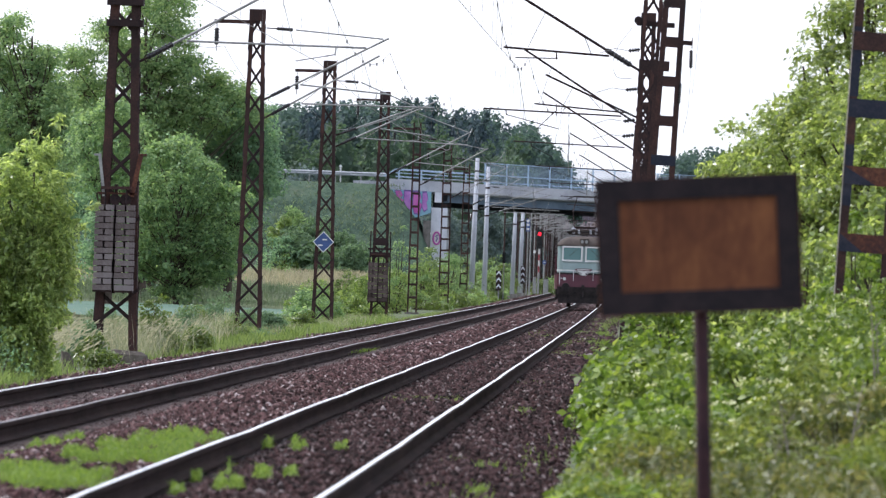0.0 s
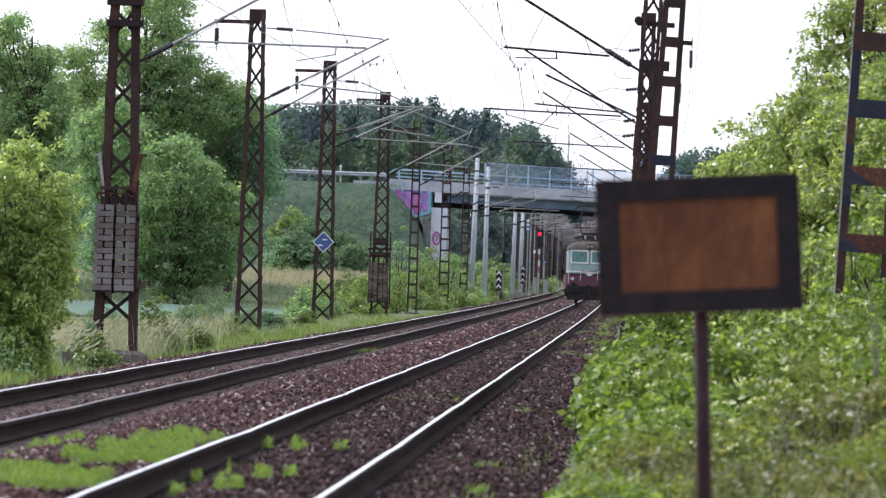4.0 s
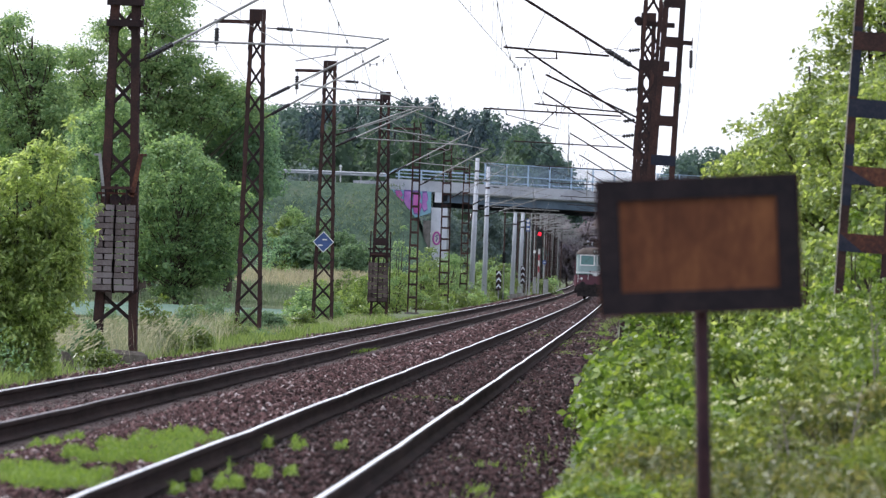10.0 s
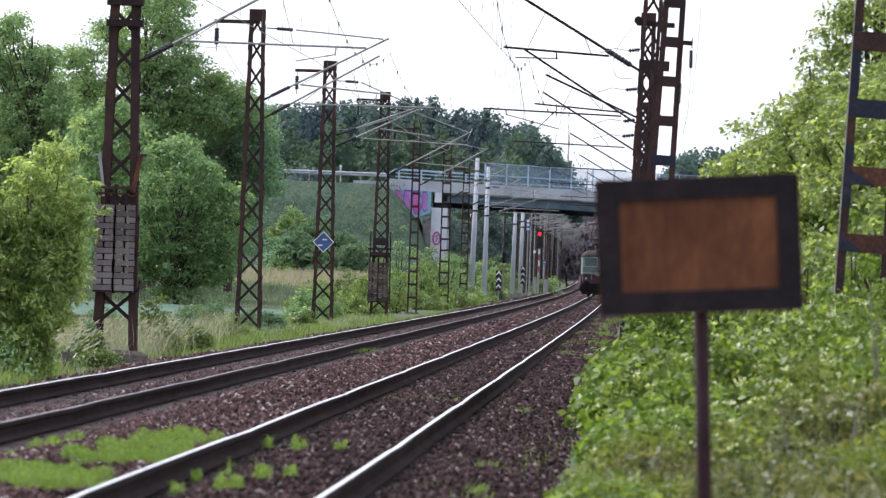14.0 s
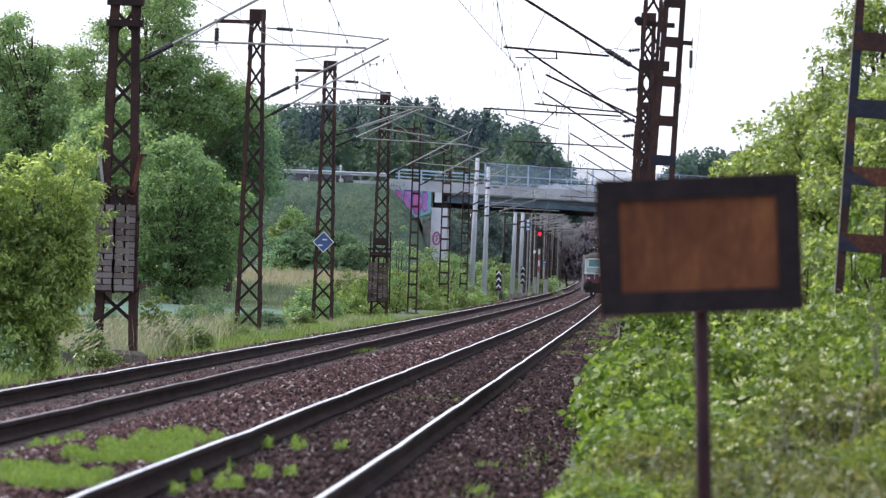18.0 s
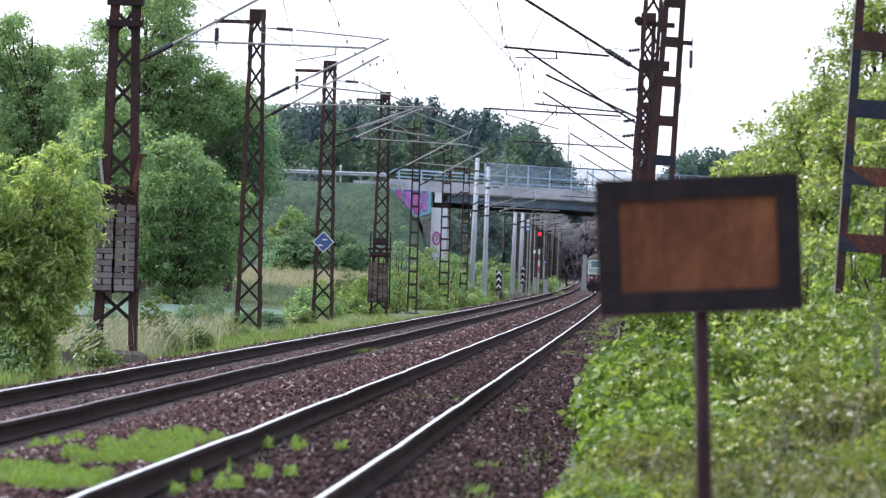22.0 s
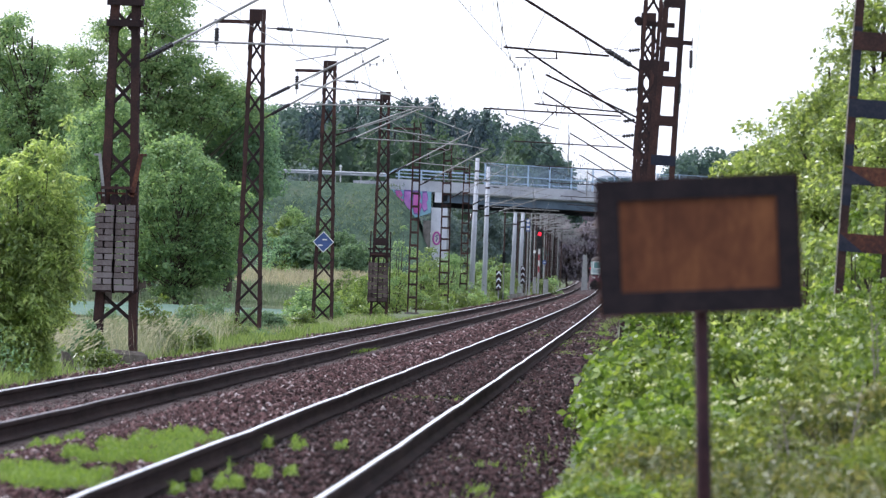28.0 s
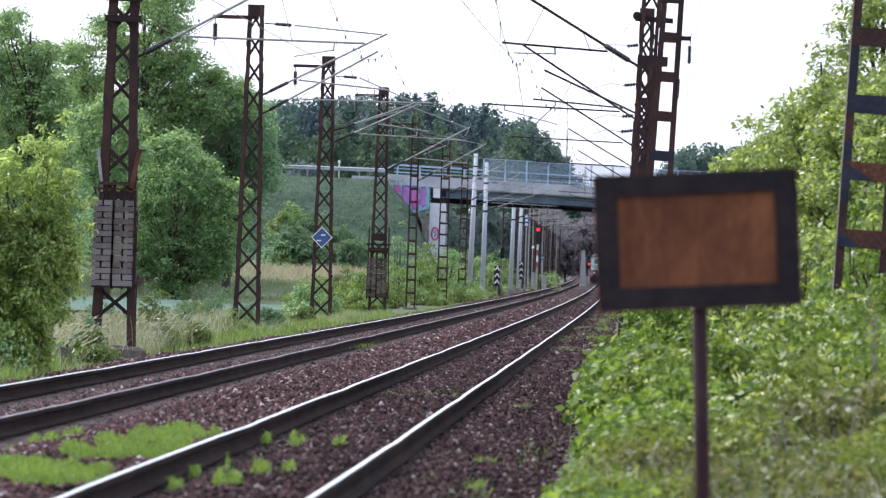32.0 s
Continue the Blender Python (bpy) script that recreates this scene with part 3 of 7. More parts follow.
RAIL_PROFILE = [(-0.075, -0.180), (0.075, -0.180), (0.075, -0.168), (0.020, -0.148), (0.009, -0.128), (0.009, -0.062), (0.036, -0.046), (0.0375, -0.014), (0.029, -0.001), (-0.029, -0.001), (-0.0375, -0.014), (-0.036, -0.046), (-0.009, -0.062), (-0.009, -0.128), (-0.020, -0.148), (-0.075, -0.168)]


def build_track(left):
    label = "worn double-rail railway track with shiny rail heads on ballast"
    root = thing("railway_track", label, "railway track", "parallel tracks", "structure")
    dz = -0.06 if left else 0.0
    ys = [-60 + 2.5 * i for i in range(0, 140)] + [290 + 8 * i for i in range(0, 170)]
    for side in (-1, 1):
        b, top = Build(), Build()
        rings, tops = [], []
        for y in ys:
            # low joints every 25 m, small kinks in line and level
            j = ((y + side * 2.0 + (7 if left else 0)) % 25.0) / 25.0
            dip = -0.010 * math.exp(-((min(j, 1 - j) * 25) / 2.2) ** 2)
            wx = 0.008 * noise.noise(Vector((y * 0.08, side * 3 + 7 * left, 2)))
            wz = 0.007 * noise.noise(Vector((y * 0.07, side * 5 + 9 * left, 6))) + dip
            x0 = track_x(y, left) + side * 0.7535 + wx
            rings.append([(x0 + px, y, pz + dz + wz + rail_z(y)) for px, pz in RAIL_PROFILE])
            tops.append([(x0 + px, y, pz + dz + wz + rail_z(y)) for px, pz in ((-0.021, -0.001), (-0.014, 0.003), (0.014, 0.003), (0.021, -0.001))])
        b.loft(rings)
        top.loft(tops)
        r = part("rail", b, RAIL_SIDE, root, "rusty brown steel rail")
        dull = left and side > 0
        part("rail_head", top, RAIL_DULL if dull else RAIL_TOP, r, "dull grey running surface" if dull else "polished running surface")
    # sleepers with base plates
    sb = Build().box(-1.25, 1.25, -0.13, 0.13, -0.16, 0.0, 0, 0.02)
    me = sb.mesh("sleeper", SLEEPER_CONCRETE if left else SLEEPER)
    rest = Build()
    for i in list(range(-100, 0)) + list(range(300, 900)):
        y = 50 + i * 0.62
        x = track_x(y, left)
        rest.box(x - 1.25, x + 1.25, y - 0.13, y + 0.13, -0.358 + dz + rail_z(y), -0.198 + dz + rail_z(y))
    part("sleeper_run", rest, SLEEPER_CONCRETE if left else SLEEPER, root)["kind"] = "stuff"
    for i in range(300):
        y = 50 + i * 0.62
        part("sleeper", me, None, root, at=pose(track_x(y, left), y, -0.198 + dz + rail_z(y), 0, 0, 0.4 * math.sin(i * 12.9)))


# ---- masts and overhead line
def lattice_mast(label, at, h, wb, wt, leg=0.09, panels=11, foot=True, head=True, depth=0.42, flat=0.055, group="lattice masts along the line", shift=0.0):
    """Four angle legs that lean together upwards, crossed flats on the faces, a concrete foot and a box head."""
    root = thing("catenary_mast", label, "mast", group, at=at)

    def half(z):
        return (wb + (wt - wb) * z / h) / 2

    db, dt = depth / 2, depth / 2 * wt / wb
    for sx in (-1, 1):
        for sy in (-1, 1):
            b = Build().angle((sx * wb / 2, sy * db, -0.3), (sx * wt / 2, sy * dt, h), leg, 0.012, -sx, -sy)
            part("leg", b, RUST, root)
    for sy in (-1, 1):
        for k in range(panels - (shift > 0)):
            z0, z1 = h * (k + shift) / panels, h * (k + 1 + shift) / panels
            y0, y1 = sy * (db + (dt - db) * z0 / h - 0.008), sy * (db + (dt - db) * z1 / h - 0.008)
            part("brace", Build().bar((-half(z0), y0, z0), (half(z1), y1, z1), flat, 0.012, up=(0, 1, 0)), RUST_DARK, root)
            part("brace", Build().bar((half(z0), y0 - sy * 0.014, z0), (-half(z1), y1 - sy * 0.014, z1), flat, 0.012, up=(0, 1, 0)), RUST_DARK, root)
    for sx in (-1, 1):
        for k in range(0, panels, 2):
            z0, z1 = h * (k + 0.5) / panels, min(h * (k + 1.5) / panels, h)
            part("side_brace", Build().bar((sx * (half(z0) - 0.008), -db, z0), (sx * (half(z1) - 0.008), dt, z1), 0.05, 0.012), RUST_DARK, root)
    if head:
        part("head_plate", Build().box(-wt / 2 - 0.02, wt / 2 + 0.02, -dt - 0.02, dt + 0.02, h - 0.28, h + 0.04, 0, 0.02), RUST, root, "rusty box-shaped mast head")
    if foot:
        part("foot", Build().box(-wb / 2 - 0.22, wb / 2 + 0.22, -db - 0.2, db + 0.2, -0.75, -0.02, 0, 0.05), CONCRETE_OLD, root, "weathered concrete foundation block")
    return root


def batten_mast(label, at, h, w, pitch, leg=0.12, plate=0.2, mat=RUST, plate_mats=None, group="batten masts along the line", taper=1.0, first=0.7):
    """Two channel legs joined by flat cross plates like a ladder."""
    root = thing("catenary_mast", label, "mast", group, at=at)
    for s in (-1, 1):
        xb, xt = s * w / 2, s * w / 2 * taper
        ring = [(0, -0.09), (-s * leg, -0.09), (-s * leg, -0.075), (-s * 0.015, -0.075), (-s * 0.015, 0.075), (-s * leg, 0.075), (-s * leg, 0.09), (0, 0.09)]
        b = Build().loft([[(x + px, py, z) for px, py in ring] for x, z in ((xb, -0.4), (xt, h))])
        part("leg", b, mat, root)
    k, z = 0, pitch * first
    while z < h - 0.1:
        ww = w / 2 * (1 + (taper - 1) * z / h) - 0.004
        for sy in (-1, 1):
            b = Build().box(-ww, ww, sy * 0.098 - 0.008, sy * 0.098 + 0.008, z - plate / 2, z + plate / 2)
            part("cross_plate", b, plate_mats[k % len(plate_mats)] if plate_mats else mat, root)
        z += pitch
        k += 1
    part("foot", Build().box(-w / 2 - 0.1, w / 2 + 0.1, -0.3, 0.3, -0.8, -0.27, 0, 0.05), CONCRETE_OLD, root, "weathered concrete foundation block")
    return root


def insulator(parent, p, q, discs=6, r=0.07, core=0.022):
    """A string of dark glazed discs between two points."""
    p, q = Vector(p), Vector(q)
    d = q - p
    b = Build().tube([p, q], core, 6)
    for k in range(discs):
        c = p + d * ((k + 0.7) / (discs + 0.4))
        e = d.normalized() * 0.018
        b.tube([c - e, c - e * 0.2, c + e], [r * 0.45, r, r * 0.5], 8)
    return part("insulator", b, INSUL, parent, "dark glazed insulator string", smooth=False)


def cantilever(mast, s, edge, reach, z0=5.8, z1=7.45, ztie=8.0, ztube=6.05, tie=True, y=0.0, ext=1.15, mat=None, start=0.95, drop=0.0, ins=1.0, out=None, arm=None):
    """Bracket over the track: raking strut, top tie, registration tube and steady arm. s is the side to which it reaches."""
    tipx = s * reach
    mat = mat or GALV
    e = s * edge
    b = Build().tube([(e + s * 0.65, y, z0 + 0.65 * (z1 - z0) / (reach - edge)), (tipx + s * 0.15, y, z1 + 0.15 * (z1 - z0) / (reach - edge))], 0.027, 8)
    part("strut", b, mat, mast, "grey steel cantilever strut")
    k = (z1 - z0) / (reach - edge)
    insulator(mast, (e + s * 0.18, y, z0 + 0.18 * k), (e + s * 0.68, y, z0 + 0.68 * k), 7, 0.08 * ins, 0.055 * ins)
    part("foot_joint", Build().tube([(e - s * 0.04, y, z0 - 0.04 * k), (e + s * 0.2, y, z0 + 0.2 * k)], 0.03, 6), RUST_DARK, mast)
    if tie:
        b = Build().tube([(e + s * 0.8, y, ztie), (tipx, y, z1 + 0.05)], 0.022, 6)
        part("tie_rod", b, mat, mast, "thin grey tie rod")
        insulator(mast, (e + s * 0.28, y, ztie + 0.02), (e + s * 0.72, y, ztie), 6, 0.07, 0.045)
        part("tie_link", Build().tube([(e, y, ztie + 0.03), (e + s * 0.3, y, ztie + 0.02)], 0.016, 5), RUST_DARK, mast)
    b = Build().tube([(e + s * start, y + 0.05, ztube - drop), (tipx + s * ext, y + 0.05, out or ztube - 0.03)], 0.021, 8)
    part("registration_tube", b, mat, mast, "horizontal registration tube")
    zt = out or ztube - 0.03
    back, fore, za = arm or (0.6, ext + 0.25, 5.62)
    b = Build().tube([(tipx + s * (ext - back), y + 0.05, zt), (tipx + s * (ext - back - 0.02), y + 0.05, zt - 0.17)], 0.015, 6)
    b.tube([(tipx + s * (ext - back - 0.02), y + 0.05, zt - 0.15), (tipx + s * (ext - fore), y + 0.05, za)], 0.013, 6)
    part("steady_arm", b, mat, mast, "thin steady arm")
    part("hanger_wire", Build().tube([(tipx - s * 0.6, y, z1 - 0.6 * k), (tipx - s * 0.3, y + 0.05, ztube)], 0.008, 4), WIRE, mast)
    part("hanger_wire", Build().tube([(tipx - s * 1.4, y, z1 - 1.4 * k), (e + s * 0.97, y + 0.05, ztube - drop)], 0.008, 4), WIRE, mast)


def feeder_arm(mast, edge, h):
    part("feeder_arm", Build().box(-edge - 0.95, -edge + 0.3, -0.05, 0.05, h - 0.36, h - 0.26), RUST, mast, "rusty outrigger arm")
    insulator(mast, (-edge - 0.88, 0, h - 0.5), (-edge - 0.88, 0, h - 0.95), 6, 0.10, 0.055)
    part("link", Build().tube([(-edge - 0.88, 0, h - 0.36), (-edge - 0.88, 0, h - 0.5)], 0.014, 5), WIRE, mast)
    part("link", Build().tube([(-edge - 0.88, 0, h - 0.95), (-edge - 0.88, 0, h - 1.12)], 0.014, 5), WIRE, mast)


def weight_stack(name, at, cols, rows, w, h, gap, label, mat=WEIGHT):
    """Tension weights: columns of slotted concrete blocks on rods with a yoke above."""
    root = thing(name, label, "tension weights", at=at)
    bw, bh = w, h / rows
    rng = random.Random(4)
    full = Build().box(-bw / 2, bw / 2, -0.17, 0.17, 0.012, bh - 0.006, 0, 0.012).mesh("weight_block", mat)
    sb = Build()
    sb.box(-bw / 2, -0.016, -0.17, 0.17, 0.012, bh - 0.006, 0, 0.012)
    sb.box(0.016, bw / 2, -0.17, 0.17, 0.012, bh - 0.006, 0, 0.012)
    sb.box(-0.0155, 0.0155, 0.03, 0.165, 0.012, bh - 0.006)
    split = sb.mesh("weight_block", mat)
    for c in range(cols):
        x = (c - (cols - 1) / 2) * (bw + gap)
        col = part("weight_column", Build().tube([(x, 0, -0.06), (x, 0, h + 0.35)], 0.018, 6), RUST_DARK, root, "column of slotted concrete weights on a rod")
        part("end_plate", Build().box(x - bw / 2, x + bw / 2, -0.16, 0.16, -0.03, 0.008), RUST_DARK, col)
        for k in range(rows):
            part("weight_block", split if (k + 0) % 2 == 1 else full, None, col, at=pose(x + rng.uniform(-0.008, 0.008), rng.uniform(-0.01, 0.01), k * bh, 0, 0, rng.uniform(-1.2, 1.2)))
    W = cols * (bw + gap) / 2
    # bar added behind so that the gap between the columns looks dark
    part("gap_bar", Build().box(-0.03, 0.03, 0.1, 0.17, -0.05, h + 0.4), RUST_DARK, root, "dark bar added behind the columns to keep the gap dark")
    part("yoke", Build().box(-W * 0.72, W * 0.72, -0.05, 0.05, h + 0.3, h + 0.36), RUST, root, "rusty yoke bar")
    return root


build_ground()
strip("young_field", "pale blue-green strip of young crop", "field", FIELD, lambda y: -60, lambda y: -14.0 - 0.02 * (y - 295), 300, 392, 0.06, 10)
build_ballast()
build_track(False)
build_track(True)

MAST_L = "rusty riveted lattice mast beside the track"
# mast that anchors the tension weights, beside the far track
m1 = lattice_mast("tall rusty lattice mast carrying concrete tension weights", pose(-10.5, 168, 0.0), 9.2, 0.87, 0.46, 0.165, 13, foot=False, flat=0.06, shift=0.38)
for cz in (6.2, 6.62):
    part("collar", Build().box(-0.36, 0.36, -0.24, 0.24, cz, cz + 0.13, 0, 0.02), RUST_DARK, m1)
part("guide_post", Build().bar((-0.405, -0.27, 3.63), (-0.30, -0.27, 2.82), 0.06, 0.05).box(-0.52, -0.37, -0.3, -0.22, 3.62, 3.66), GALV, m1, "slim grey guide bracket")
part("guide_post", Build().bar((0.41, -0.27, 3.65), (0.25, -0.27, 2.82), 0.09, 0.06).box(0.36, 0.53, -0.3, -0.22, 3.64, 3.68), RUST_ORANGE, m1, "rust-red guide bracket")
part("tie_plate", Build().box(-0.42, 0.36, -0.3, -0.24, 2.86, 2.9), RUST_ORANGE, m1)
part("sheave", Build().lathe((0, 0, 0), [(-0.03, 0.04), (-0.025, 0.11), (0.025, 0.11), (0.03, 0.04)], 14).mesh("sheave", RUST_DARK), None, m1, "dark pulley wheel", at=pose(-0.08, -0.3, 2.76, 90))
part("sheave", Build().lathe((0, 0, 0), [(-0.03, 0.04), (-0.025, 0.11), (0.025, 0.11), (0.03, 0.04)], 14).mesh("sheave", RUST_DARK), None, m1, "dark pulley wheel", at=pose(0.14, -0.3, 2.76, 90))
cantilever(m1, 1, 0.28, 3.65, 5.5, 7.4, 8.4, 5.95)
feeder_arm(m1, 0.25, 9.2)
weight_stack("tension_weights", pose(-10.555, 167.6, 0.95), 2, 14, 0.372, 1.71, 0.045, "two columns of grey concrete tension weights hung on a mast")
m2 = lattice_mast(MAST_L, pose(-10.78, 230, -0.2), 8.68, 0.72, 0.40, 0.10, 12)
cantilever(m2, 1, 0.25, 3.43, 6.28, 7.96, 8.19, 6.71, ext=0.26, out=6.51, arm=(0.4, 1.0, 6.3), ins=0.85)
cantilever(m2, 1, 0.25, 3.18, 5.78, 7.48, 8.2, 6.2, tie=False, y=0.4, ext=1.67, out=6.2, start=1.0, ins=0.85)
feeder_arm(m2, 0.22, 8.68)
m3 = lattice_mast("rusty riveted lattice mast carrying a blue diamond sign", pose(-10.83, 284, -0.3), 8.78, 0.72, 0.40, 0.10, 12)
cantilever(m3, 1, 0.25, 2.9, 6.33, 7.32, 8.13, 6.6, ext=0.54, out=6.4, start=1.48, arm=(0.4, 1.1, 6.2), ins=0.85)
cantilever(m3, 1, 0.25, 3.5, 5.96, 7.53, 8.2, 6.26, tie=False, y=0.4, ext=1.2, out=6.14, start=0.84, ins=0.85)
feeder_arm(m3, 0.22, 8.78)
sg = thing("diamond_sign", "blue diamond-shaped railway sign with two short white bars", "sign", at=pose(-10.86, 283.68, 2.44))
part("plate", Build().prism([(-0.36, 0), (0, -0.36), (0.36, 0), (0, 0.36)], -0.02, 0.0).mesh("plate", WHITE_PAINT), None, sg, "white-edged plate", at=pose(0, 0, 0, 90))
part("face", Build().prism([(-0.32, 0), (0, -0.32), (0.32, 0), (0, 0.32)], 0.0, 0.006).mesh("face", SIGN_BLUE), None, sg, "blue face", at=pose(0, 0, 0, 90))
for x, z in ((0.04, 0.08), (-0.1, -0.11)):
    part("bar", Build().box(x - 0.075, x + 0.075, -0.014, -0.007, z - 0.022, z + 0.022), WHITE_PAINT, sg, "short white bar")
m4 = lattice_mast("rusty lattice mast with tension weights low down", pose(-10.87, 345, -0.1), 8.9, 0.74, 0.38, 0.10, 13, foot=False)
cantilever(m4, 1, 0.25, 3.41, 5.58, 7.35, 8.2, 6.1, ext=0.04, out=5.96, start=1.05, ins=0.85)
feeder_arm(m4, 0.22, 8.9)
part("working_platform", Build().box(-0.5, 0.5, -0.3, 0.3, 2.5, 2.57), RUST_DARK, m4)
part("yoke_plate", Build().box(-0.4, 0.4, -0.34, -0.3, 2.2, 2.4, 0, 0.0).box(-0.3, 0.3, -0.36, -0.31, 2.68, 2.98), RUST_DARK, m4, "dark pulley housing plate")
for s in (-1, 1):
    part("guide_post", Build().bar((s * 0.43, -0.25, 0.3), (s * 0.40, -0.25, 3.25), 0.05, 0.05), RUST_DARK, m4)
weight_stack("tension_weights", pose(-10.93, 344.6, 0.3), 2, 10, 0.385, 1.58, 0.035, "two columns of brown weathered tension weights on a mast", WEIGHT_DARK)
for y, x, h, w in ((404, -11.15, 8.78, 0.48), (469, -11.22, 8.8, 0.6), (522, -11.28, 8.4, 0.52)):
    m = batten_mast("slim rusty mast of two legs with cross plates", pose(x, y, -0.1), h, w, 0.62, 0.075, 0.11, RUST, None, taper=0.8)
    cantilever(m, 1, 0.22, 3.24, 5.81, 7.56, 8.0, 6.1, ext=0.3, ins=0.85)
    feeder_arm(m, 0.2, h)


def concrete_pole(x, y, h, lean, reach=4.4, s=1, r=0.2):
    root = thing("concrete_mast", "pale grey tapered concrete catenary mast", "mast", "concrete masts by the bridge", at=pose(x, y, rail_z(y) - 0.2, 0, lean, 0))
    part("shaft", Build().tube([(0, 0, -0.2), (0, 0, h)], [r, r * 0.68], 12), CONCRETE_POLE, root, smooth=True)
    for z in (5.9, 7.9):
        part("clamp_band", Build().lathe((0, 0, z - 0.06), [(0, r * 0.86), (0.12, r * 0.86)], 12), RUST_DARK, root)
    part("foot", Build().lathe((0, 0, -0.4), [(0, 0.45), (0.55, 0.42)], 10), CONCRETE_OLD, root)
    cantilever(root, s, 0.15, reach, 6.0, 7.5, 7.95, 6.2)
    return root


for x, y, lean in ((-11.6, 561, 1.0), (-11.6, 606, 0.2)):
    concrete_pole(x, y, 9.4, lean)
for x, y in ((-11.1, 700), (-11.1, 742)):
    concrete_pole(x, y, 9.0, 0.8)
for y in (800, 855, 910, 965, 1020, 1080, 1135, 1190, 1250, 1310):
    for s in (-1, 1):
        x = track_x(y) + (3.0 if s < 0 else -7.4)
        m = batten_mast("slim rusty mast of two legs with cross plates", pose(x, y, rail_z(y) - 0.1), 8.4, 0.42, 0.7, 0.08, 0.1, RUST_DARK if y % 2 else RUST, None, taper=0.8)
        cantilever(m, -1 if s < 0 else 1, 0.2, 3.2 if s < 0 else 3.5, 6.1, 7.5, 8.0, 6.2)

for i in range(18):
    y = 785 + 19 * i
    x = track_x(y) - 7.6 - 2.6 * (i % 3) + (0.8 if i % 2 else 0)
    p = thing("line_pole", "slim rusty pole with a cross arm beyond the bridge", "pole", "poles beyond the bridge", at=pose(x, y, rail_z(y) - 0.2))
    part("shaft", Build().tube([(0, 0, -0.2), (0, 0, 7.6 + 0.5 * (i % 4))], [0.08, 0.055], 8), RUST if i % 2 else RUST_DARK, p)
    part("cross_arm", Build().tube([(-0.2, 0, 6.6), (2.8, 0, 7.0)], 0.03, 6), RUST_DARK, p)

for i in range(22):
    y = 770 + 23 * i
    side = (-9.4, -9.9, -10.4, -9.2)[i % 4]
    x = side - 2.12e-6 * y * y
    p = thing("line_pole", "slim pale pole beside the line beyond the bridge", "pole", "poles beyond the bridge", at=pose(x, y, rail_z(y) - 0.2))
    part("shaft", Build().tube([(0, 0, -0.2), (0.05 * (i % 3), 0, 8.2 + 0.4 * (i % 3))], [0.075, 0.05], 8), (GALV, RUST, RUST_DARK)[i % 3], p)
    part("cross_arm", Build().tube([(-0.2, 0, 6.9), (2.6, 0, 7.4)], 0.03, 6), GALV, p)
fs = thing("railway_signal", "small distant signal showing red between the tracks", "signal", at=pose(-6.72, 1010, 0.0))
part("post", Build().tube([(0, 0, -0.2), (0, 0, 2.3)], 0.06, 8), GALV, fs)
part("head", Build().box(-0.17, 0.17, -0.08, 0.1, 2.2, 3.1, 0, 0.05), BLACK_PAINT, fs)
part("lamp", Build().lathe((0, 0, 0), [(0, 0.13), (0.05, 0.1)], 12).mesh("lamp", RED_LAMP), None, fs, "glowing red lamp", at=pose(0, -0.09, 2.7, 90))

# masts on the near side of the line
r1 = lattice_mast("rusty lattice mast close beside the near track", pose(-0.32, 168, -0.1, 0, 2.3, 0), 9.3, 0.38, 0.35, 0.07, 15, depth=0.42, flat=0.042)
cantilever(r1, -1, 0.18, 2.72, 5.73, 7.08, 8.3, 6.04, tie=False, ext=0.185, mat=RUST_DARK, start=0.62, drop=0.06, arm=(1.05, 0.25, 5.82))
for z in (6.15, 5.37, 4.75, 4.45):
    insulator(r1, (-0.2, 0.0, z), (-0.43, 0.0, z - 0.04), 4, 0.05)
    part("jumper_wire", Build().tube([(-0.43, 0, z - 0.04), (-0.7, -0.2, z - 0.02), (-1.0, -0.4, z - 0.14)], 0.006, 4), WIRE, r1)
part("pulley", Build().lathe((0, 0, 0), [(-0.04, 0.05), (-0.035, 0.085), (0.035, 0.085), (0.04, 0.05)], 14).mesh("pulley", RUST_DARK), None, r1, "dark tension pulley wheel", at=pose(-0.27, -0.1, 6.72, 90))
part("pulley_arm", Build().box(-0.3, 0.45, -0.06, 0.0, 6.62, 6.72), RUST_DARK, r1)
part("anchor_plate", Build().box(-0.2, 0.4, -0.2, -0.17, 5.75, 5.95), RUST_DARK, r1)
feeder = batten_mast("dark red batten mast with a hanging insulator", pose(0.07, 150, -0.1, 0, 2.4, 0), 9.4, 0.50, 0.70, 0.10, 0.18, RUST, [RUST, RUST_DARK, RUST, RUST, RUST, STEEL_BLUE, RUST, RUST, RUST, RUST_DARK], taper=0.7, first=0.31)
part("bracket", Build().box(0.165, 0.37, -0.04, 0.04, 5.78, 5.86).box(0.355, 0.37, -0.05, 0.05, 5.72, 5.92), RUST, feeder, "short rusty bracket")
insulator(feeder, (0.352, 0, 5.70), (0.366, 0, 5.38), 7, 0.045, 0.02)
insulator(feeder, (0.20, -0.1, 5.1), (0.20, -0.1, 4.74), 8, 0.04, 0.02)
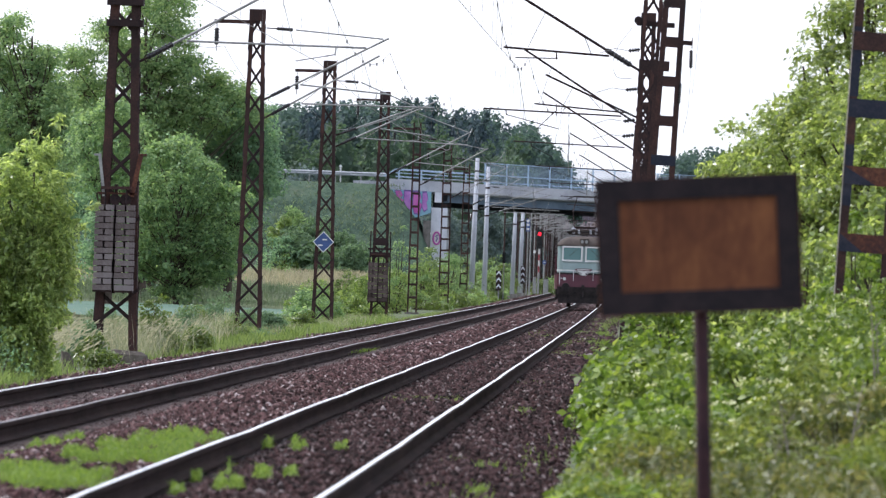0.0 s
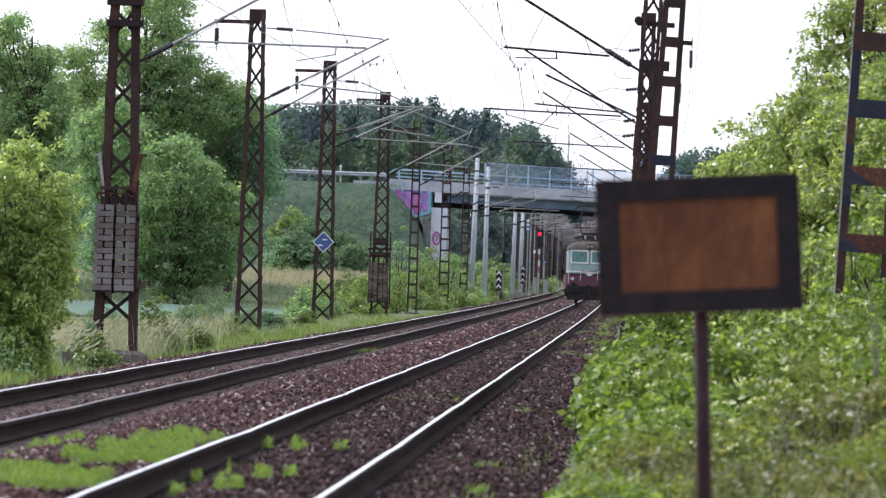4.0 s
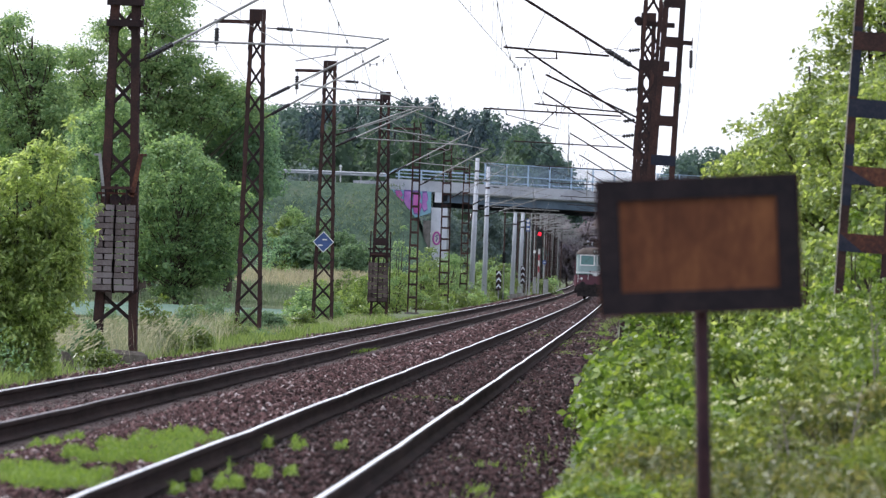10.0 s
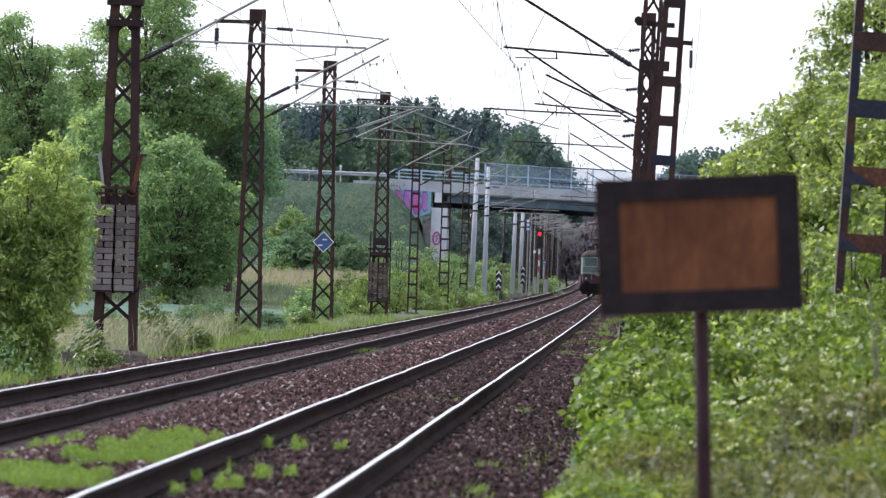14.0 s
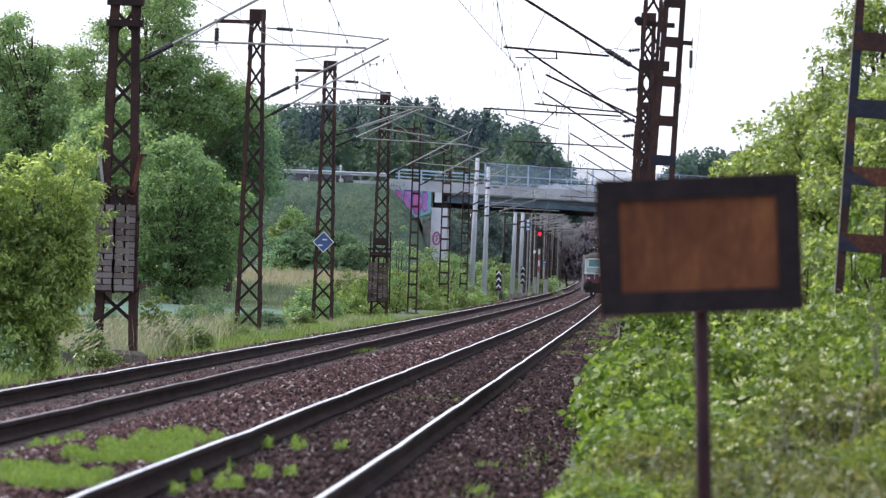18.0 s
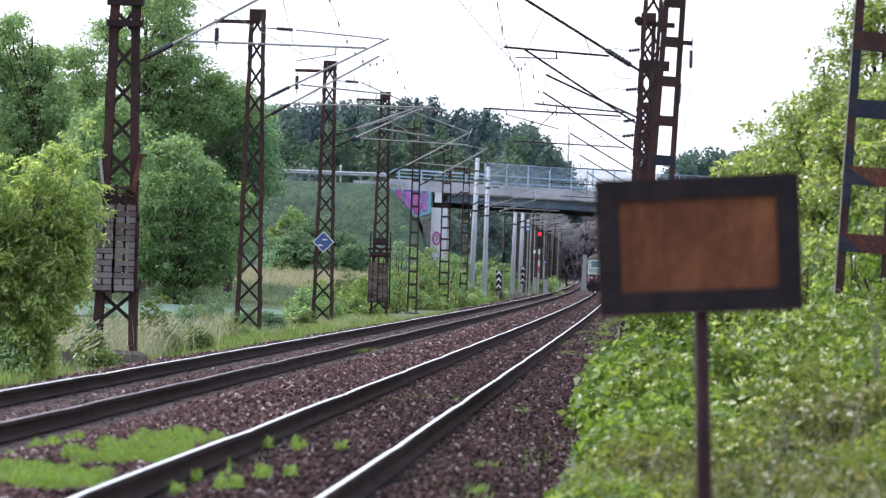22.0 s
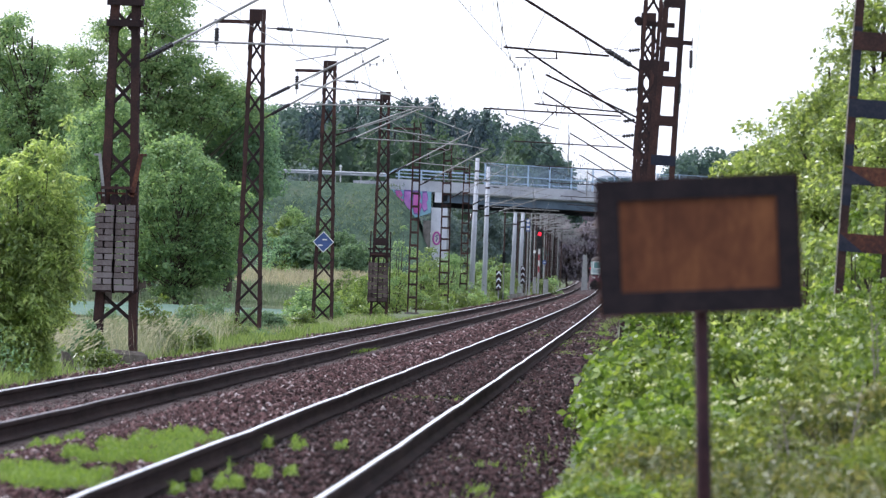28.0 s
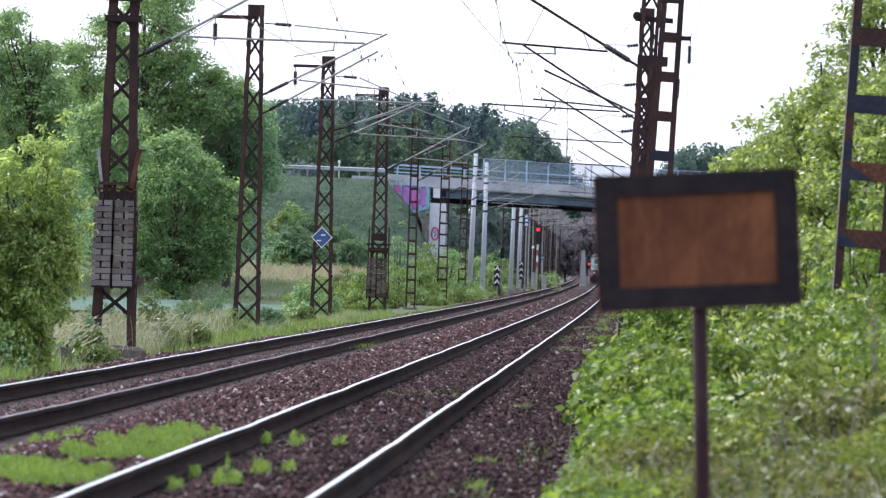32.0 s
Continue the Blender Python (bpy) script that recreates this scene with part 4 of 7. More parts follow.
for y, h in ((230, 8.8), (284, 8.8), (345, 8.8), (404, 8.6), (469, 8.6), (522, 8.6), (575, 8.6)):
    m = lattice_mast("rusty lattice mast close beside the near track", pose(track_x(y) + 2.78, y, -0.1), h, 0.5, 0.36, 0.10, 14, foot=False)
    reach, z0, z1 = {230: (2.6, 5.97, 7.02), 284: (3.3, 5.84, 7.70)}.get(y, (2.85, 5.9, 7.4))
    cantilever(m, -1, 0.18, reach, z0, z1, 8.0, 6.15, tie=False, ext=4.4 - reach, mat=RUST_DARK, start=0.48, drop=0.13, ins=0.55)
    if y == 230:
        cantilever(m, -1, 0.18, 3.2, 5.80, 7.67, 8.0, 6.33, tie=False, ext=-0.16, mat=RUST_DARK, start=0.4, drop=0.2, y=0.5, ins=0.55)
near = batten_mast("heavy batten mast patched with rust and dark blue paint", pose(2.40, 97, 0.1, 0, 2.4, 0), 7.6, 0.60, 0.77, 0.095, 0.21, RUST, [RUST_ORANGE, RUST_ORANGE, RUST_ORANGE, RUST_ORANGE, STEEL_BLUE, RUST, RUST_ORANGE, RUST, RUST_ORANGE, RUST], taper=1.0, first=0.44)
# thin strip whose pale colour puts a highlight on the leg's edge
part("edge_strip", Build().box(-0.317, -0.3015, -0.1, -0.088, 1.2, 7.55), SUNLIT_EDGE, near, "strip along the leg's edge, coloured pale for sunlight on it")

for k, z in enumerate((1.88, 2.65)):
    part("paint_patch", Build().loft([[(x, y, zz) for x, zz in ((-0.295, z - 0.105), (-0.02 + 0.1 * k, z - 0.105), (-0.295, z + 0.1))] for y in (-0.112, -0.107)]), STEEL_BLUE, near, "dark triangular paint remnant")
for z0, z1 in ((2.3, 3.0), (3.55, 4.35)):
    part("paint_patch", Build().box(-0.303, -0.2, -0.093, -0.0905, z0, z1), STEEL_BLUE, near, "dark blue paint remnant on the leg")


def sag(a, b, depth, n=9):
    a, b = Vector(a), Vector(b)
    return [a.lerp(b, i / n) - Vector((0, 0, depth * 4 * (i / n) * (1 - i / n))) for i in range(n + 1)]


def overhead_line(left):
    """Messenger and contact wire with droppers, span by span."""
    ys = [40, 105, 168, 230, 284, 345, 404, 469, 522, 575, 640, 700, 760, 830, 900, 980, 1060]
    root = thing("overhead_line", "thin grey messenger and contact wires with droppers", "overhead line", "overhead lines")
    for i in range(len(ys) - 1):
        y0, y1 = ys[i], ys[i + 1]
        st = 0.22 * (-1) ** i
        a, c = (0.45 if y0 == 230 and not left else 0.22), (0.45 if y1 == 230 and not left else 0.22)
        x0, x1 = track_x(y0, left) + st / 0.22 * a, track_x(y1, left) - st / 0.22 * c
        out = -0.56 if y0 == 168 and not left else 0.0
        z0, z1 = rail_z(y0), rail_z(y1)
        low = 6.35 if 600 < y0 + 30 < 690 else 7.45
        mess = sag((x0 + out, y0, (7.45 if i != 9 else low) + z0), (x1, y1, 7.45 + z1), 0.95 if y0 < 600 else 0.7)
        sp = part("span", Build().tube(mess, 0.0065, 4), WIRE, root)
        part("contact_wire", Build().tube(sag((x0, y0, 5.62 + z0), (x1, y1, 5.62 + z1), 0.04), 0.007, 4), WIRE, sp)
        for k in range(1, 9):
            p = mess[k]
            part("dropper", Build().tube([p, (p.x, p.y, 5.6 + rail_z(p.y))], 0.0035, 3).tube([p + Vector((0, 0, -0.05)), p + Vector((0, 0, 0.03))], 0.02, 5), WIRE, sp)


overhead_line(False)
overhead_line(True)
fl = thing("feeder_line", "thin feeder wire hung below outrigger insulators", "overhead line")
pts = [(-11.55, 40, 7.8), (-11.62, 168, 8.2), (-11.66, 230, 7.5), (-11.70, 284, 7.3), (-11.74, 345, 7.8), (-11.95, 404, 7.4), (-12.0, 469, 7.7), (-12.1, 522, 7.3)]
for a, c in zip(pts, pts[1:]):
    part("span", Build().tube(sag(a, c, 0.8), 0.007, 4), WIRE, fl)
fr = thing("feeder_line", "thin wire loop hanging from the mast bracket", "overhead line")
def hang(pts, n=8):
    """A smooth slack wire through a few points."""
    pts = [Vector(p) for p in pts]
    ends = [pts[0] * 2 - pts[1]] + pts + [pts[-1] * 2 - pts[-2]]
    out = []
    for a, b, c, d in zip(ends, ends[1:], ends[2:], ends[3:]):
        for i in range(n):
            t = i / n
            out.append(0.5 * (2 * b + (c - a) * t + (2 * a - 5 * b + 4 * c - d) * t * t + (3 * b - a - 3 * c + d) * t ** 3))
    return out + [pts[-1]]


part("span", Build().tube(hang([(0.81, 150, 6.9), (0.81, 150, 6.47), (0.80, 150, 6.08), (0.75, 150, 5.37), (0.70, 150, 4.80)]), 0.005, 4), WIRE, fr)
part("span", Build().tube(hang([(0.66, 150, 5.34), (0.66, 150, 5.2), (0.64, 150, 4.57), (0.56, 150, 4.10)]), 0.005, 4), WIRE, fr)
part("slack_wire", Build().tube(hang([(-0.393, -0.1, 6.56), (-0.647, -0.2, 6.15), (-0.714, -0.2, 5.82), (-0.614, -0.2, 5.57), (-0.323, -0.1, 5.56)]), 0.005, 4), WIRE, r1)


# ---- the road bridge
def build_bridge():
    Y0, Y1 = 640.0, 651.0
    XL, XR = -19.7, 12.0
    root = thing("road_bridge", "concrete road bridge with blue-grey steel girders over the railway", "bridge", kind="structure")

    def dz(x):
        return -0.0305 * (x + 19.7)

    def sheet(x0, x1, y0, y1, a0, a1, n=6):
        b = Build()
        rings = []
        for i in range(n + 1):
            x = x0 + (x1 - x0) * i / n
            rings.append([(x, y0, a0 + dz(x)), (x, y0, a1 + dz(x)), (x, y1, a1 + dz(x)), (x, y1, a0 + dz(x))])
        return b.loft(rings)

    part("deck", sheet(XL, XR, Y0 + 0.3, Y1 - 0.3, 7.7, 7.93), CONCRETE, root)
    for k in range(8):
        x0 = XL + (XR - XL) * k / 8
        x1 = XL + (XR - XL) * (k + 1) / 8 - 0.03
        part("fascia_panel", sheet(x0, x1, Y0, Y0 + 0.28, 7.80, 8.60, 1), CONCRETE, root, "pale concrete edge beam panel")
    part("fascia_panel", sheet(XL, XR, Y1 - 0.28, Y1, 7.80, 8.60), CONCRETE, root)
    for i in range(5):
        y = Y0 + 0.75 + i * (Y1 - Y0 - 1.9) / 4
        # inner girders are coloured dark for the shade beneath the deck
        low, paint = (7.12, GIRDER) if i == 0 else (6.78, GIRDER_SHADE)
        g = part("girder", sheet(-16.3 if i == 0 else -15.4, XR, y, y + 0.03, low, 7.68), paint, root, "blue-grey painted steel girder" if i == 0 else "deep steel girder with the deck's shade put into its colour")
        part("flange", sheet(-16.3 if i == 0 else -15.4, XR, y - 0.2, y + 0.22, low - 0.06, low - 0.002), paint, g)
        if i == 0:
            b = Build()
            for k in range(12):
                x = -15.6 + k * 2.3
                b.box(x, x + 0.03, y - 0.18, y - 0.002, 7.13 + dz(x), 7.66 + dz(x))
            part("stiffener", b, GIRDER, g)
    part("abutment", Build().box(-16.42, -15.2, Y0 + 0.2, Y1 - 0.2, -0.5, 6.5), CONCRETE_LIGHT, root, "whitish concrete abutment wall")
    part("abutment", Build().box(8.6, 10.4, Y0 + 0.2, Y1 - 0.2, -0.5, 5.7), CONCRETE, root, "pale grey concrete abutment wall")
    part("bearing_block", Build().box(-16.2, -15.6, Y0 + 0.05, Y0 + 0.5, 6.9, 7.69), CONCRETE_LIGHT, root)
    # dark block added where shade lies between abutment and deck
    part("bearing_shade", Build().box(-16.35, -15.25, Y0 + 0.6, Y0 + 1.2, 6.5, 7.6), GIRDER_SHADE, root, "dark block added for the shade above the abutment")
    # wing wall, cut by the slope, sprayed over
    wing = Build().loft([[(x, y, z) for x, z in ((-19.5, 7.78), (-19.3, 7.2), (-17.6, 5.7), (-16.45, 6.1), (-16.45, 7.68))] for y in (Y0 - 0.35, Y0 - 0.05)])
    ww = part("wing_wall", wing, SPRAY_CYAN, root, "wing wall covered in magenta and turquoise spray paint")
    glyphs = [[(-19.2, 7.7), (-18.75, 7.72), (-18.6, 7.3), (-18.85, 7.2), (-18.5, 7.0), (-18.62, 6.75), (-18.95, 6.95)], [(-18.5, 7.7), (-18.05, 7.7), (-17.9, 7.4), (-18.1, 7.1), (-17.85, 6.9), (-17.95, 6.25), (-18.35, 6.45), (-18.5, 6.9)],
              [(-17.8, 7.66), (-17.35, 7.68), (-17.2, 7.2), (-17.35, 6.95), (-17.15, 6.7), (-17.3, 6.0), (-17.7, 6.05), (-17.82, 6.6)], [(-17.1, 7.62), (-16.8, 7.64), (-16.68, 7.1), (-16.8, 6.9), (-16.7, 6.4), (-16.95, 6.2), (-17.12, 6.5)]]
    for i, g in enumerate(glyphs):
        cx, cz = sum(x for x, z in g) / len(g), sum(z for x, z in g) / len(g)
        for name, grow, mat, y in (("painted_shadow", 1.12, SPRAY_VIOLET, 0.355), ("painted_shape", 0.95, SPRAY_MAUVE if i in (1, 3) else SPRAY_PINK, 0.362)):
            loop = [(cx + (x - cx) * grow, cz + (z - cz) * grow) for x, z in g]
            part(name, Build().loft([[(x, Y0 - y, z) for x, z in loop], [(x, Y0 - 0.352, z) for x, z in loop]]), mat, ww)
    patch = part("painted_patch", Build().prism([(-0.40, -0.1), (-0.36, 0.5), (-0.1, 0.62), (0.3, 0.66), (0.36, 0.2), (0.3, -0.5), (0.05, -0.62), (-0.32, -0.55)], 0, 0.01).mesh("painted_patch", WHITE_PAINT), None, root, "white and magenta spray-painted patch", at=pose(-15.98, Y0 + 0.19, 4.15, 90))
    part("painted_curl", Build().tube([(0.02 + 0.26 * math.cos(t), 0.04 + 0.46 * math.sin(t), 0.012) for t in [0.4 * k for k in range(17)]], 0.075, 6), SPRAY_PINK, patch)
    part("painted_curl", Build().tube([(0.1, 0.28, 0.012), (-0.06, 0.2, 0.012), (0.08, 0.02, 0.012), (-0.04, -0.2, 0.012)], 0.05, 6), SPRAY_VIOLET, patch)
    part("wing_wall", Build().loft([[(x, y, z) for x, z in ((-17.0, 5.5), (-16.9, 3.0), (-16.45, 2.0), (-16.45, 5.5))] for y in (Y0 - 0.6, Y0 + 0.15)]), CONCRETE_OLD, root, "dark weathered lower wing wall")
    # open railing, then the tall mesh fence
    x = -18.95
    while x < -12.6:
        part("railing_post", Build().box(x - 0.06, x + 0.06, Y0 + 0.06, Y0 + 0.18, 8.5 + dz(x), 9.36 + dz(x)), RAILING, root, "pale blue railing post")
        x += 1.69
    for z in (9.36, 9.06, 8.8):
        part("railing_bar", sheet(-19.2, -12.5, Y0 + 0.09, Y0 + 0.16, z - 0.035, z + 0.035, 2), RAILING, root)
    part("railing_bar", Build().bar((-20.1, Y0 + 0.12, 8.75), (-19.2, Y0 + 0.12, 9.34), 0.07, 0.07), RAILING, root)
    x = -12.45
    while x < 11.5:
        q = part("fence_panel", sheet(x + 0.05, x + 1.58, Y0 + 0.11, Y0 + 0.13, 8.52, 10.16, 1), FENCE_MESH, root, "fine see-through wire mesh panel")
        part("fence_post", Build().box(x - 0.06, x + 0.06, Y0 + 0.06, Y0 + 0.18, 8.5 + dz(x), 10.24 + dz(x)), RAILING, root, "pale blue fence post")
        part("fence_rail", sheet(x + 0.061, x + 1.57, Y0 + 0.08, Y0 + 0.16, 10.17, 10.23, 1), RAILING, root)
        part("fence_rail", sheet(x + 0.061, x + 1.57, Y0 + 0.07, Y0 + 0.17, 9.28, 9.34, 1), RAILING, root)
        x += 1.63
    for z in (9.42, 8.9):
        part("railing_bar", sheet(-19.5, XR, Y1 - 0.2, Y1 - 0.12, z - 0.04, z + 0.04), RAILING, root)


build_bridge()


def road_h(x):
    return 7.95 - 0.0305 * (min(x, 12.3) + 19.7) if x > -19.7 else 7.95 + 0.007 * min(-19.7 - x, 40.3)


def build_embankment(side):
    """Grassy road embankment with a rounded end at the abutment."""
    b = Build()
    xs = [-19.9, -20.5, -22, -24, -27, -31, -36, -42, -50, -60, -75, -100, -140, -200, -300] if side < 0 else [10.0, 12, 16, 22, 30, 42, 60, 100, 160, 300]
    rows = []
    for x in xs:
        h = road_h(x) + 0.22
        prof = [(-14.5, -0.7), (-11, 1.4), (-7, 3.9), (-3.0, 6.5), (-0.4, h - 0.05), (0.9, h), (1.3, h - 0.45), (10.2, h - 0.45), (12, h - 0.6), (20, 2.0), (24, -0.7)]
        rows.append([(x, 640 + y + 0.3 * noise.noise(Vector((x * 0.2, y, 0))), z + (0.18 * noise.noise(Vector((x * 0.4, y * 0.5, 2))) if 0 < i < 4 else 0)) for i, (y, z) in enumerate(prof)])
    # rounded cone at the abutment
    cone = ((-18.6, 6.9), (-17.6, 5.7), (-16.6, 3.5), (-15.6, 1.6), (-14.6, 0.2), (-13.9, -0.7)) if side < 0 else ((9.0, 4.0), (8.0, 2.0), (7.2, -0.7))
    base = rows[0]
    for x, cap in cone:
        rows.insert(0, [(x, y, min(z, cap)) for _, y, z in base])
    n = len(rows[0])
    v = [p for r in rows for p in r]
    f = [(j * n + i, j * n + i + 1, (j + 1) * n + i + 1, (j + 1) * n + i) for j in range(len(rows) - 1) for i in range(n - 1)]
    f = [q if side < 0 else q[::-1] for q in f]
    tagged(new("embankment", b.add(v, f).mesh("embankment", BANK, True)), "grassy road embankment sloping down to the railway", "embankment", kind="structure")


build_embankment(-1)
build_embankment(1)
rb = Build()
rings = []
for x in (-600, -300, -100, -60, -40, -30, -19.7, -10, 0, 12.3, 40, 100, 300, 600):
    rings.append([(x, y, road_h(x) + z) for y, z in ((641.5, -0.12), (641.5, 0.06), (649.5, 0.06), (649.5, -0.12))])
tagged(new("road", rb.loft(rings).mesh("road", ASPHALT)), "grey asphalt road across the bridge", "road", kind="structure")
gr = thing("guard_rail", "galvanised steel guard rail along the road", "guard rail")
prof = [(0, 0.0), (-0.06, 0.05), (-0.06, 0.1), (0.0, 0.15), (-0.06, 0.2), (-0.06, 0.25), (0.0, 0.31), (0.015, 0.31), (0.015, 0)]
part("beam", Build().loft([[(x, 640.6 + py, road_h(x) + 0.76 + pz) for py, pz in prof] for x in (-120, -80, -60, -50, -40, -30, -24, -19.8)]), GALV_LIGHT, gr)
x = -19.9
while x > -60:
    part("post", Build().box(x - 0.05, x + 0.05, 640.65, 640.75, road_h(x) + 0.1, road_h(x) + 1.04), GALV, gr)
    x -= 1.95
kerb = Build().loft([[(x, y, road_h(x) + z) for y, z in ((640.25, 0.1), (640.25, 0.42), (640.5, 0.42), (640.5, 0.1))] for x in (-22.4, -21.0, -19.9)])
tagged(new("kerb", kerb.mesh("kerb", CONCRETE)), "pale concrete kerb along the embankment edge", "kerb", kind="structure")
dl = thing("marker_post", "slim white roadside marker post with a square head", "marker post", at=pose(-23.4, 640.9, 8.2))
part("post", Build().box(-0.05, 0.05, -0.04, 0.04, 0, 1.15), WHITE_PAINT, dl)
part("head", Build().box(-0.11, 0.09, -0.05, 0.05, 1.15, 1.32), WHITE_PAINT, dl)


# ---- signs and signals by the line
def warning_board():
    root = thing("trackside_sign", "rusty rectangular sign plate with dark frame on a round post", "sign", at=pose(0.229, 38, 1.648, 0, -4.0, 0))
    part("panel", Build().box(-0.36, 0.36, -0.004, 0.004, -0.215, 0.21, 0, 0.0), SIGN_FACE, root, "rust-orange sheet metal back")
    W, H, L, t = 0.451, 0.298, 0.304, 0.088
    for n, (x0, x1, z0, z1) in enumerate(((-W, W, 0.205, H), (-W, W, -L, -0.205), (-W, -W + t + 0.01, -0.205, 0.205), (W - t - 0.01, W, -0.205, 0.205))):
        part("frame_bar", Build().box(x0, x1, -0.02, 0.014, z0, z1, 0, 0.006), SIGN_EDGE, root, "dark weathered frame strip")
    part("post", Build().tube([(0, 0, -2.2), (0, 0, 0.34)], 0.034, 14), POST_RUST, root, "dark rusty round post", at=pose(-0.001, 0.05, -0.27, 0, 1.3, 0), smooth=True)
    for x0, x1, z0, z1 in ((-W, W, H, H + 0.005), (-W, W, -L - 0.004, -L), (-W - 0.005, -W, -L, H), (W, W + 0.005, -L, H)):
        part("rim", Build().box(x0, x1, -0.022, 0.016, z0, z1), RUST_ORANGE, root, "rusty sheet edge")
    for z in (-0.24, 0.06):
        part("clamp", Build().box(-0.06, 0.06, 0.015, 0.1, z - 0.02, z + 0.02, 0, 0.008), POST_RUST, root)
    return root


warning_board()


def signal_mast(x, y):
    root = thing("railway_signal", "railway signal showing red on a red and white banded mast", "signal", at=pose(x, y, rail_z(y) - 0.1))
    part("mast_foot", Build().tube([(0, 0, 0), (0, 0, 1.9)], 0.085, 10), GALV, root)
    for k, c in enumerate((RED_PAINT, WHITE_PAINT, RED_PAINT, WHITE_PAINT)):
        part("mast_band", Build().tube([(0, 0, 1.9 + 0.53 * k), (0, 0, 2.43 + 0.53 * k)], 0.08, 10), c, root)
    part("head", Build().box(-0.26, 0.26, -0.15, 0.1, 4.0, 5.75, 0, 0.08), BLACK_PAINT, root, "black signal head")
    for k, zz in enumerate((5.32, 4.95, 4.6, 4.25)):
        part("lamp", Build().lathe((0, 0, 0), [(0, 0.15 if k == 0 else 0.11), (0.03, 0.14 if k == 0 else 0.1)], 12).mesh("lamp", RED_LAMP if k == 0 else BLACK_PAINT), None, root, "glowing red lamp" if k == 0 else "", at=pose(0, -0.15, zz, 90))
    part("plate", Build().box(-0.52, -0.3, -0.12, -0.1, 3.6, 3.85), WHITE_PAINT, root, "small white plate")
    return root


signal_mast(-9.72, 760)


def arrow_board(x, y, w, h, n, ground, mark, label, foot=0.6):
    root = thing("marker_board", label, "sign", "marker boards", at=pose(x, y, rail_z(y) - 0.2))
    part("post", Build().box(-0.05, 0.05, 0.02, 0.1, 0, foot + 0.2), GALV, root)
    part("board", Build().box(-w / 2, w / 2, -0.02, 0.02, foot, foot + h), ground, root)
    for k in range(n):
        z = foot + h * (k + 0.25) / n
        part("chevron", Build().prism([(-w * 0.42, 0), (-w * 0.42, 0.12), (0, h / n * 0.75), (w * 0.42, 0.12), (w * 0.42, 0), (0, h / n * 0.45)], 0.021, 0.027).mesh("chevron", mark), None, root, at=pose(0, 0, z, 90))
    return root


arrow_board(-10.44, 598, 0.40, 1.4, 3, RUST_DARK, CONCRETE_LIGHT, "dark upright marker board with three pale chevrons")
arrow_board(-10.1, 690, 0.36, 1.45, 3, RUST_DARK, CONCRETE_LIGHT, "dark upright marker board with three pale chevrons", 1.0)


mp = thing("marker_post", "slim post carrying a tall blue plate with white fields", "sign", at=pose(-10.52, 742, rail_z(742) - 0.2))
part("post", Build().tube([(0, 0, 0), (0, 0, 6.6)], 0.05, 8), GALV, mp)
part("plate", Build().box(-0.17, 0.17, -0.08, -0.05, 5.55, 6.65), SIGN_BLUE, mp, "blue plate")
for z in (5.65, 6.02, 6.36):
    part("field", Build().box(-0.13, 0.10, -0.087, -0.081, z, z + 0.2), WHITE_PAINT, mp, "white field")


def relay_cabinet(x, y, w, h):
    root = thing("relay_cabinet", "pale grey metal relay cabinet beside the line", "cabinet", "relay cabinets", at=pose(x, y, rail_z(y) - 0.1))
    part("body", Build().box(-w / 2, w / 2, -0.25, 0.25, 0, h, 0, 0.03), GALV, root)
    part("roof", Build().box(-w / 2 - 0.05, w / 2 + 0.05, -0.3, 0.3, h, h + 0.06), RUST_DARK, root)
    part("door", Build().box(-w / 2 + 0.05, w / 2 - 0.05, -0.27, -0.252, 0.1, h - 0.08), GALV, root)
    return root


relay_cabinet(-9.95, 752, 0.3, 1.5)
relay_cabinet(-9.1, 766, 0.45, 1.3)
dk = thing("railway_signal", "unlit dark signal head on a slim post", "signal", at=pose(-10.9, 645, 0.0))
part("post", Build().tube([(0, 0, -0.3), (0, 0, 2.6)], 0.04, 8), GALV, dk)
part("head", Build().box(-0.13, 0.13, -0.1, 0.1, 2.5, 3.3, 0, 0.05), BLACK_PAINT, dk)
for z in (2.65, 2.9, 3.15):
    part("hood", Build().tube([(0, -0.12, z), (0, -0.25, z)], 0.06, 10), BLACK_PAINT, dk)
bs = thing("round_sign", "small blue round sign with a white bar on a post", "sign", at=pose(-9.2, 758, 0.0))
part("post", Build().tube([(0, 0, -0.2), (0, 0, 2.9)], 0.04, 8), GALV, bs)
part("disc", Build().lathe((0, 0, 0), [(0, 0.19), (0.02, 0.19)], 20).mesh("disc", SIGN_BLUE), None, bs, "blue disc", at=pose(0, -0.05, 2.85, 90))
part("bar", Build().box(-0.12, 0.12, -0.085, -0.075, 2.82, 2.88), WHITE_PAINT, bs)


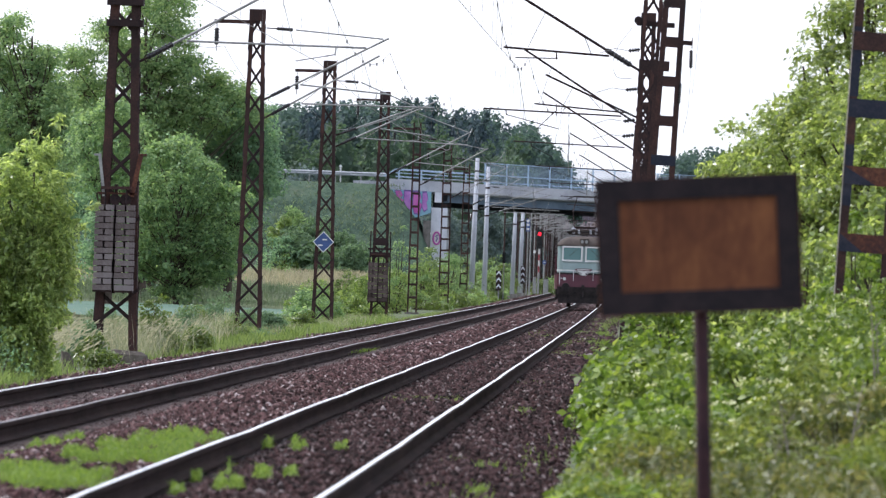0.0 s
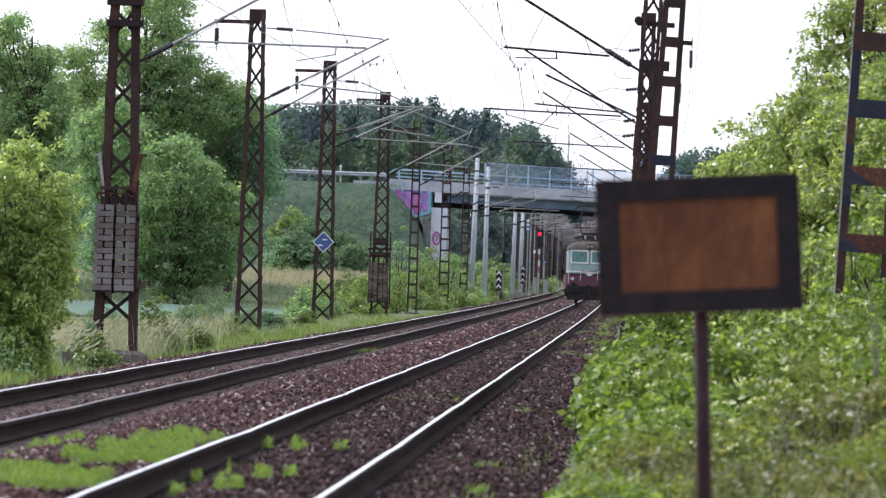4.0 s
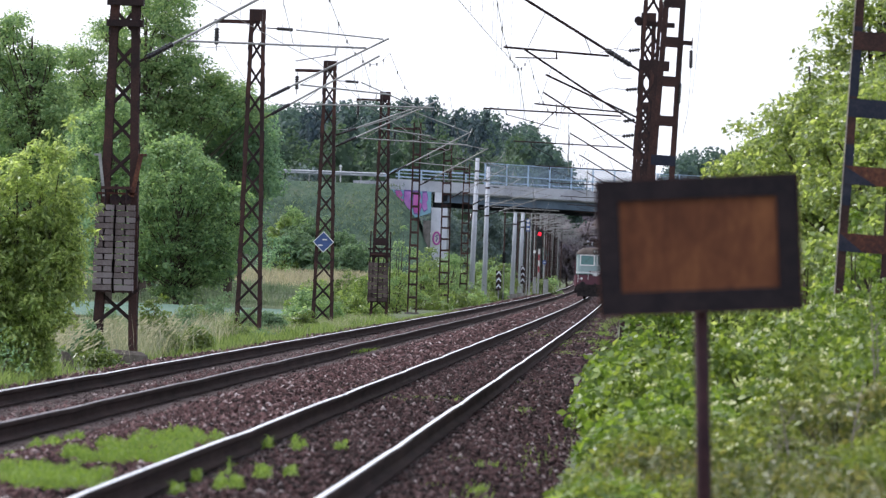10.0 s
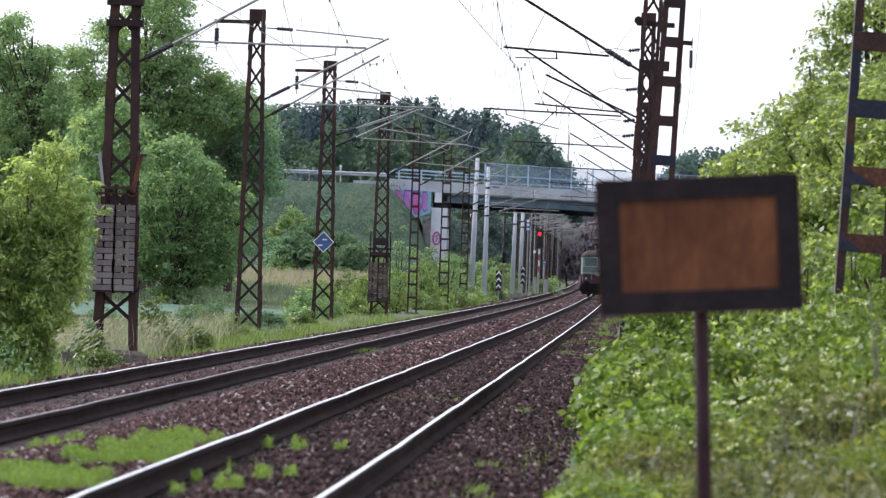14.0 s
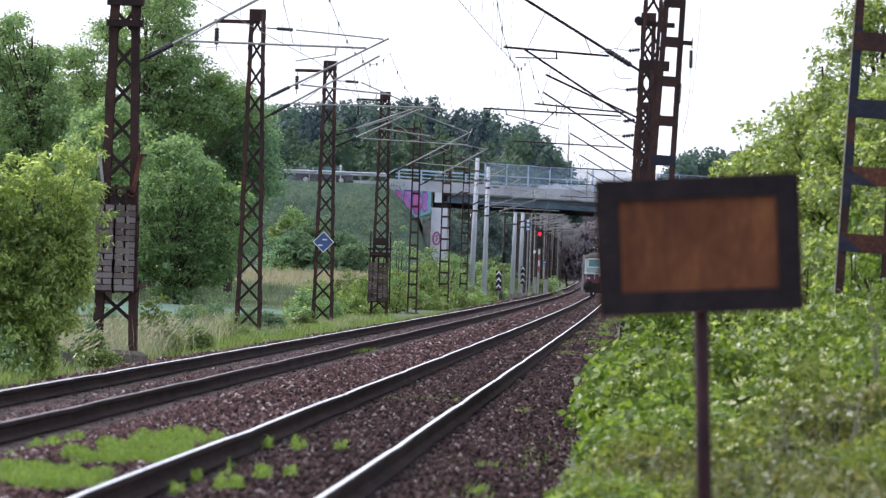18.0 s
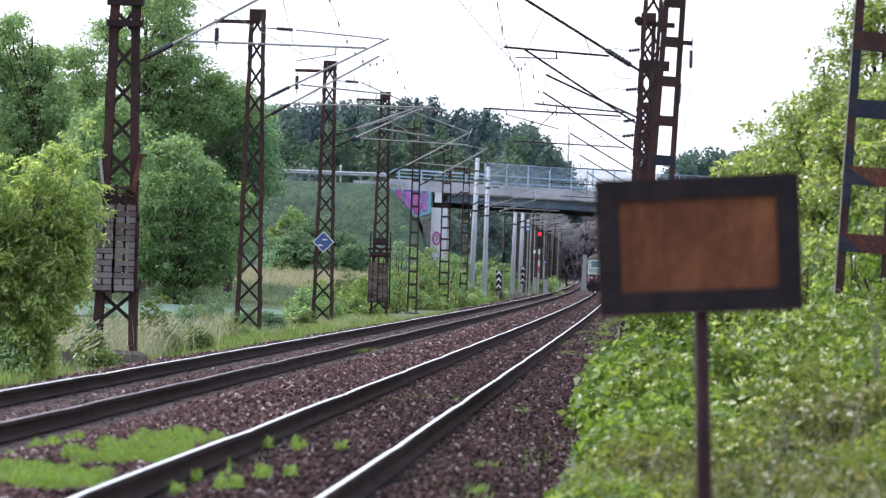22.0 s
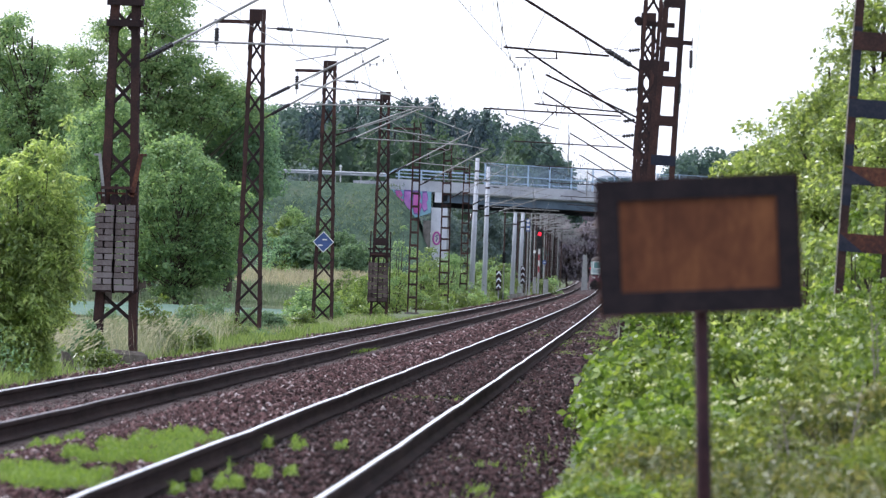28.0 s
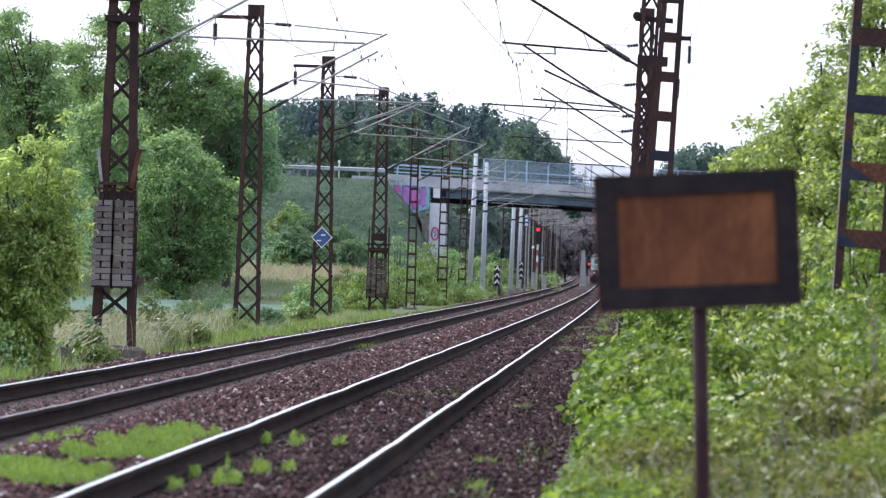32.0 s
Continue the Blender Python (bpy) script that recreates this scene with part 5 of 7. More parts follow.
# ---- plants
def shrub(name, label, seed, at, rx, ry, h, leaf, per, mat, clumps=26, clump=0.35, flowers=0, slim=0.5, group="", kind="", category="shrub", rugged=False):
    """A low shrub: thin stems and a crown of leaf clumps down to the ground."""
    rng = np.random.default_rng(seed)
    root = thing(name, label, category, group, kind, at=at)
    cl = []
    for _ in range(clumps):
        a, k = rng.uniform(0, 6.283), rng.uniform(0, 1) ** 0.5
        x, y = math.cos(a) * k * rx, math.sin(a) * k * ry
        top = h * (1 - 0.55 * k * k)
        s = clump * rng.uniform(0.6, 1.2)
        u = rng.uniform(0.15, 1.0)
        if rugged:
            # uneven domes with dark hollows between them
            u = rng.uniform(0.0, 1.0) ** 0.6
            top *= 0.78 + 0.45 * noise.noise(Vector((at.translation.x * 3 + x * 1.7, at.translation.y + y * 0.5, 4.0)))
        cl.append((np.array((x, y, u * max(top - s * 0.6, 0.1))), (s, s, s * 0.8)))
    b = Build()
    for c, _ in cl[::2]:
        b.tube([(c[0] * 0.2, c[1] * 0.2, -0.15), (c[0] * 0.7, c[1] * 0.7, c[2] * 0.6), tuple(c)], [0.012 * h, 0.008 * h, 0.004], 4)
    part("branchwork", b, BARK, root)
    P, O = shell_points(rng, cl, per / (clump * clump))
    part("foliage", quads_mesh("foliage", leaf_quads(rng, P, leaf, O, 0.3, slim), mat), None, root)
    if flowers:
        F = []
        for _ in range(flowers):
            c, r = cl[rng.integers(len(cl))]
            d = rng.normal(size=3)
            d[2] = abs(d[2]) + 0.5
            d /= np.linalg.norm(d)
            p = c + d * np.array(r) * 1.25
            q = p + rng.normal(size=(8, 3)) * np.array((0.02, 0.02, 0.008))
            F.append(q)
        F = np.concatenate(F)
        part("blossoms", quads_mesh("blossoms", leaf_quads(rng, F, 0.026, None, 0, 0.9), FLOWER), None, root, "small creamy flower heads")
    return root


def blades(rng, x, y, z, h, w, lean=0.3):
    """Grass blades as thin pointed quads."""
    n = len(x)
    a = rng.uniform(0, 6.283, n)
    base = np.stack([x, y, z], -1)
    hh = h * rng.uniform(0.5, 1.2, n)
    side = np.stack([np.cos(a), np.sin(a), np.zeros(n)], -1) * (w * rng.uniform(0.6, 1.2, n))[:, None]
    bend = np.stack([rng.normal(size=n), rng.normal(size=n), np.zeros(n)], -1) * (hh * lean)[:, None]
    mid = base + np.array((0, 0, 0.55)) * hh[:, None] + bend * 0.35
    tip = base + np.array((0, 0, 1.0)) * hh[:, None] + bend
    return np.stack([base - side, mid - side * 0.8, tip, mid + side * 0.8], 1)


def grass_patch(name, label, seed, spots, h, w, mat, category="grass", lean=0.3, ragged=False):
    """Blades round many spots (x, y, spread x, spread y, count)."""
    rng = np.random.default_rng(seed)
    out = []
    for x, y, sx, sy, n in spots:
        if ragged:
            n = int(n * min(2.4, max(0.0, 1.0 + 3.2 * noise.noise(Vector((x * 0.9, y * 0.11, seed))))))
            if n < 3:
                continue
        xx, yy = x + rng.normal(size=n) * sx, y + rng.normal(size=n) * sy
        c = xx + 4.83
        zz = np.where((c > -3.8) & (c < 4.2), -0.24, np.array([ground_z(p, q) for p, q in zip(xx, yy)]) - 0.02)
        out.append(blades(rng, xx, yy, zz, h, w, lean))
    tagged(new(name, quads_mesh(name, np.concatenate(out), mat)), label, category, kind="stuff")


def build_plants():
    lobed_tree("tree", "tall green oak with drooping boughs behind the meadow", 11, [(-1.4, 12.8, 0.8), (-0.2, 11.7, 0.85), (-1.7, 11.0, 1.1), (0.5, 11.4, 0.45), (0.2, 10.2, 1.0), (1.2, 9.8, 0.8), (-0.9, 9.1, 1.2), (0.5, 8.6, 1.1), (1.6, 8.3, 0.9), (-0.5, 7.0, 1.4), (-2.6, 8.0, 1.4), (-2.6, 12.0, 1.0), (1.0, 6.3, 1.3), (-1.6, 5.2, 1.5), (0.9, 12.0, 0.35), (-0.9, 13.6, 0.4)], 0.19, LEAF_OAK, pose(-30.7, 418, -0.3))
    lobed_tree("tree", "broad green oak with a ragged sunlit crown", 12, [(-3.6, 11.7, 0.95), (-1.9, 12.9, 1.1), (-3.0, 10.2, 1.3), (-0.7, 11.4, 1.4), (0.9, 13.2, 1.35), (1.1, 15.0, 1.2), (-0.3, 14.7, 0.9), (2.1, 11.5, 1.0), (3.4, 10.8, 0.85), (4.7, 10.4, 0.7), (5.4, 9.4, 0.6), (0.9, 11.2, 1.2), (-2.1, 8.5, 1.42), (-0.1, 8.9, 1.56), (1.9, 9.5, 1.42), (-1.0, 6.4, 1.5), (1.5, 7.0, 1.4), (3.0, 9.2, 1.1)], 0.19, LEAF_OAK, pose(-25.5, 425, -0.3))
    lobed_tree("tree", "dark green spreading tree at the meadow's edge", 13, [(-2.3, 9.0, 1.29), (-0.6, 9.6, 1.29), (0.8, 9.4, 1.2), (1.4, 8.0, 1.0), (0.3, 7.6, 1.43), (-1.4, 7.0, 1.43), (0.8, 5.7, 1.25), (1.6, 6.0, 0.85), (-0.2, 4.5, 1.43), (-0.4, 2.7, 1.15), (-1.8, 3.3, 1.29), (-3.2, 5.0, 1.3), (-1.2, 2.2, 0.8), (-2.6, 2.3, 0.9), (-3.6, 2.4, 0.9), (-2.6, 4.4, 1.2), (-0.1, 1.8, 0.6), (-0.7, 1.9, 0.8), (1.9, 7.0, 0.6)], 0.2, LEAF_DARK, pose(-21.3, 430, -0.3), 1.0)
    lobed_tree("tree", "rounded mid-green young tree in the meadow", 14, [(-1.1, 6.8, 0.84), (0.0, 7.1, 0.77), (0.5, 6.1, 0.77), (-1.6, 5.5, 0.88), (-0.2, 5.2, 1.0), (1.0, 4.8, 0.66), (-1.0, 3.9, 1.0), (0.5, 3.4, 0.88), (1.4, 2.9, 0.55), (-1.2, 2.3, 0.88), (0.1, 2.1, 0.88), (1.3, 1.9, 0.49), (-1.6, 1.5, 0.63), (-0.5, 1.2, 0.59), (0.6, 1.3, 0.55), (0.1, 0.8, 0.42), (-1.9, 3.2, 0.76), (-2.0, 4.4, 0.67), (2.0, 2.6, 0.67), (2.3, 3.9, 0.76), (1.8, 5.2, 0.63), (-2.7, 2.4, 0.67), (2.6, 5.0, 0.59), (1.3, 6.2, 0.5), (2.2, 1.8, 0.46), (1.6, 1.2, 0.42), (0.4, 0.4, 0.38), (-0.6, 0.45, 0.38), (2.5, 3.0, 0.42)], 0.18, LEAF_YOUNG, pose(-21.9, 395, -0.3), 1.1)
    lobed_tree("tree", "light green young tree before the oaks", 15, [(-1.0, 8.0, 0.8), (0.0, 8.6, 0.72), (0.8, 7.8, 0.65), (-1.2, 6.8, 0.9), (0.1, 7.0, 0.9), (1.0, 6.3, 0.7), (-0.6, 5.5, 0.95), (0.5, 5.0, 0.85)], 0.18, LEAF_YOUNG, pose(-24.2, 380, -0.3), 1.0)
    lobed_tree("tree", "dark green spreading tree at the meadow's edge", 25, [(-1.4, 5.4, 1.1), (0.2, 4.6, 1.1), (1.3, 5.2, 1.0), (-1.2, 3.6, 1.2), (0.6, 3.2, 1.2), (1.8, 3.6, 0.9), (-1.6, 2.0, 1.0), (0.2, 1.8, 1.0), (1.6, 1.9, 0.9), (2.4, 5.8, 0.9), (2.6, 2.8, 0.8)], 0.19, LEAF_DARK, pose(-24.6, 404, -0.3), 1.1)
    back = "dark thicket tree behind the oaks"
    for k, (x, y, h, r) in enumerate(((-37, 455, 10.5, 3.6), (-29, 462, 10.0, 3.8), (-24.0, 470, 9.0, 2.4), (-45, 470, 12.0, 4.2), (-33.2, 448, 11.5, 3.0), (-26.5, 452, 9.0, 3.0))):
        lr = np.random.default_rng(500 + k)
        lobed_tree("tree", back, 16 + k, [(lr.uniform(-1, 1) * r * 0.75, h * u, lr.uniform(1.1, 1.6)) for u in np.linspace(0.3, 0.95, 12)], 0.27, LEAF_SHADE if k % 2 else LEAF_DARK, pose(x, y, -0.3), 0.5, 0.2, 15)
    # slope and railside shrubs
    sh = "rounded green shrub on the railway verge"
    rng = random.Random(9)
    spots = [(-12.4, 318, 1.0, 1.9), (-13.0, 335, 1.1, 2.2), (-11.9, 352, 0.8, 1.5), (-12.2, 300, 0.7, 0.9), (-12.6, 385, 1.2, 2.6), (-12.5, 412, 1.4, 3.6), (-12.9, 440, 1.6, 4.8), (-12.3, 462, 1.1, 3.6), (-12.6, 490, 1.4, 5.0), (-12.6, 520, 1.4, 4.6), (-14.2, 455, 1.6, 3.2), (-14.6, 425, 1.5, 2.6)]
    for i, (x, y, r, h) in enumerate(spots):
        shrub("shrub", sh, 30 + i, pose(x, y, ground_z(x, y)), r, r, h, 0.14, 75, LEAF_WILLOW if i % 3 else LEAF_YOUNG, 60, 0.38, group="verge shrubs", rugged=True)
    sp = "leafy bush on the embankment slope"
    for i in range(18):
        x = -36 + i * 0.6 + rng.uniform(-0.5, 0.5)
        y = 623 + (rng.uniform(0, 9.5) if x < -22.5 else rng.uniform(0, 3))
        z = max(0.1, (y - 626.0) * 0.62) - 0.2
        r = rng.uniform(0.9, 1.8)
        if x > -19:
            z, y = 0.1, 616 + rng.uniform(-4, 3)
        shrub("bush", sp, 60 + i, pose(x, y, z), r, r, r * 1.7, 0.24, 46, LEAF_DARK if i % 2 else LEAF_OAK, 24, 0.55, group="slope bushes")
    for i, (x, y, r) in enumerate(((-21.5, 630.0, 1.1), (-21.9, 628.6, 1.0), (-24.9, 632.0, 1.0), (-25.4, 630, 1.3), (-24.6, 628.5, 1.3), (-23.6, 627.8, 1.1), (-22.4, 627.2, 1.0), (-20.6, 627.4, 1.1), (-19.6, 626.8, 1.0), (-26.2, 632, 1.3), (-23.5, 630.2, 0.7), (-20.2, 630.2, 0.55), (-18.6, 627, 0.9), (-23.0, 631.6, 1.2), (-24.6, 632.8, 1.2), (-23.3, 629.2, 1.4), (-21.4, 629.6, 1.2), (-26.5, 630.0, 1.5), (-22.2, 628.0, 1.3))):
        shrub("bush", sp, 360 + i, pose(x, y - 0.6, (y - 626.8) * 0.62 - 0.2), r, r, r * 1.9, 0.22, 80, LEAF_COVER, 40, 0.45, group="slope bushes")
    for i, (x, y, z, r, h, m) in enumerate(((-26.6, 634.0, 4.2, 1.2, 2.6, LEAF_OAK), (-25.7, 632.2, 3.1, 1.1, 2.6, LEAF_OAK), (-24.9, 631.4, 2.6, 0.9, 2.4, LEAF_WILLOW), (-25.4, 629.6, 1.5, 1.1, 2.2, LEAF_OAK), (-27.2, 632.0, 3.0, 1.2, 2.8, LEAF_WILLOW), (-22.0, 627.6, 0.2, 0.95, 3.9, LEAF_COVER), (-23.8, 626.5, -0.4, 1.0, 2.4, LEAF_OAK), (-26.8, 628.0, 0.3, 1.3, 3.0, LEAF_WILLOW), (-20.6, 626.2, -0.4, 0.8, 2.2, LEAF_WILLOW))):
        shrub("bush", sp, 390 + i, pose(x, y, z), r, r, h, 0.2, 80, m, 54, 0.42, group="slope bushes", rugged=m != LEAF_COVER)
    for i, (x, y, r, h) in enumerate(((-13.0, 560, 1.3, 3.4), (-12.9, 592, 1.2, 3.2), (-13.1, 622, 1.4, 3.6), (-12.6, 650, 1.2, 3.0), (-12.9, 680, 1.4, 3.6), (-12.2, 715, 1.2, 3.0), (-12.7, 745, 1.5, 3.8), (-9.8, 795, 1.2, 2.0), (-9.5, 830, 1.2, 2.2), (-13.5, 790, 1.6, 4.4))):
        shrub("shrub", "tall green shrub beside the line under the bridge", 90 + i, pose(x, y, -0.3), r, r, h, 0.2, 50, LEAF_BUSH if i % 2 else LEAF_OAK, 34, 0.5, group="shrubs by the bridge")
    for i, (x, y, r, h) in enumerate(((-11.9, 186, 0.6, 1.5), (-12.3, 196, 0.5, 1.1), (-11.3, 205, 0.5, 0.9), (-10.1, 140, 0.35, 0.6), (-11.6, 215, 0.5, 0.8), (-13.2, 245, 0.8, 1.2), (-12.2, 262, 0.6, 1.0), (-10.0, 156, 0.3, 0.5), (-14.5, 290, 1.0, 1.3), (-10.35, 180, 0.42, 2.0), (-10.6, 190, 0.5, 1.3), (-9.9, 186, 0.4, 0.8), (-10.75, 200, 0.5, 1.4), (-10.4, 160, 0.3, 0.85), (-10.75, 163, 0.4, 1.0), (-10.4, 212, 0.4, 1.1), (-10.6, 240, 0.5, 1.2), (-10.3, 256, 0.4, 0.9), (-10.1, 222, 0.4, 0.5))):
        shrub("shrub", "low leafy shrub in the tall grass by the mast", 160 + i, pose(x, y, ground_z(x, y)), r, r, h, 0.08, 90, LEAF_BUSH if i % 2 else LEAF_COVER, 44, 0.2, group="shrubs in the grass", rugged=True)
    for i in range(24):
        y = 455 + i * 13
        x = rng.uniform(-11.6, -10.2) + (track_x(y) + 2.833)
        r = rng.uniform(0.4, 0.8)
        shrub("shrub", "low leafy shrub at the edge of the track bed", 400 + i, pose(x, y, ground_z(x, y) - 0.1), r, r * 2, rng.uniform(0.6, 1.7), 0.15, 60, (LEAF_BUSH, LEAF_OAK, LEAF_WILLOW)[i % 3], 30, 0.32, group="low trackside shrubs")
    fo = "dark leafy tree beyond the bridge"
    for i in range(13):
        x = -24 + i * 2.3
        brown = x > -13
        if brown:
            leafy_tree("tree", "tree closing the view down the line, mauve haze mixed into its leaf colour", 170 + i, 9.5, 0.3, 3.0, 0.52, 50, 1.3, 95, LEAF_HAZE, pose(x * 1.15 - 0.5, 1300 if x < -3 else 1340, 0.3))
        else:
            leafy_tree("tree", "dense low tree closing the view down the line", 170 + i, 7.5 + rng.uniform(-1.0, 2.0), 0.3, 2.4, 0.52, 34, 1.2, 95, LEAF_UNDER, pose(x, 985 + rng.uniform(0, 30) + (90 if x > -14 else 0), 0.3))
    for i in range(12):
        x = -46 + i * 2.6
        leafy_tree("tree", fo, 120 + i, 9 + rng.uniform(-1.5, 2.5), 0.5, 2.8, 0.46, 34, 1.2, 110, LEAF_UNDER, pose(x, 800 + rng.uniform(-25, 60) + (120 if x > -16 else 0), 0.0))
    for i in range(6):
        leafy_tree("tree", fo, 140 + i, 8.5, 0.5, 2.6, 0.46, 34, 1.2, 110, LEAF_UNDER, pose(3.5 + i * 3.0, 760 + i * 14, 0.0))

    # far woods on the rise: skyline at 1100 m, solid crowns with ragged edges
    frng = np.random.default_rng(77)
    sky_x = [-160, -62, -48, -43, -37.7, -33.3, -30, -28.8, -27.4, -25.9, -24.2, -23, -22, -20.7, -19.7, -18.9, -17.1, -15.7, -14.6, -13.3, -12.2, -10.7, -6.5, 2.1, 3.2, 5, 8, 11, 18, 60]
    sky_z = [24, 22.6, 22.9, 23.2, 23.5, 23.6, 24.4, 24.4, 22.8, 22.9, 23.2, 22.5, 23.0, 23.4, 22.6, 21.5, 21.3, 21.1, 20.9, 18.8, 17.6, 16.0, 10.5, 12, 18.2, 19.1, 18.9, 18.5, 19.8, 22]
    P, O, S, core = [], [], [], Build()
    for k in range(470):
        y = frng.uniform(1030, 1170)
        near = k % 3 == 0 and k % 6 > 0
        if near:
            y = frng.uniform(1000, 1030)
        x = frng.uniform(-100, -9.5) if k % 6 else frng.uniform(2.5, 30)
        zt = np.interp(x * 1100 / y, sky_x, sky_z)
        top = 1.48 + (zt - 1.48) * y / 1100 - abs(frng.normal()) * 0.9
        pine = frng.uniform() < 0.55 and not near and -45 < x < -18
        if near:
            x = min(x, -16.5)
            top -= frng.uniform(1.0, 7.0)
        base = top - (frng.uniform(9, 13) if x > 0 or x * 1100 / y < -14.5 else frng.uniform(4.5, 6.0))
        wide = frng.uniform(1.5, 2.1) if pine else frng.uniform(1.9, 2.9)
        if -14 < x < 0:
            wide *= 0.75
        levels = 9
        rings = []
        for s in range(levels):
            u = (s + 0.5) / levels
            r = wide * ((1 - u) ** 0.75 + 0.12) if pine else wide * math.sqrt(max(0.06, 1 - (2 * u - 0.95) ** 2))
            m = int(44 + 13 * r)
            d = frng.normal(size=(m, 3))
            d /= np.linalg.norm(d, axis=1)[:, None]
            cx, cz = x + frng.normal() * 0.35, base + (top - base) * u
            P.append(np.array((cx, y, cz)) + d * np.array((r, r, 0.95)) * frng.uniform(0.7, 1.12, (m, 1)))
            O.append(d)
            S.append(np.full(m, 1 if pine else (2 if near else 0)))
            if s < levels - 1:
                rings.append([(cx + math.cos(t) * r * 0.6, y + math.sin(t) * r * 0.6, cz) for t in [1.0472 * q for q in range(6)]])
        core.loft(rings, 1 if pine else (2 if near else 0))
    # rows beyond the end of the rails, in the mauve haze colour
    for k in range(46):
        x, y, r = frng.uniform(-34, 14), frng.uniform(1690, 1760), frng.uniform(2.6, 3.6)
        top = frng.uniform(15.5, 18.0)
        rings = []
        for s in range(7):
            cz, cx = top * (s + 0.5) / 7, x + frng.normal() * 0.4
            d = frng.normal(size=(46, 3))
            d /= np.linalg.norm(d, axis=1)[:, None]
            P.append(np.array((cx, y, cz)) + d * np.array((r, r, 1.5)))
            O.append(d)
            S.append(np.full(46, 3))
            rings.append([(cx + math.cos(t) * r * 0.75, y + math.sin(t) * r * 0.75, cz) for t in [1.0472 * q for q in range(6)]])
        core.loft(rings, 3)
    P, O, S = np.concatenate(P), np.concatenate(O), np.concatenate(S)
    q = leaf_quads(frng, P, 0.5, O, 0.3, 0.8)
    woods = [LEAF_FAR, NEEDLE_FAR, LEAF_WOOD, LEAF_HAZE]
    tagged(new("far_woods", quads_mesh("far_woods", q, woods, S)), "dark mixed woods on a rise far behind the bridge, coloured bluer for haze", "woods", kind="stuff")
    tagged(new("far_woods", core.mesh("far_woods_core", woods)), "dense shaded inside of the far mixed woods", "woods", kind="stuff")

    # bright trees and tangle on the near side
    near_trees = []
    for k, (x, y, h, r) in enumerate(((4.3, 117, 8.0, 0.95), (3.5, 115, 7.2, 0.95), (2.75, 117, 6.2, 0.85), (2.15, 119, 4.8, 0.75), (1.55, 121, 4.05, 0.65), (1.1, 124, 3.8, 0.5), (2.5, 113, 4.3, 0.8), (3.0, 114, 4.6, 0.85), (3.35, 109, 4.9, 0.7), (2.75, 110.5, 4.1, 0.6))):
        t = leafy_tree("bright_tree", "bright yellow-green broadleaf tree beside the line", 200 + k, h, 0.2, r, 0.092, 66 + int(h * 15), 0.30, 1350, LEAF_TREE, pose(x + 0.2, y, 0.0), lobes=((-0.45 * r, -0.3, h * 0.8, 0.55 * r, 12), (-0.9 * r, 0, h * 0.6, 0.5 * r, 10), (-0.7 * r, -0.8, h * 0.35, 0.6 * r, 14)))
        near_trees.append(t)
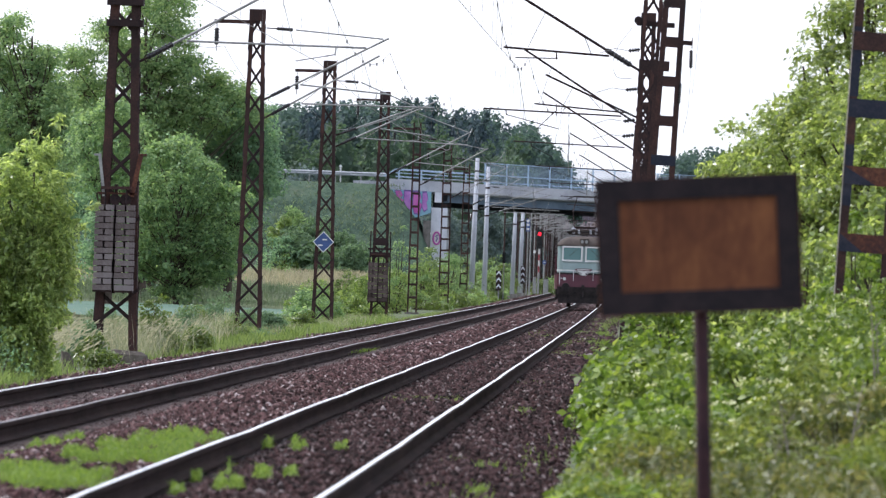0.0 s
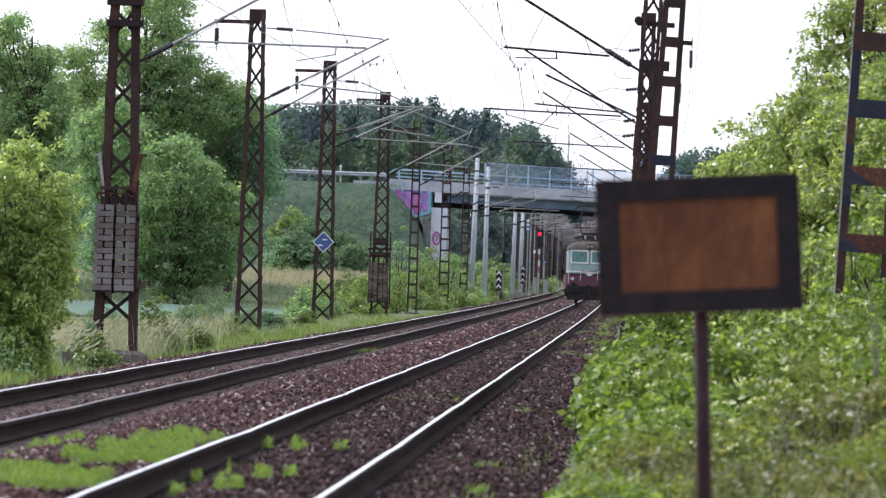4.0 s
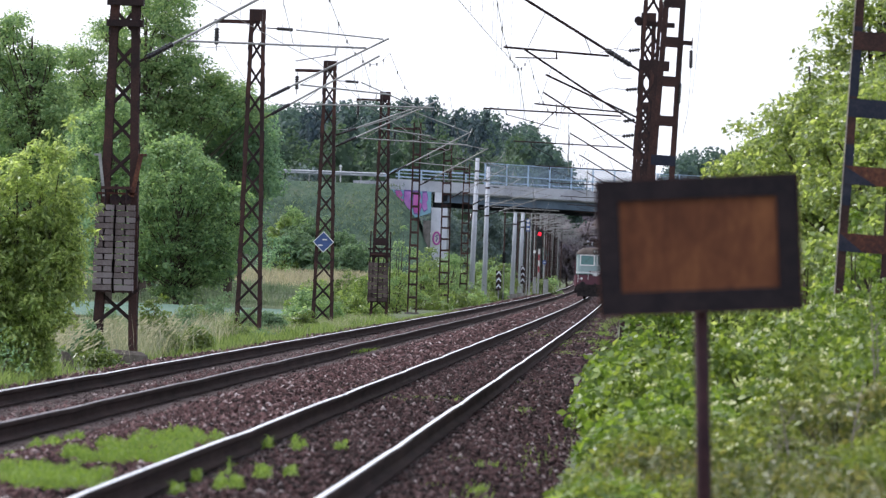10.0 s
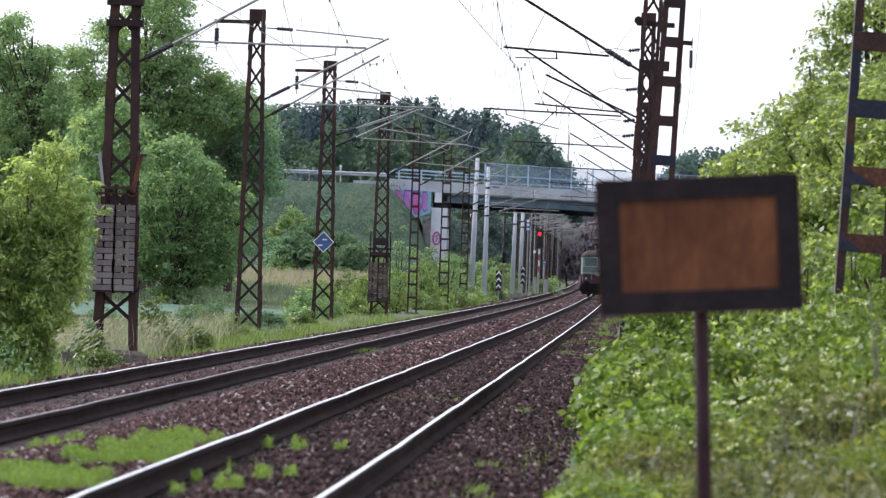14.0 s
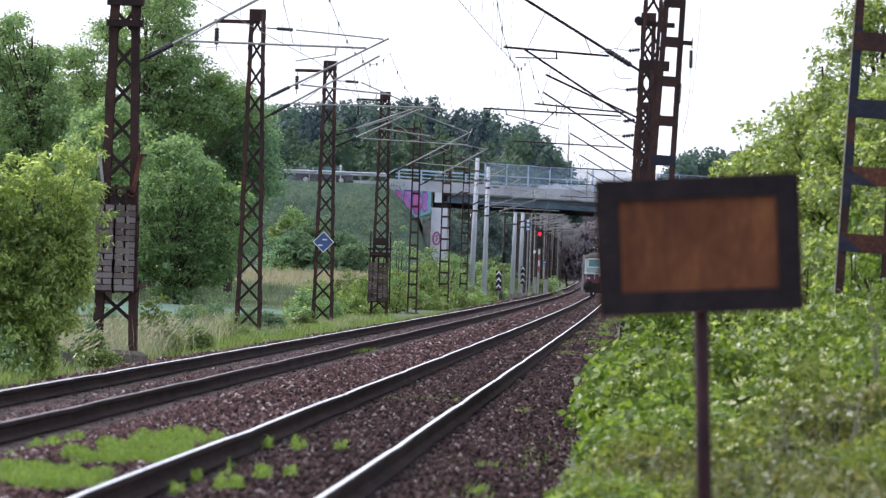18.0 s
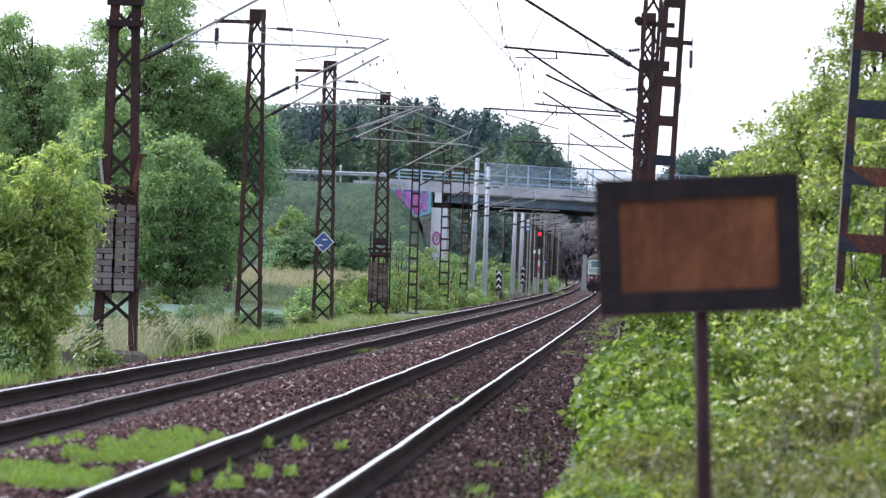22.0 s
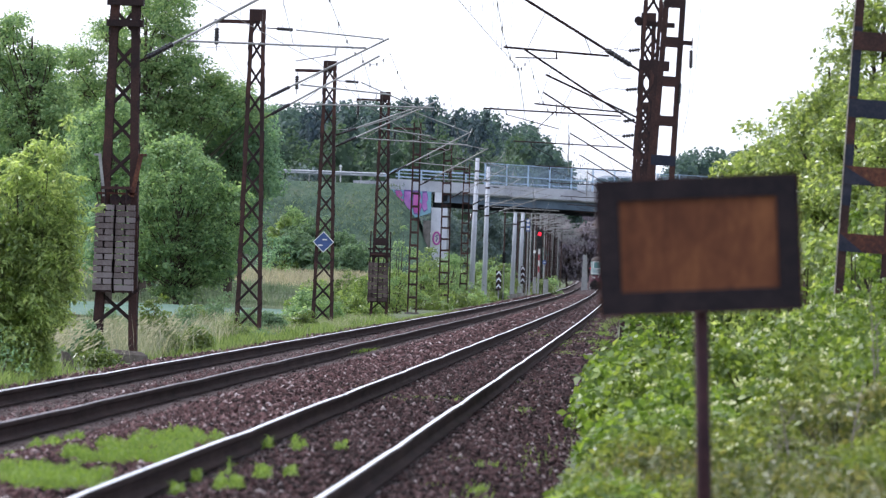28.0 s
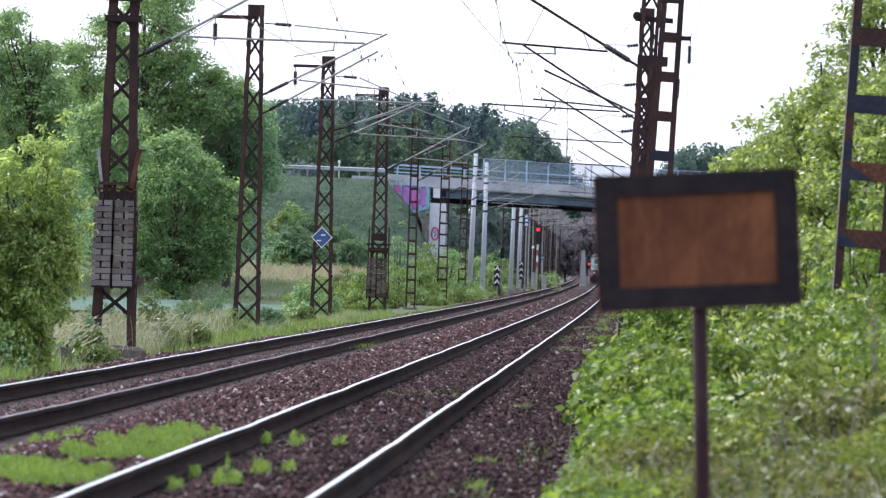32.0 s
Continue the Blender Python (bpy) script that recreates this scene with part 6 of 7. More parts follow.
    undergrowth = [
        (-0.15, 104, 0.62, 3.0, 0.95, 0.085, LEAF_BRIGHT, 0, "bright leafy branches hanging over the ballast edge"),
        (0.45, 112, 0.8, 4.0, 1.9, 0.085, LEAF_BRIGHT, 0, "tall bright green shrub beside the line"),
        (0.25, 95, 0.5, 2.0, 1.25, 0.1, LEAF_ELDER, 0, "dark green shrub in the shade of the bank"),
        (-0.1, 91, 0.35, 2.0, 0.6, 0.09, LEAF_ELDER, 0, "dark green shrub in the shade of the bank"),
        (0.5, 88, 0.8, 3.5, 1.15, 0.075, LEAF_ELDER, 60, "green elder shrub with creamy flower heads"),
        (1.3, 84, 0.8, 3.5, 1.35, 0.075, LEAF_ELDER, 90, "green elder shrub with creamy flower heads"),
        (2.1, 82, 0.8, 3.5, 1.30, 0.075, LEAF_ELDER, 60, "green elder shrub with creamy flower heads"),
        (1.75, 92, 0.55, 2.0, 1.55, 0.075, LEAF_ELDER, 60, "green elder shrub with creamy flower heads"),
        (2.5, 92.5, 0.5, 2.0, 1.5, 0.075, LEAF_ELDER, 40, "green elder shrub with creamy flower heads"),
        (3.0, 86, 0.9, 3.5, 1.5, 0.075, LEAF_ELDER, 30, "green elder shrub with creamy flower heads"),
        (0.12, 72, 0.5, 3.0, 0.55, 0.06, LEAF_LOW, 0, "low pale green undergrowth on the bank"),
        (0.75, 68, 0.7, 3.0, 0.75, 0.06, LEAF_LOW, 20, "low pale green undergrowth on the bank"),
        (1.6, 68, 0.8, 3.0, 0.8, 0.06, LEAF_DRY, 20, "low pale green undergrowth on the bank"),
        (2.4, 70, 0.8, 3.0, 0.95, 0.06, LEAF_LOW, 20, "low pale green undergrowth on the bank"),
        (-0.22, 53, 0.36, 2.0, 0.42, 0.05, LEAF_BRIGHT, 0, "bright leafy branches hanging over the ballast edge"),
        (-0.22, 62, 0.34, 2.5, 0.42, 0.055, LEAF_ELDER, 0, "low pale green undergrowth on the bank"),
        (-0.12, 67, 0.34, 2.5, 0.45, 0.055, LEAF_LOW, 0, "low pale green undergrowth on the bank"),
        (-0.15, 80, 0.3, 2.5, 0.5, 0.06, LEAF_BRIGHT, 0, "bright leafy branches hanging over the ballast edge"),
        (-0.22, 58, 0.36, 2.5, 0.4, 0.055, LEAF_BRIGHT, 0, "bright leafy branches hanging over the ballast edge"),
        (0.2, 58, 0.7, 3.0, 0.42, 0.05, LEAF_LOW, 0, "low pale green undergrowth on the bank"),
        (1.1, 57, 0.8, 3.0, 0.5, 0.05, LEAF_DRY, 0, "low pale green undergrowth on the bank"),
        (2.0, 58, 0.8, 3.0, 0.6, 0.05, LEAF_LOW, 0, "low pale green undergrowth on the bank"),
        (0.2, 64, 0.5, 2.0, 0.6, 0.05, LEAF_DRY, 0, "yellowing weeds on the bank"),
        (2.3, 62, 0.6, 2.0, 0.7, 0.05, LEAF_DRY, 0, "yellowing weeds on the bank"),
        (1.45, 74, 0.5, 2.0, 1.0, 0.06, LEAF_LOW, 40, "low pale green undergrowth on the bank"),
        (0.35, 79, 0.5, 2.0, 0.8, 0.07, LEAF_BRIGHT, 30, "green elder shrub with creamy flower heads"),
        (-0.42, 112, 0.26, 4.0, 1.0, 0.085, LEAF_ELDER, 0, "bright leafy branches hanging over the ballast edge"),
        (-0.05, 122, 0.45, 4.0, 1.0, 0.085, LEAF_ELDER, 0, "bright leafy branches hanging over the ballast edge"),
        (-0.1, 150, 0.5, 4.0, 1.0, 0.085, LEAF_ELDER, 0, "bright leafy branches hanging over the ballast edge"),
        (-0.2, 140, 0.6, 6.0, 0.7, 0.09, LEAF_ELDER, 0, "tall bright green shrub beside the line"),
        (0.8, 135, 0.9, 5.0, 2.4, 0.09, LEAF_TREE, 0, "tall bright green shrub beside the line"),
        (2.0, 108, 1.0, 4.0, 2.6, 0.09, LEAF_TREE, 0, "tall bright green shrub beside the line"),
        (3.2, 106, 1.0, 4.0, 3.2, 0.09, LEAF_TREE, 0, "tall bright green shrub beside the line"),
        (2.55, 102.5, 0.6, 2.0, 2.45, 0.075, LEAF_BRIGHT, 0, "tall bright green shrub beside the line"),
        (3.25, 102, 0.6, 2.0, 2.6, 0.075, LEAF_BRIGHT, 0, "tall bright green shrub beside the line"),
        (2.25, 95.2, 0.42, 1.2, 1.55, 0.06, LEAF_ELDER, 30, "green elder shrub with creamy flower heads"),
        (2.85, 95.0, 0.42, 1.2, 1.5, 0.06, LEAF_ELDER, 30, "green elder shrub with creamy flower heads"),
        (-0.42, 100, 0.3, 2.0, 0.85, 0.07, LEAF_BRIGHT, 0, "bright leafy branches hanging over the ballast edge"),
    ]
    for i, (x, y, rx, ry, h, leaf, mat, fl, label) in enumerate(undergrowth):
        hang = label.startswith("bright leafy")
        shrub("shrub", label, 230 + i, pose(x, y, ground_z(x, y)), rx, ry, h * 1.08, leaf * (1.8 if hang else 1.25), 42 if hang else 95, mat, 74, 0.235 if y > 78 else 0.19, int(fl * 1.7), 0.6, group="trackside shrubs", rugged=True)

    # tufts in the track bed: soft mounds, tallest in the middle
    tr = np.random.default_rng(41)
    mounds = [(-4.62, 62.6, 0.15, 1.0, 0.11, 2000), (-4.36, 62.0, 0.14, 0.9, 0.115, 2000), (-4.1, 62.8, 0.12, 0.8, 0.10, 1500), (-4.85, 64.6, 0.14, 0.9, 0.10, 1300), (-4.5, 64.4, 0.16, 0.9, 0.115, 1700), (-4.2, 65.0, 0.08, 0.7, 0.10, 700),
              (-4.7, 70.4, 0.1, 0.8, 0.11, 1000), (-4.4, 70.0, 0.13, 0.9, 0.12, 1700), (-4.12, 71.8, 0.11, 1.0, 0.12, 1600), (-4.1, 75.0, 0.09, 1.3, 0.135, 1500), (-4.12, 79.0, 0.08, 1.4, 0.12, 1200), (-4.38, 76.6, 0.13, 1.4, 0.15, 1900), (-4.5, 73.0, 0.14, 1.0, 0.115, 1300), (-4.4, 81.0, 0.12, 1.2, 0.12, 1200), (-4.74, 74.2, 0.05, 0.5, 0.10, 350),
              (-5.42, 77.2, 0.12, 0.9, 0.09, 900), (-5.26, 78.6, 0.07, 0.7, 0.09, 450), (-5.5, 73.8, 0.05, 0.6, 0.06, 200),
              (-3.45, 66.2, 0.035, 0.4, 0.12, 330), (-3.4, 62.4, 0.04, 0.4, 0.09, 330), (-3.06, 63.0, 0.07, 0.5, 0.10, 560), (-3.3, 68.0, 0.012, 0.2, 0.15, 70), (-2.96, 66.6, 0.05, 0.5, 0.10, 360), (-2.8, 67.6, 0.04, 0.4, 0.09, 200), (-3.5, 79.6, 0.05, 0.6, 0.12, 330), (-3.16, 78.2, 0.06, 0.6, 0.1, 300), (-2.76, 78.2, 0.04, 0.4, 0.08, 150)]
    out = []
    for x, y, sx, sy, h, n in mounds:
        m = max(3, n // 90)
        cx, cy, ch = tr.uniform(-1.25, 1.25, m), tr.uniform(-1.25, 1.25, m), tr.uniform(0.6, 1.25, m)
        own = tr.integers(m, size=n)
        gx, gy = cx[own] + 0.3 * tr.normal(size=n), cy[own] + 0.3 * tr.normal(size=n)
        dome = h * ch[own] * np.exp(-3.0 * ((gx - cx[own]) ** 2 + (gy - cy[own]) ** 2)) * np.sqrt(tr.uniform(0.05, 1.0, n))
        xx, yy = x + gx * sx, y + gy * sy
        lie = np.interp(xx, (-5.6, -5.4, -4.83, -4.1, -3.6, -3.2, -2.83, -2.5), (-0.27, -0.21, -0.15, -0.19, -0.24, -0.18, -0.165, -0.18))
        out.append(blades(tr, xx, yy, lie + dome - 0.012, 0.042, 0.007, 0.6))
    tagged(new("grass_tufts", quads_mesh("grass_tufts", np.concatenate(out), GRASS_BLADE)), "bright green soft grass tufts growing in the ballast", "grass", kind="stuff")
    grass_patch("weeds", "small weeds scattered along the ballast", 42, [
        (-1.42, 74.7, 0.05, 0.6, 50), (-1.53, 106, 0.06, 0.9, 140), (-2.0, 214, 0.12, 4, 260), (-1.66, 190, 0.1, 3, 240), (-4.26, 123, 0.12, 2, 320), (-4.0, 131, 0.1, 2, 260),
        (-6.06, 182, 0.1, 3, 160), (-4.68, 200, 0.12, 5, 380), (-4.96, 186, 0.1, 3, 200), (-3.2, 255, 0.12, 6, 260), (-2.9, 241, 0.1, 5, 220), (-1.6, 236, 0.12, 5, 300), (-1.3, 262, 0.15, 5, 300), (-1.6, 290, 0.2, 12, 500), (-1.4, 350, 0.25, 25, 700), (-1.1, 225, 0.1, 5, 260), (-1.3, 64, 0.1, 2, 60), (-1.67, 76.2, 0.04, 0.4, 60), (-1.28, 66.3, 0.05, 0.4, 70), (-1.32, 75.0, 0.04, 0.3, 50), (-1.64, 66.2, 0.05, 0.4, 60), (-1.0, 80, 0.12, 5, 40)], 0.085, 0.006, GRASS_BLADE)
    grass_patch("track_grass", "bright low grass patches growing between and beside the rails", 49, [(-4.6, 195.2, 0.2, 3, 420), (-4.71, 181.0, 0.12, 2, 220), (-2.84, 241.2, 0.16, 3, 360), (-1.69, 223.9, 0.2, 4, 520), (-1.94, 261.3, 0.16, 5, 420), (-1.76, 187.5, 0.14, 3, 360), (-1.94, 352.6, 0.2, 8, 420), (-3.09, 112.4, 0.13, 1.2, 190), (-2.85, 113.0, 0.11, 1.2, 210), (-2.57, 113.6, 0.07, 1, 90), (-1.53, 104.5, 0.06, 0.8, 70), (-3.27, 516.1, 0.22, 16, 520), (-5.28, 617.0, 0.25, 20, 520), (-1.67, 313.3, 0.2, 7, 360), (-1.68, 133.3, 0.08, 1, 90)], 0.085, 0.012, GRASS_VERGE, lean=0.5)
    rg = np.random.default_rng(8)
    herbs = [(rg.uniform(-11.0, -9.3), rg.choice((rg.uniform(108, 140), rg.uniform(170, 330))), rg.uniform(0.1, 0.3), rg.uniform(0.3, 1.2), int(rg.uniform(40, 160))) for _ in range(70)]
    grass_patch("verge_herbs", "broad-leaved green weeds scattered on the verge", 48, herbs, 0.34, 0.018, GRASS_VERGE)
    edge_grass = [(-9.35, y, 0.2, 2.0, 34) for y in np.arange(100, 420, 2.5) if not 146 < y < 170]
    grass_patch("edge_grass", "short green grass and weeds at the ballast edge", 46, edge_grass, 0.16, 0.008, GRASS_VERGE, ragged=True)
    sl = []
    for k in range(9000):
        x, y = rg.uniform(-40, -18.5), rg.uniform(626, 640)
        if rg.uniform() > 0.75 + 0.9 * noise.noise(Vector((x * 0.5, y * 0.6, 3))):
            continue
        sl.append((x, y))
    sx, sy = np.array([p[0] for p in sl]), np.array([p[1] for p in sl])
    sz = np.interp(sy, [625.5, 629, 633, 637, 639.6], [-0.7, 1.4, 3.9, 6.5, 8.0]) - 0.05
    tagged(new("slope_grass", quads_mesh("slope_grass", blades(rg, sx, sy, sz, 0.32, 0.05, 0.6), GRASS_SLOPE)), "rough green grass on the embankment slope", "grass", kind="stuff")
    verge = [(rg.uniform(-10.8, -9.35), y, rg.uniform(0.1, 0.35), rg.uniform(0.5, 2.0), int(rg.uniform(10, 300))) for y in np.arange(105, 330, 2.8) if not 140 < y < 170]
    grass_patch("verge_grass", "lush green grass along the edge of the track bed", 43, verge, 0.22, 0.008, GRASS_VERGE, ragged=True)
    tall = [(-11.5 - abs(rg.normal()) * 1.8, y, 0.6, 3.0, 170) for y in np.arange(135, 330, 3.5)] + [(-10.2 - abs(rg.normal()) * 0.6, y, 0.3, 2.0, 90) for y in np.arange(172, 330, 3.0)] + [(-11.0, 150, 0.25, 4, 700), (-10.6, 176, 0.4, 5, 600), (-12.0, 200, 0.6, 6, 500)]
    far_tall = [p for p in tall if p[1] > 212]
    tall = [p for p in tall if p[1] <= 212]
    grass_patch("tall_grass", "knee-high pale grass along the verge", 54, far_tall[::2], 0.42, 0.008, GRASS_PALE, lean=0.42, ragged=True)
    grass_patch("tall_grass", "knee-high green grass along the verge", 55, far_tall[1::2], 0.4, 0.009, GRASS_VERGE, lean=0.42, ragged=True)
    grass_patch("tall_grass", "tall pale grass with feathery seed heads beside the line", 44, tall, 0.85, 0.008, GRASS_PALE, lean=0.42, ragged=True)
    rs = np.random.default_rng(58)
    heads = []
    for x, y, n, w in ((-11.2, 150, 260, 0.5), (-10.7, 158, 160, 0.35), (-10.5, 176, 130, 0.35), (-11.4, 172, 220, 0.5), (-10.2, 184, 90, 0.3)):
        hx, hy = x + rs.normal(size=n) * w, y + rs.normal(size=n) * 3
        hz = np.array([ground_z(p, q) for p, q in zip(hx, hy)]) + rs.uniform(0.35, 0.85, n)
        a = np.stack([hx, hy, hz], -1)
        way = np.stack([rs.uniform(0.06, 0.16, n), rs.normal(size=n) * 0.03, rs.uniform(0.0, 0.14, n)], -1)
        side = np.stack([-way[:, 2], np.zeros(n), way[:, 0]], -1) * 0.09
        heads.append(np.stack([a, a + way * 0.5 + side, a + way, a + way * 0.5 - side], 1))
    tagged(new("seed_heads", quads_mesh("seed_heads", np.concatenate(heads), SEED_HEAD)), "pale feathery grass seed heads bending in the wind", "grass", kind="stuff")
    mead = [(rg.uniform(-45, -16.5), rg.uniform(495, 590), 0.8, 3.0, 60) for _ in range(260)]
    grey = [(rg.uniform(-40, -15.5), rg.uniform(396, 490), 0.8, 3.0, 60) for _ in range(230)]
    grass_patch("rough_grass", "grey-green rough grass between field and meadow", 57, grey, 0.5, 0.02, GRASS_SLOPE, lean=0.35)
    grass_patch("meadow_grass", "tall straw-coloured grass in the meadow", 47, mead, 0.7, 0.03, GRASS_STRAW, lean=0.3)
    bank = [(x, y, 0.35, 2.0, 60) for y in np.arange(52, 100, 3.0) for x in (0.45, 1.2, 2.0, 2.9)]
    grass_patch("bank_grass", "pale green and dry grass on the bank", 45, bank, 0.34, 0.006, GRASS_PALE, lean=0.4)
    rk = np.random.default_rng(59)
    for k, (x, y, h) in enumerate(((2.0, 72, 1.5), (2.03, 72.4, 1.25), (1.6, 66, 0.8), (2.35, 68, 1.0), (1.15, 64, 0.7), (2.45, 75, 1.4), (1.9, 62, 0.7), (0.9, 60, 0.55))):
        st = thing("dry_stalk", "thin grey dead stalk standing in the weeds", "stalk", "dry stalks on the bank", at=pose(x, y, ground_z(x, y) - 0.05))
        lean = rk.normal() * 0.05
        part("stem", Build().tube([(0, 0, 0), (lean, 0, h * 0.55), (lean * 2.2, 0, h)], [0.009, 0.007, 0.003], 5), DRY_STALK, st)
        for q in range(4):
            z, sd = h * (0.5 + 0.12 * q), (-1) ** q
            part("twig", Build().tube([(lean * 1.2, 0, z), (lean * 1.2 + sd * 0.07, rk.normal() * 0.03, z + 0.1)], [0.005, 0.002], 4), DRY_STALK, st)
    return near_trees


def willow():
    """The bush that bends in the wind: each bough is a piece of its own, hinged at its foot."""
    root = thing("willow_bush", "pale green willow bush bending in the wind beside the track", "bush", at=pose(-9.55, 130, -0.35))
    boughs = []
    rng = np.random.default_rng(21)
    spec = [(-1.75, 0.1, 3.0), (-1.9, -0.2, 2.2), (0.8, 0.1, 2.3), (-0.9, 0.2, 2.9), (-0.45, -0.2, 3.5), (0.0, 0.2, 3.9), (0.25, -0.3, 3.5), (0.5, 0.1, 3.0), (0.65, -0.2, 2.6), (0.5, 0.2, 1.7), (-0.2, -0.4, 2.6), (-0.7, -0.3, 1.9), (0.35, -0.45, 1.9), (-1.4, 0.0, 3.2), (-1.3, -0.3, 2.2)]
    for dx, dy, h in spec:
        h *= 0.94
        cl = []
        for k in range(30):
            u = rng.uniform(0.02, 1.0) ** 0.8
            cl.append((np.array((dx * u * 0.75 + rng.normal() * 0.16, dy * u + rng.normal() * 0.2, h * u)), (0.27 - 0.07 * u, 0.27 - 0.07 * u, 0.25 - 0.06 * u)))
        b = Build().tube([(dx * 0.1, 0, 0), (dx * 0.4, dy * 0.4, h * 0.5), (dx * 0.75, dy, h * 0.97)], [0.035, 0.02, 0.006], 5)
        for c, _ in cl[::2]:
            u = c[2] / h
            b.tube([(dx * u * 0.6, dy * u * 0.7, c[2] * 0.75), tuple(c)], [0.01, 0.004], 4)
        ob = part("bough", b, BARK, root, "slender leafy bough")
        cl += [(np.array((dx * 0.75 + rng.normal() * 0.1 + 0.1 * k, dy + rng.normal() * 0.1, h * (1.0 + 0.035 * k))), (0.10, 0.10, 0.10)) for k in range(4)]
        P, O = shell_points(rng, cl, 2500)
        part("foliage", quads_mesh("foliage", leaf_quads(rng, P, 0.105, O, 0.5, 0.36), LEAF_SALLOW), None, ob)
        boughs.append((ob, h))
    return boughs


NEAR_TREES = build_plants()
BOUGHS = willow()
shrub("shrub", "dark twiggy shrub at the edge of the track bed", 300, pose(-9.75, 127, -0.4), 0.6, 0.8, 1.1, 0.05, 14, LEAF_DARK, 40, 0.22)
st = thing("stone_stump", "weathered leaning concrete stump in the grass", "stump", at=pose(-9.75, 144, -0.45, 0, -8, 12))
part("block", Build().loft([[(-0.13, -0.1, 0), (0.13, -0.1, 0), (0.13, 0.1, 0), (-0.13, 0.1, 0)], [(-0.11, -0.09, 0.32), (0.07, -0.09, 0.26), (0.07, 0.09, 0.26), (-0.11, 0.09, 0.32)], [(-0.10, -0.07, 0.44), (0.01, -0.07, 0.40), (0.01, 0.07, 0.40), (-0.10, 0.07, 0.44)]]), CONCRETE_DIRTY, st)
mf = thing("mast_footing", "weathered concrete footing block at the mast's foot", "footing", at=pose(-10.2, 167.2, -0.62))
part("block", Build().loft([[(-0.40, -0.3, 0), (0.42, -0.3, 0), (0.42, 0.3, 0), (-0.40, 0.3, 0)], [(-0.36, -0.28, 0.34), (0.38, -0.28, 0.31), (0.38, 0.28, 0.31), (-0.36, 0.28, 0.34)], [(-0.28, -0.2, 0.42), (0.26, -0.2, 0.38), (0.26, 0.2, 0.38), (-0.28, 0.2, 0.42)]]), CONCRETE_DIRTY, mf)
pm = thing("line_pole", "broad pale concrete pole between the far tracks", "pole", "poles beyond the bridge", at=pose(-7.35, 1000, 0.0))
part("shaft", Build().loft([[(-0.4, -0.3, -0.2), (0.4, -0.3, -0.2), (0.4, 0.3, -0.2), (-0.4, 0.3, -0.2)], [(-0.22, -0.2, 4.3), (0.22, -0.2, 4.3), (0.22, 0.2, 4.3), (-0.22, 0.2, 4.3)]]), GALV, pm)



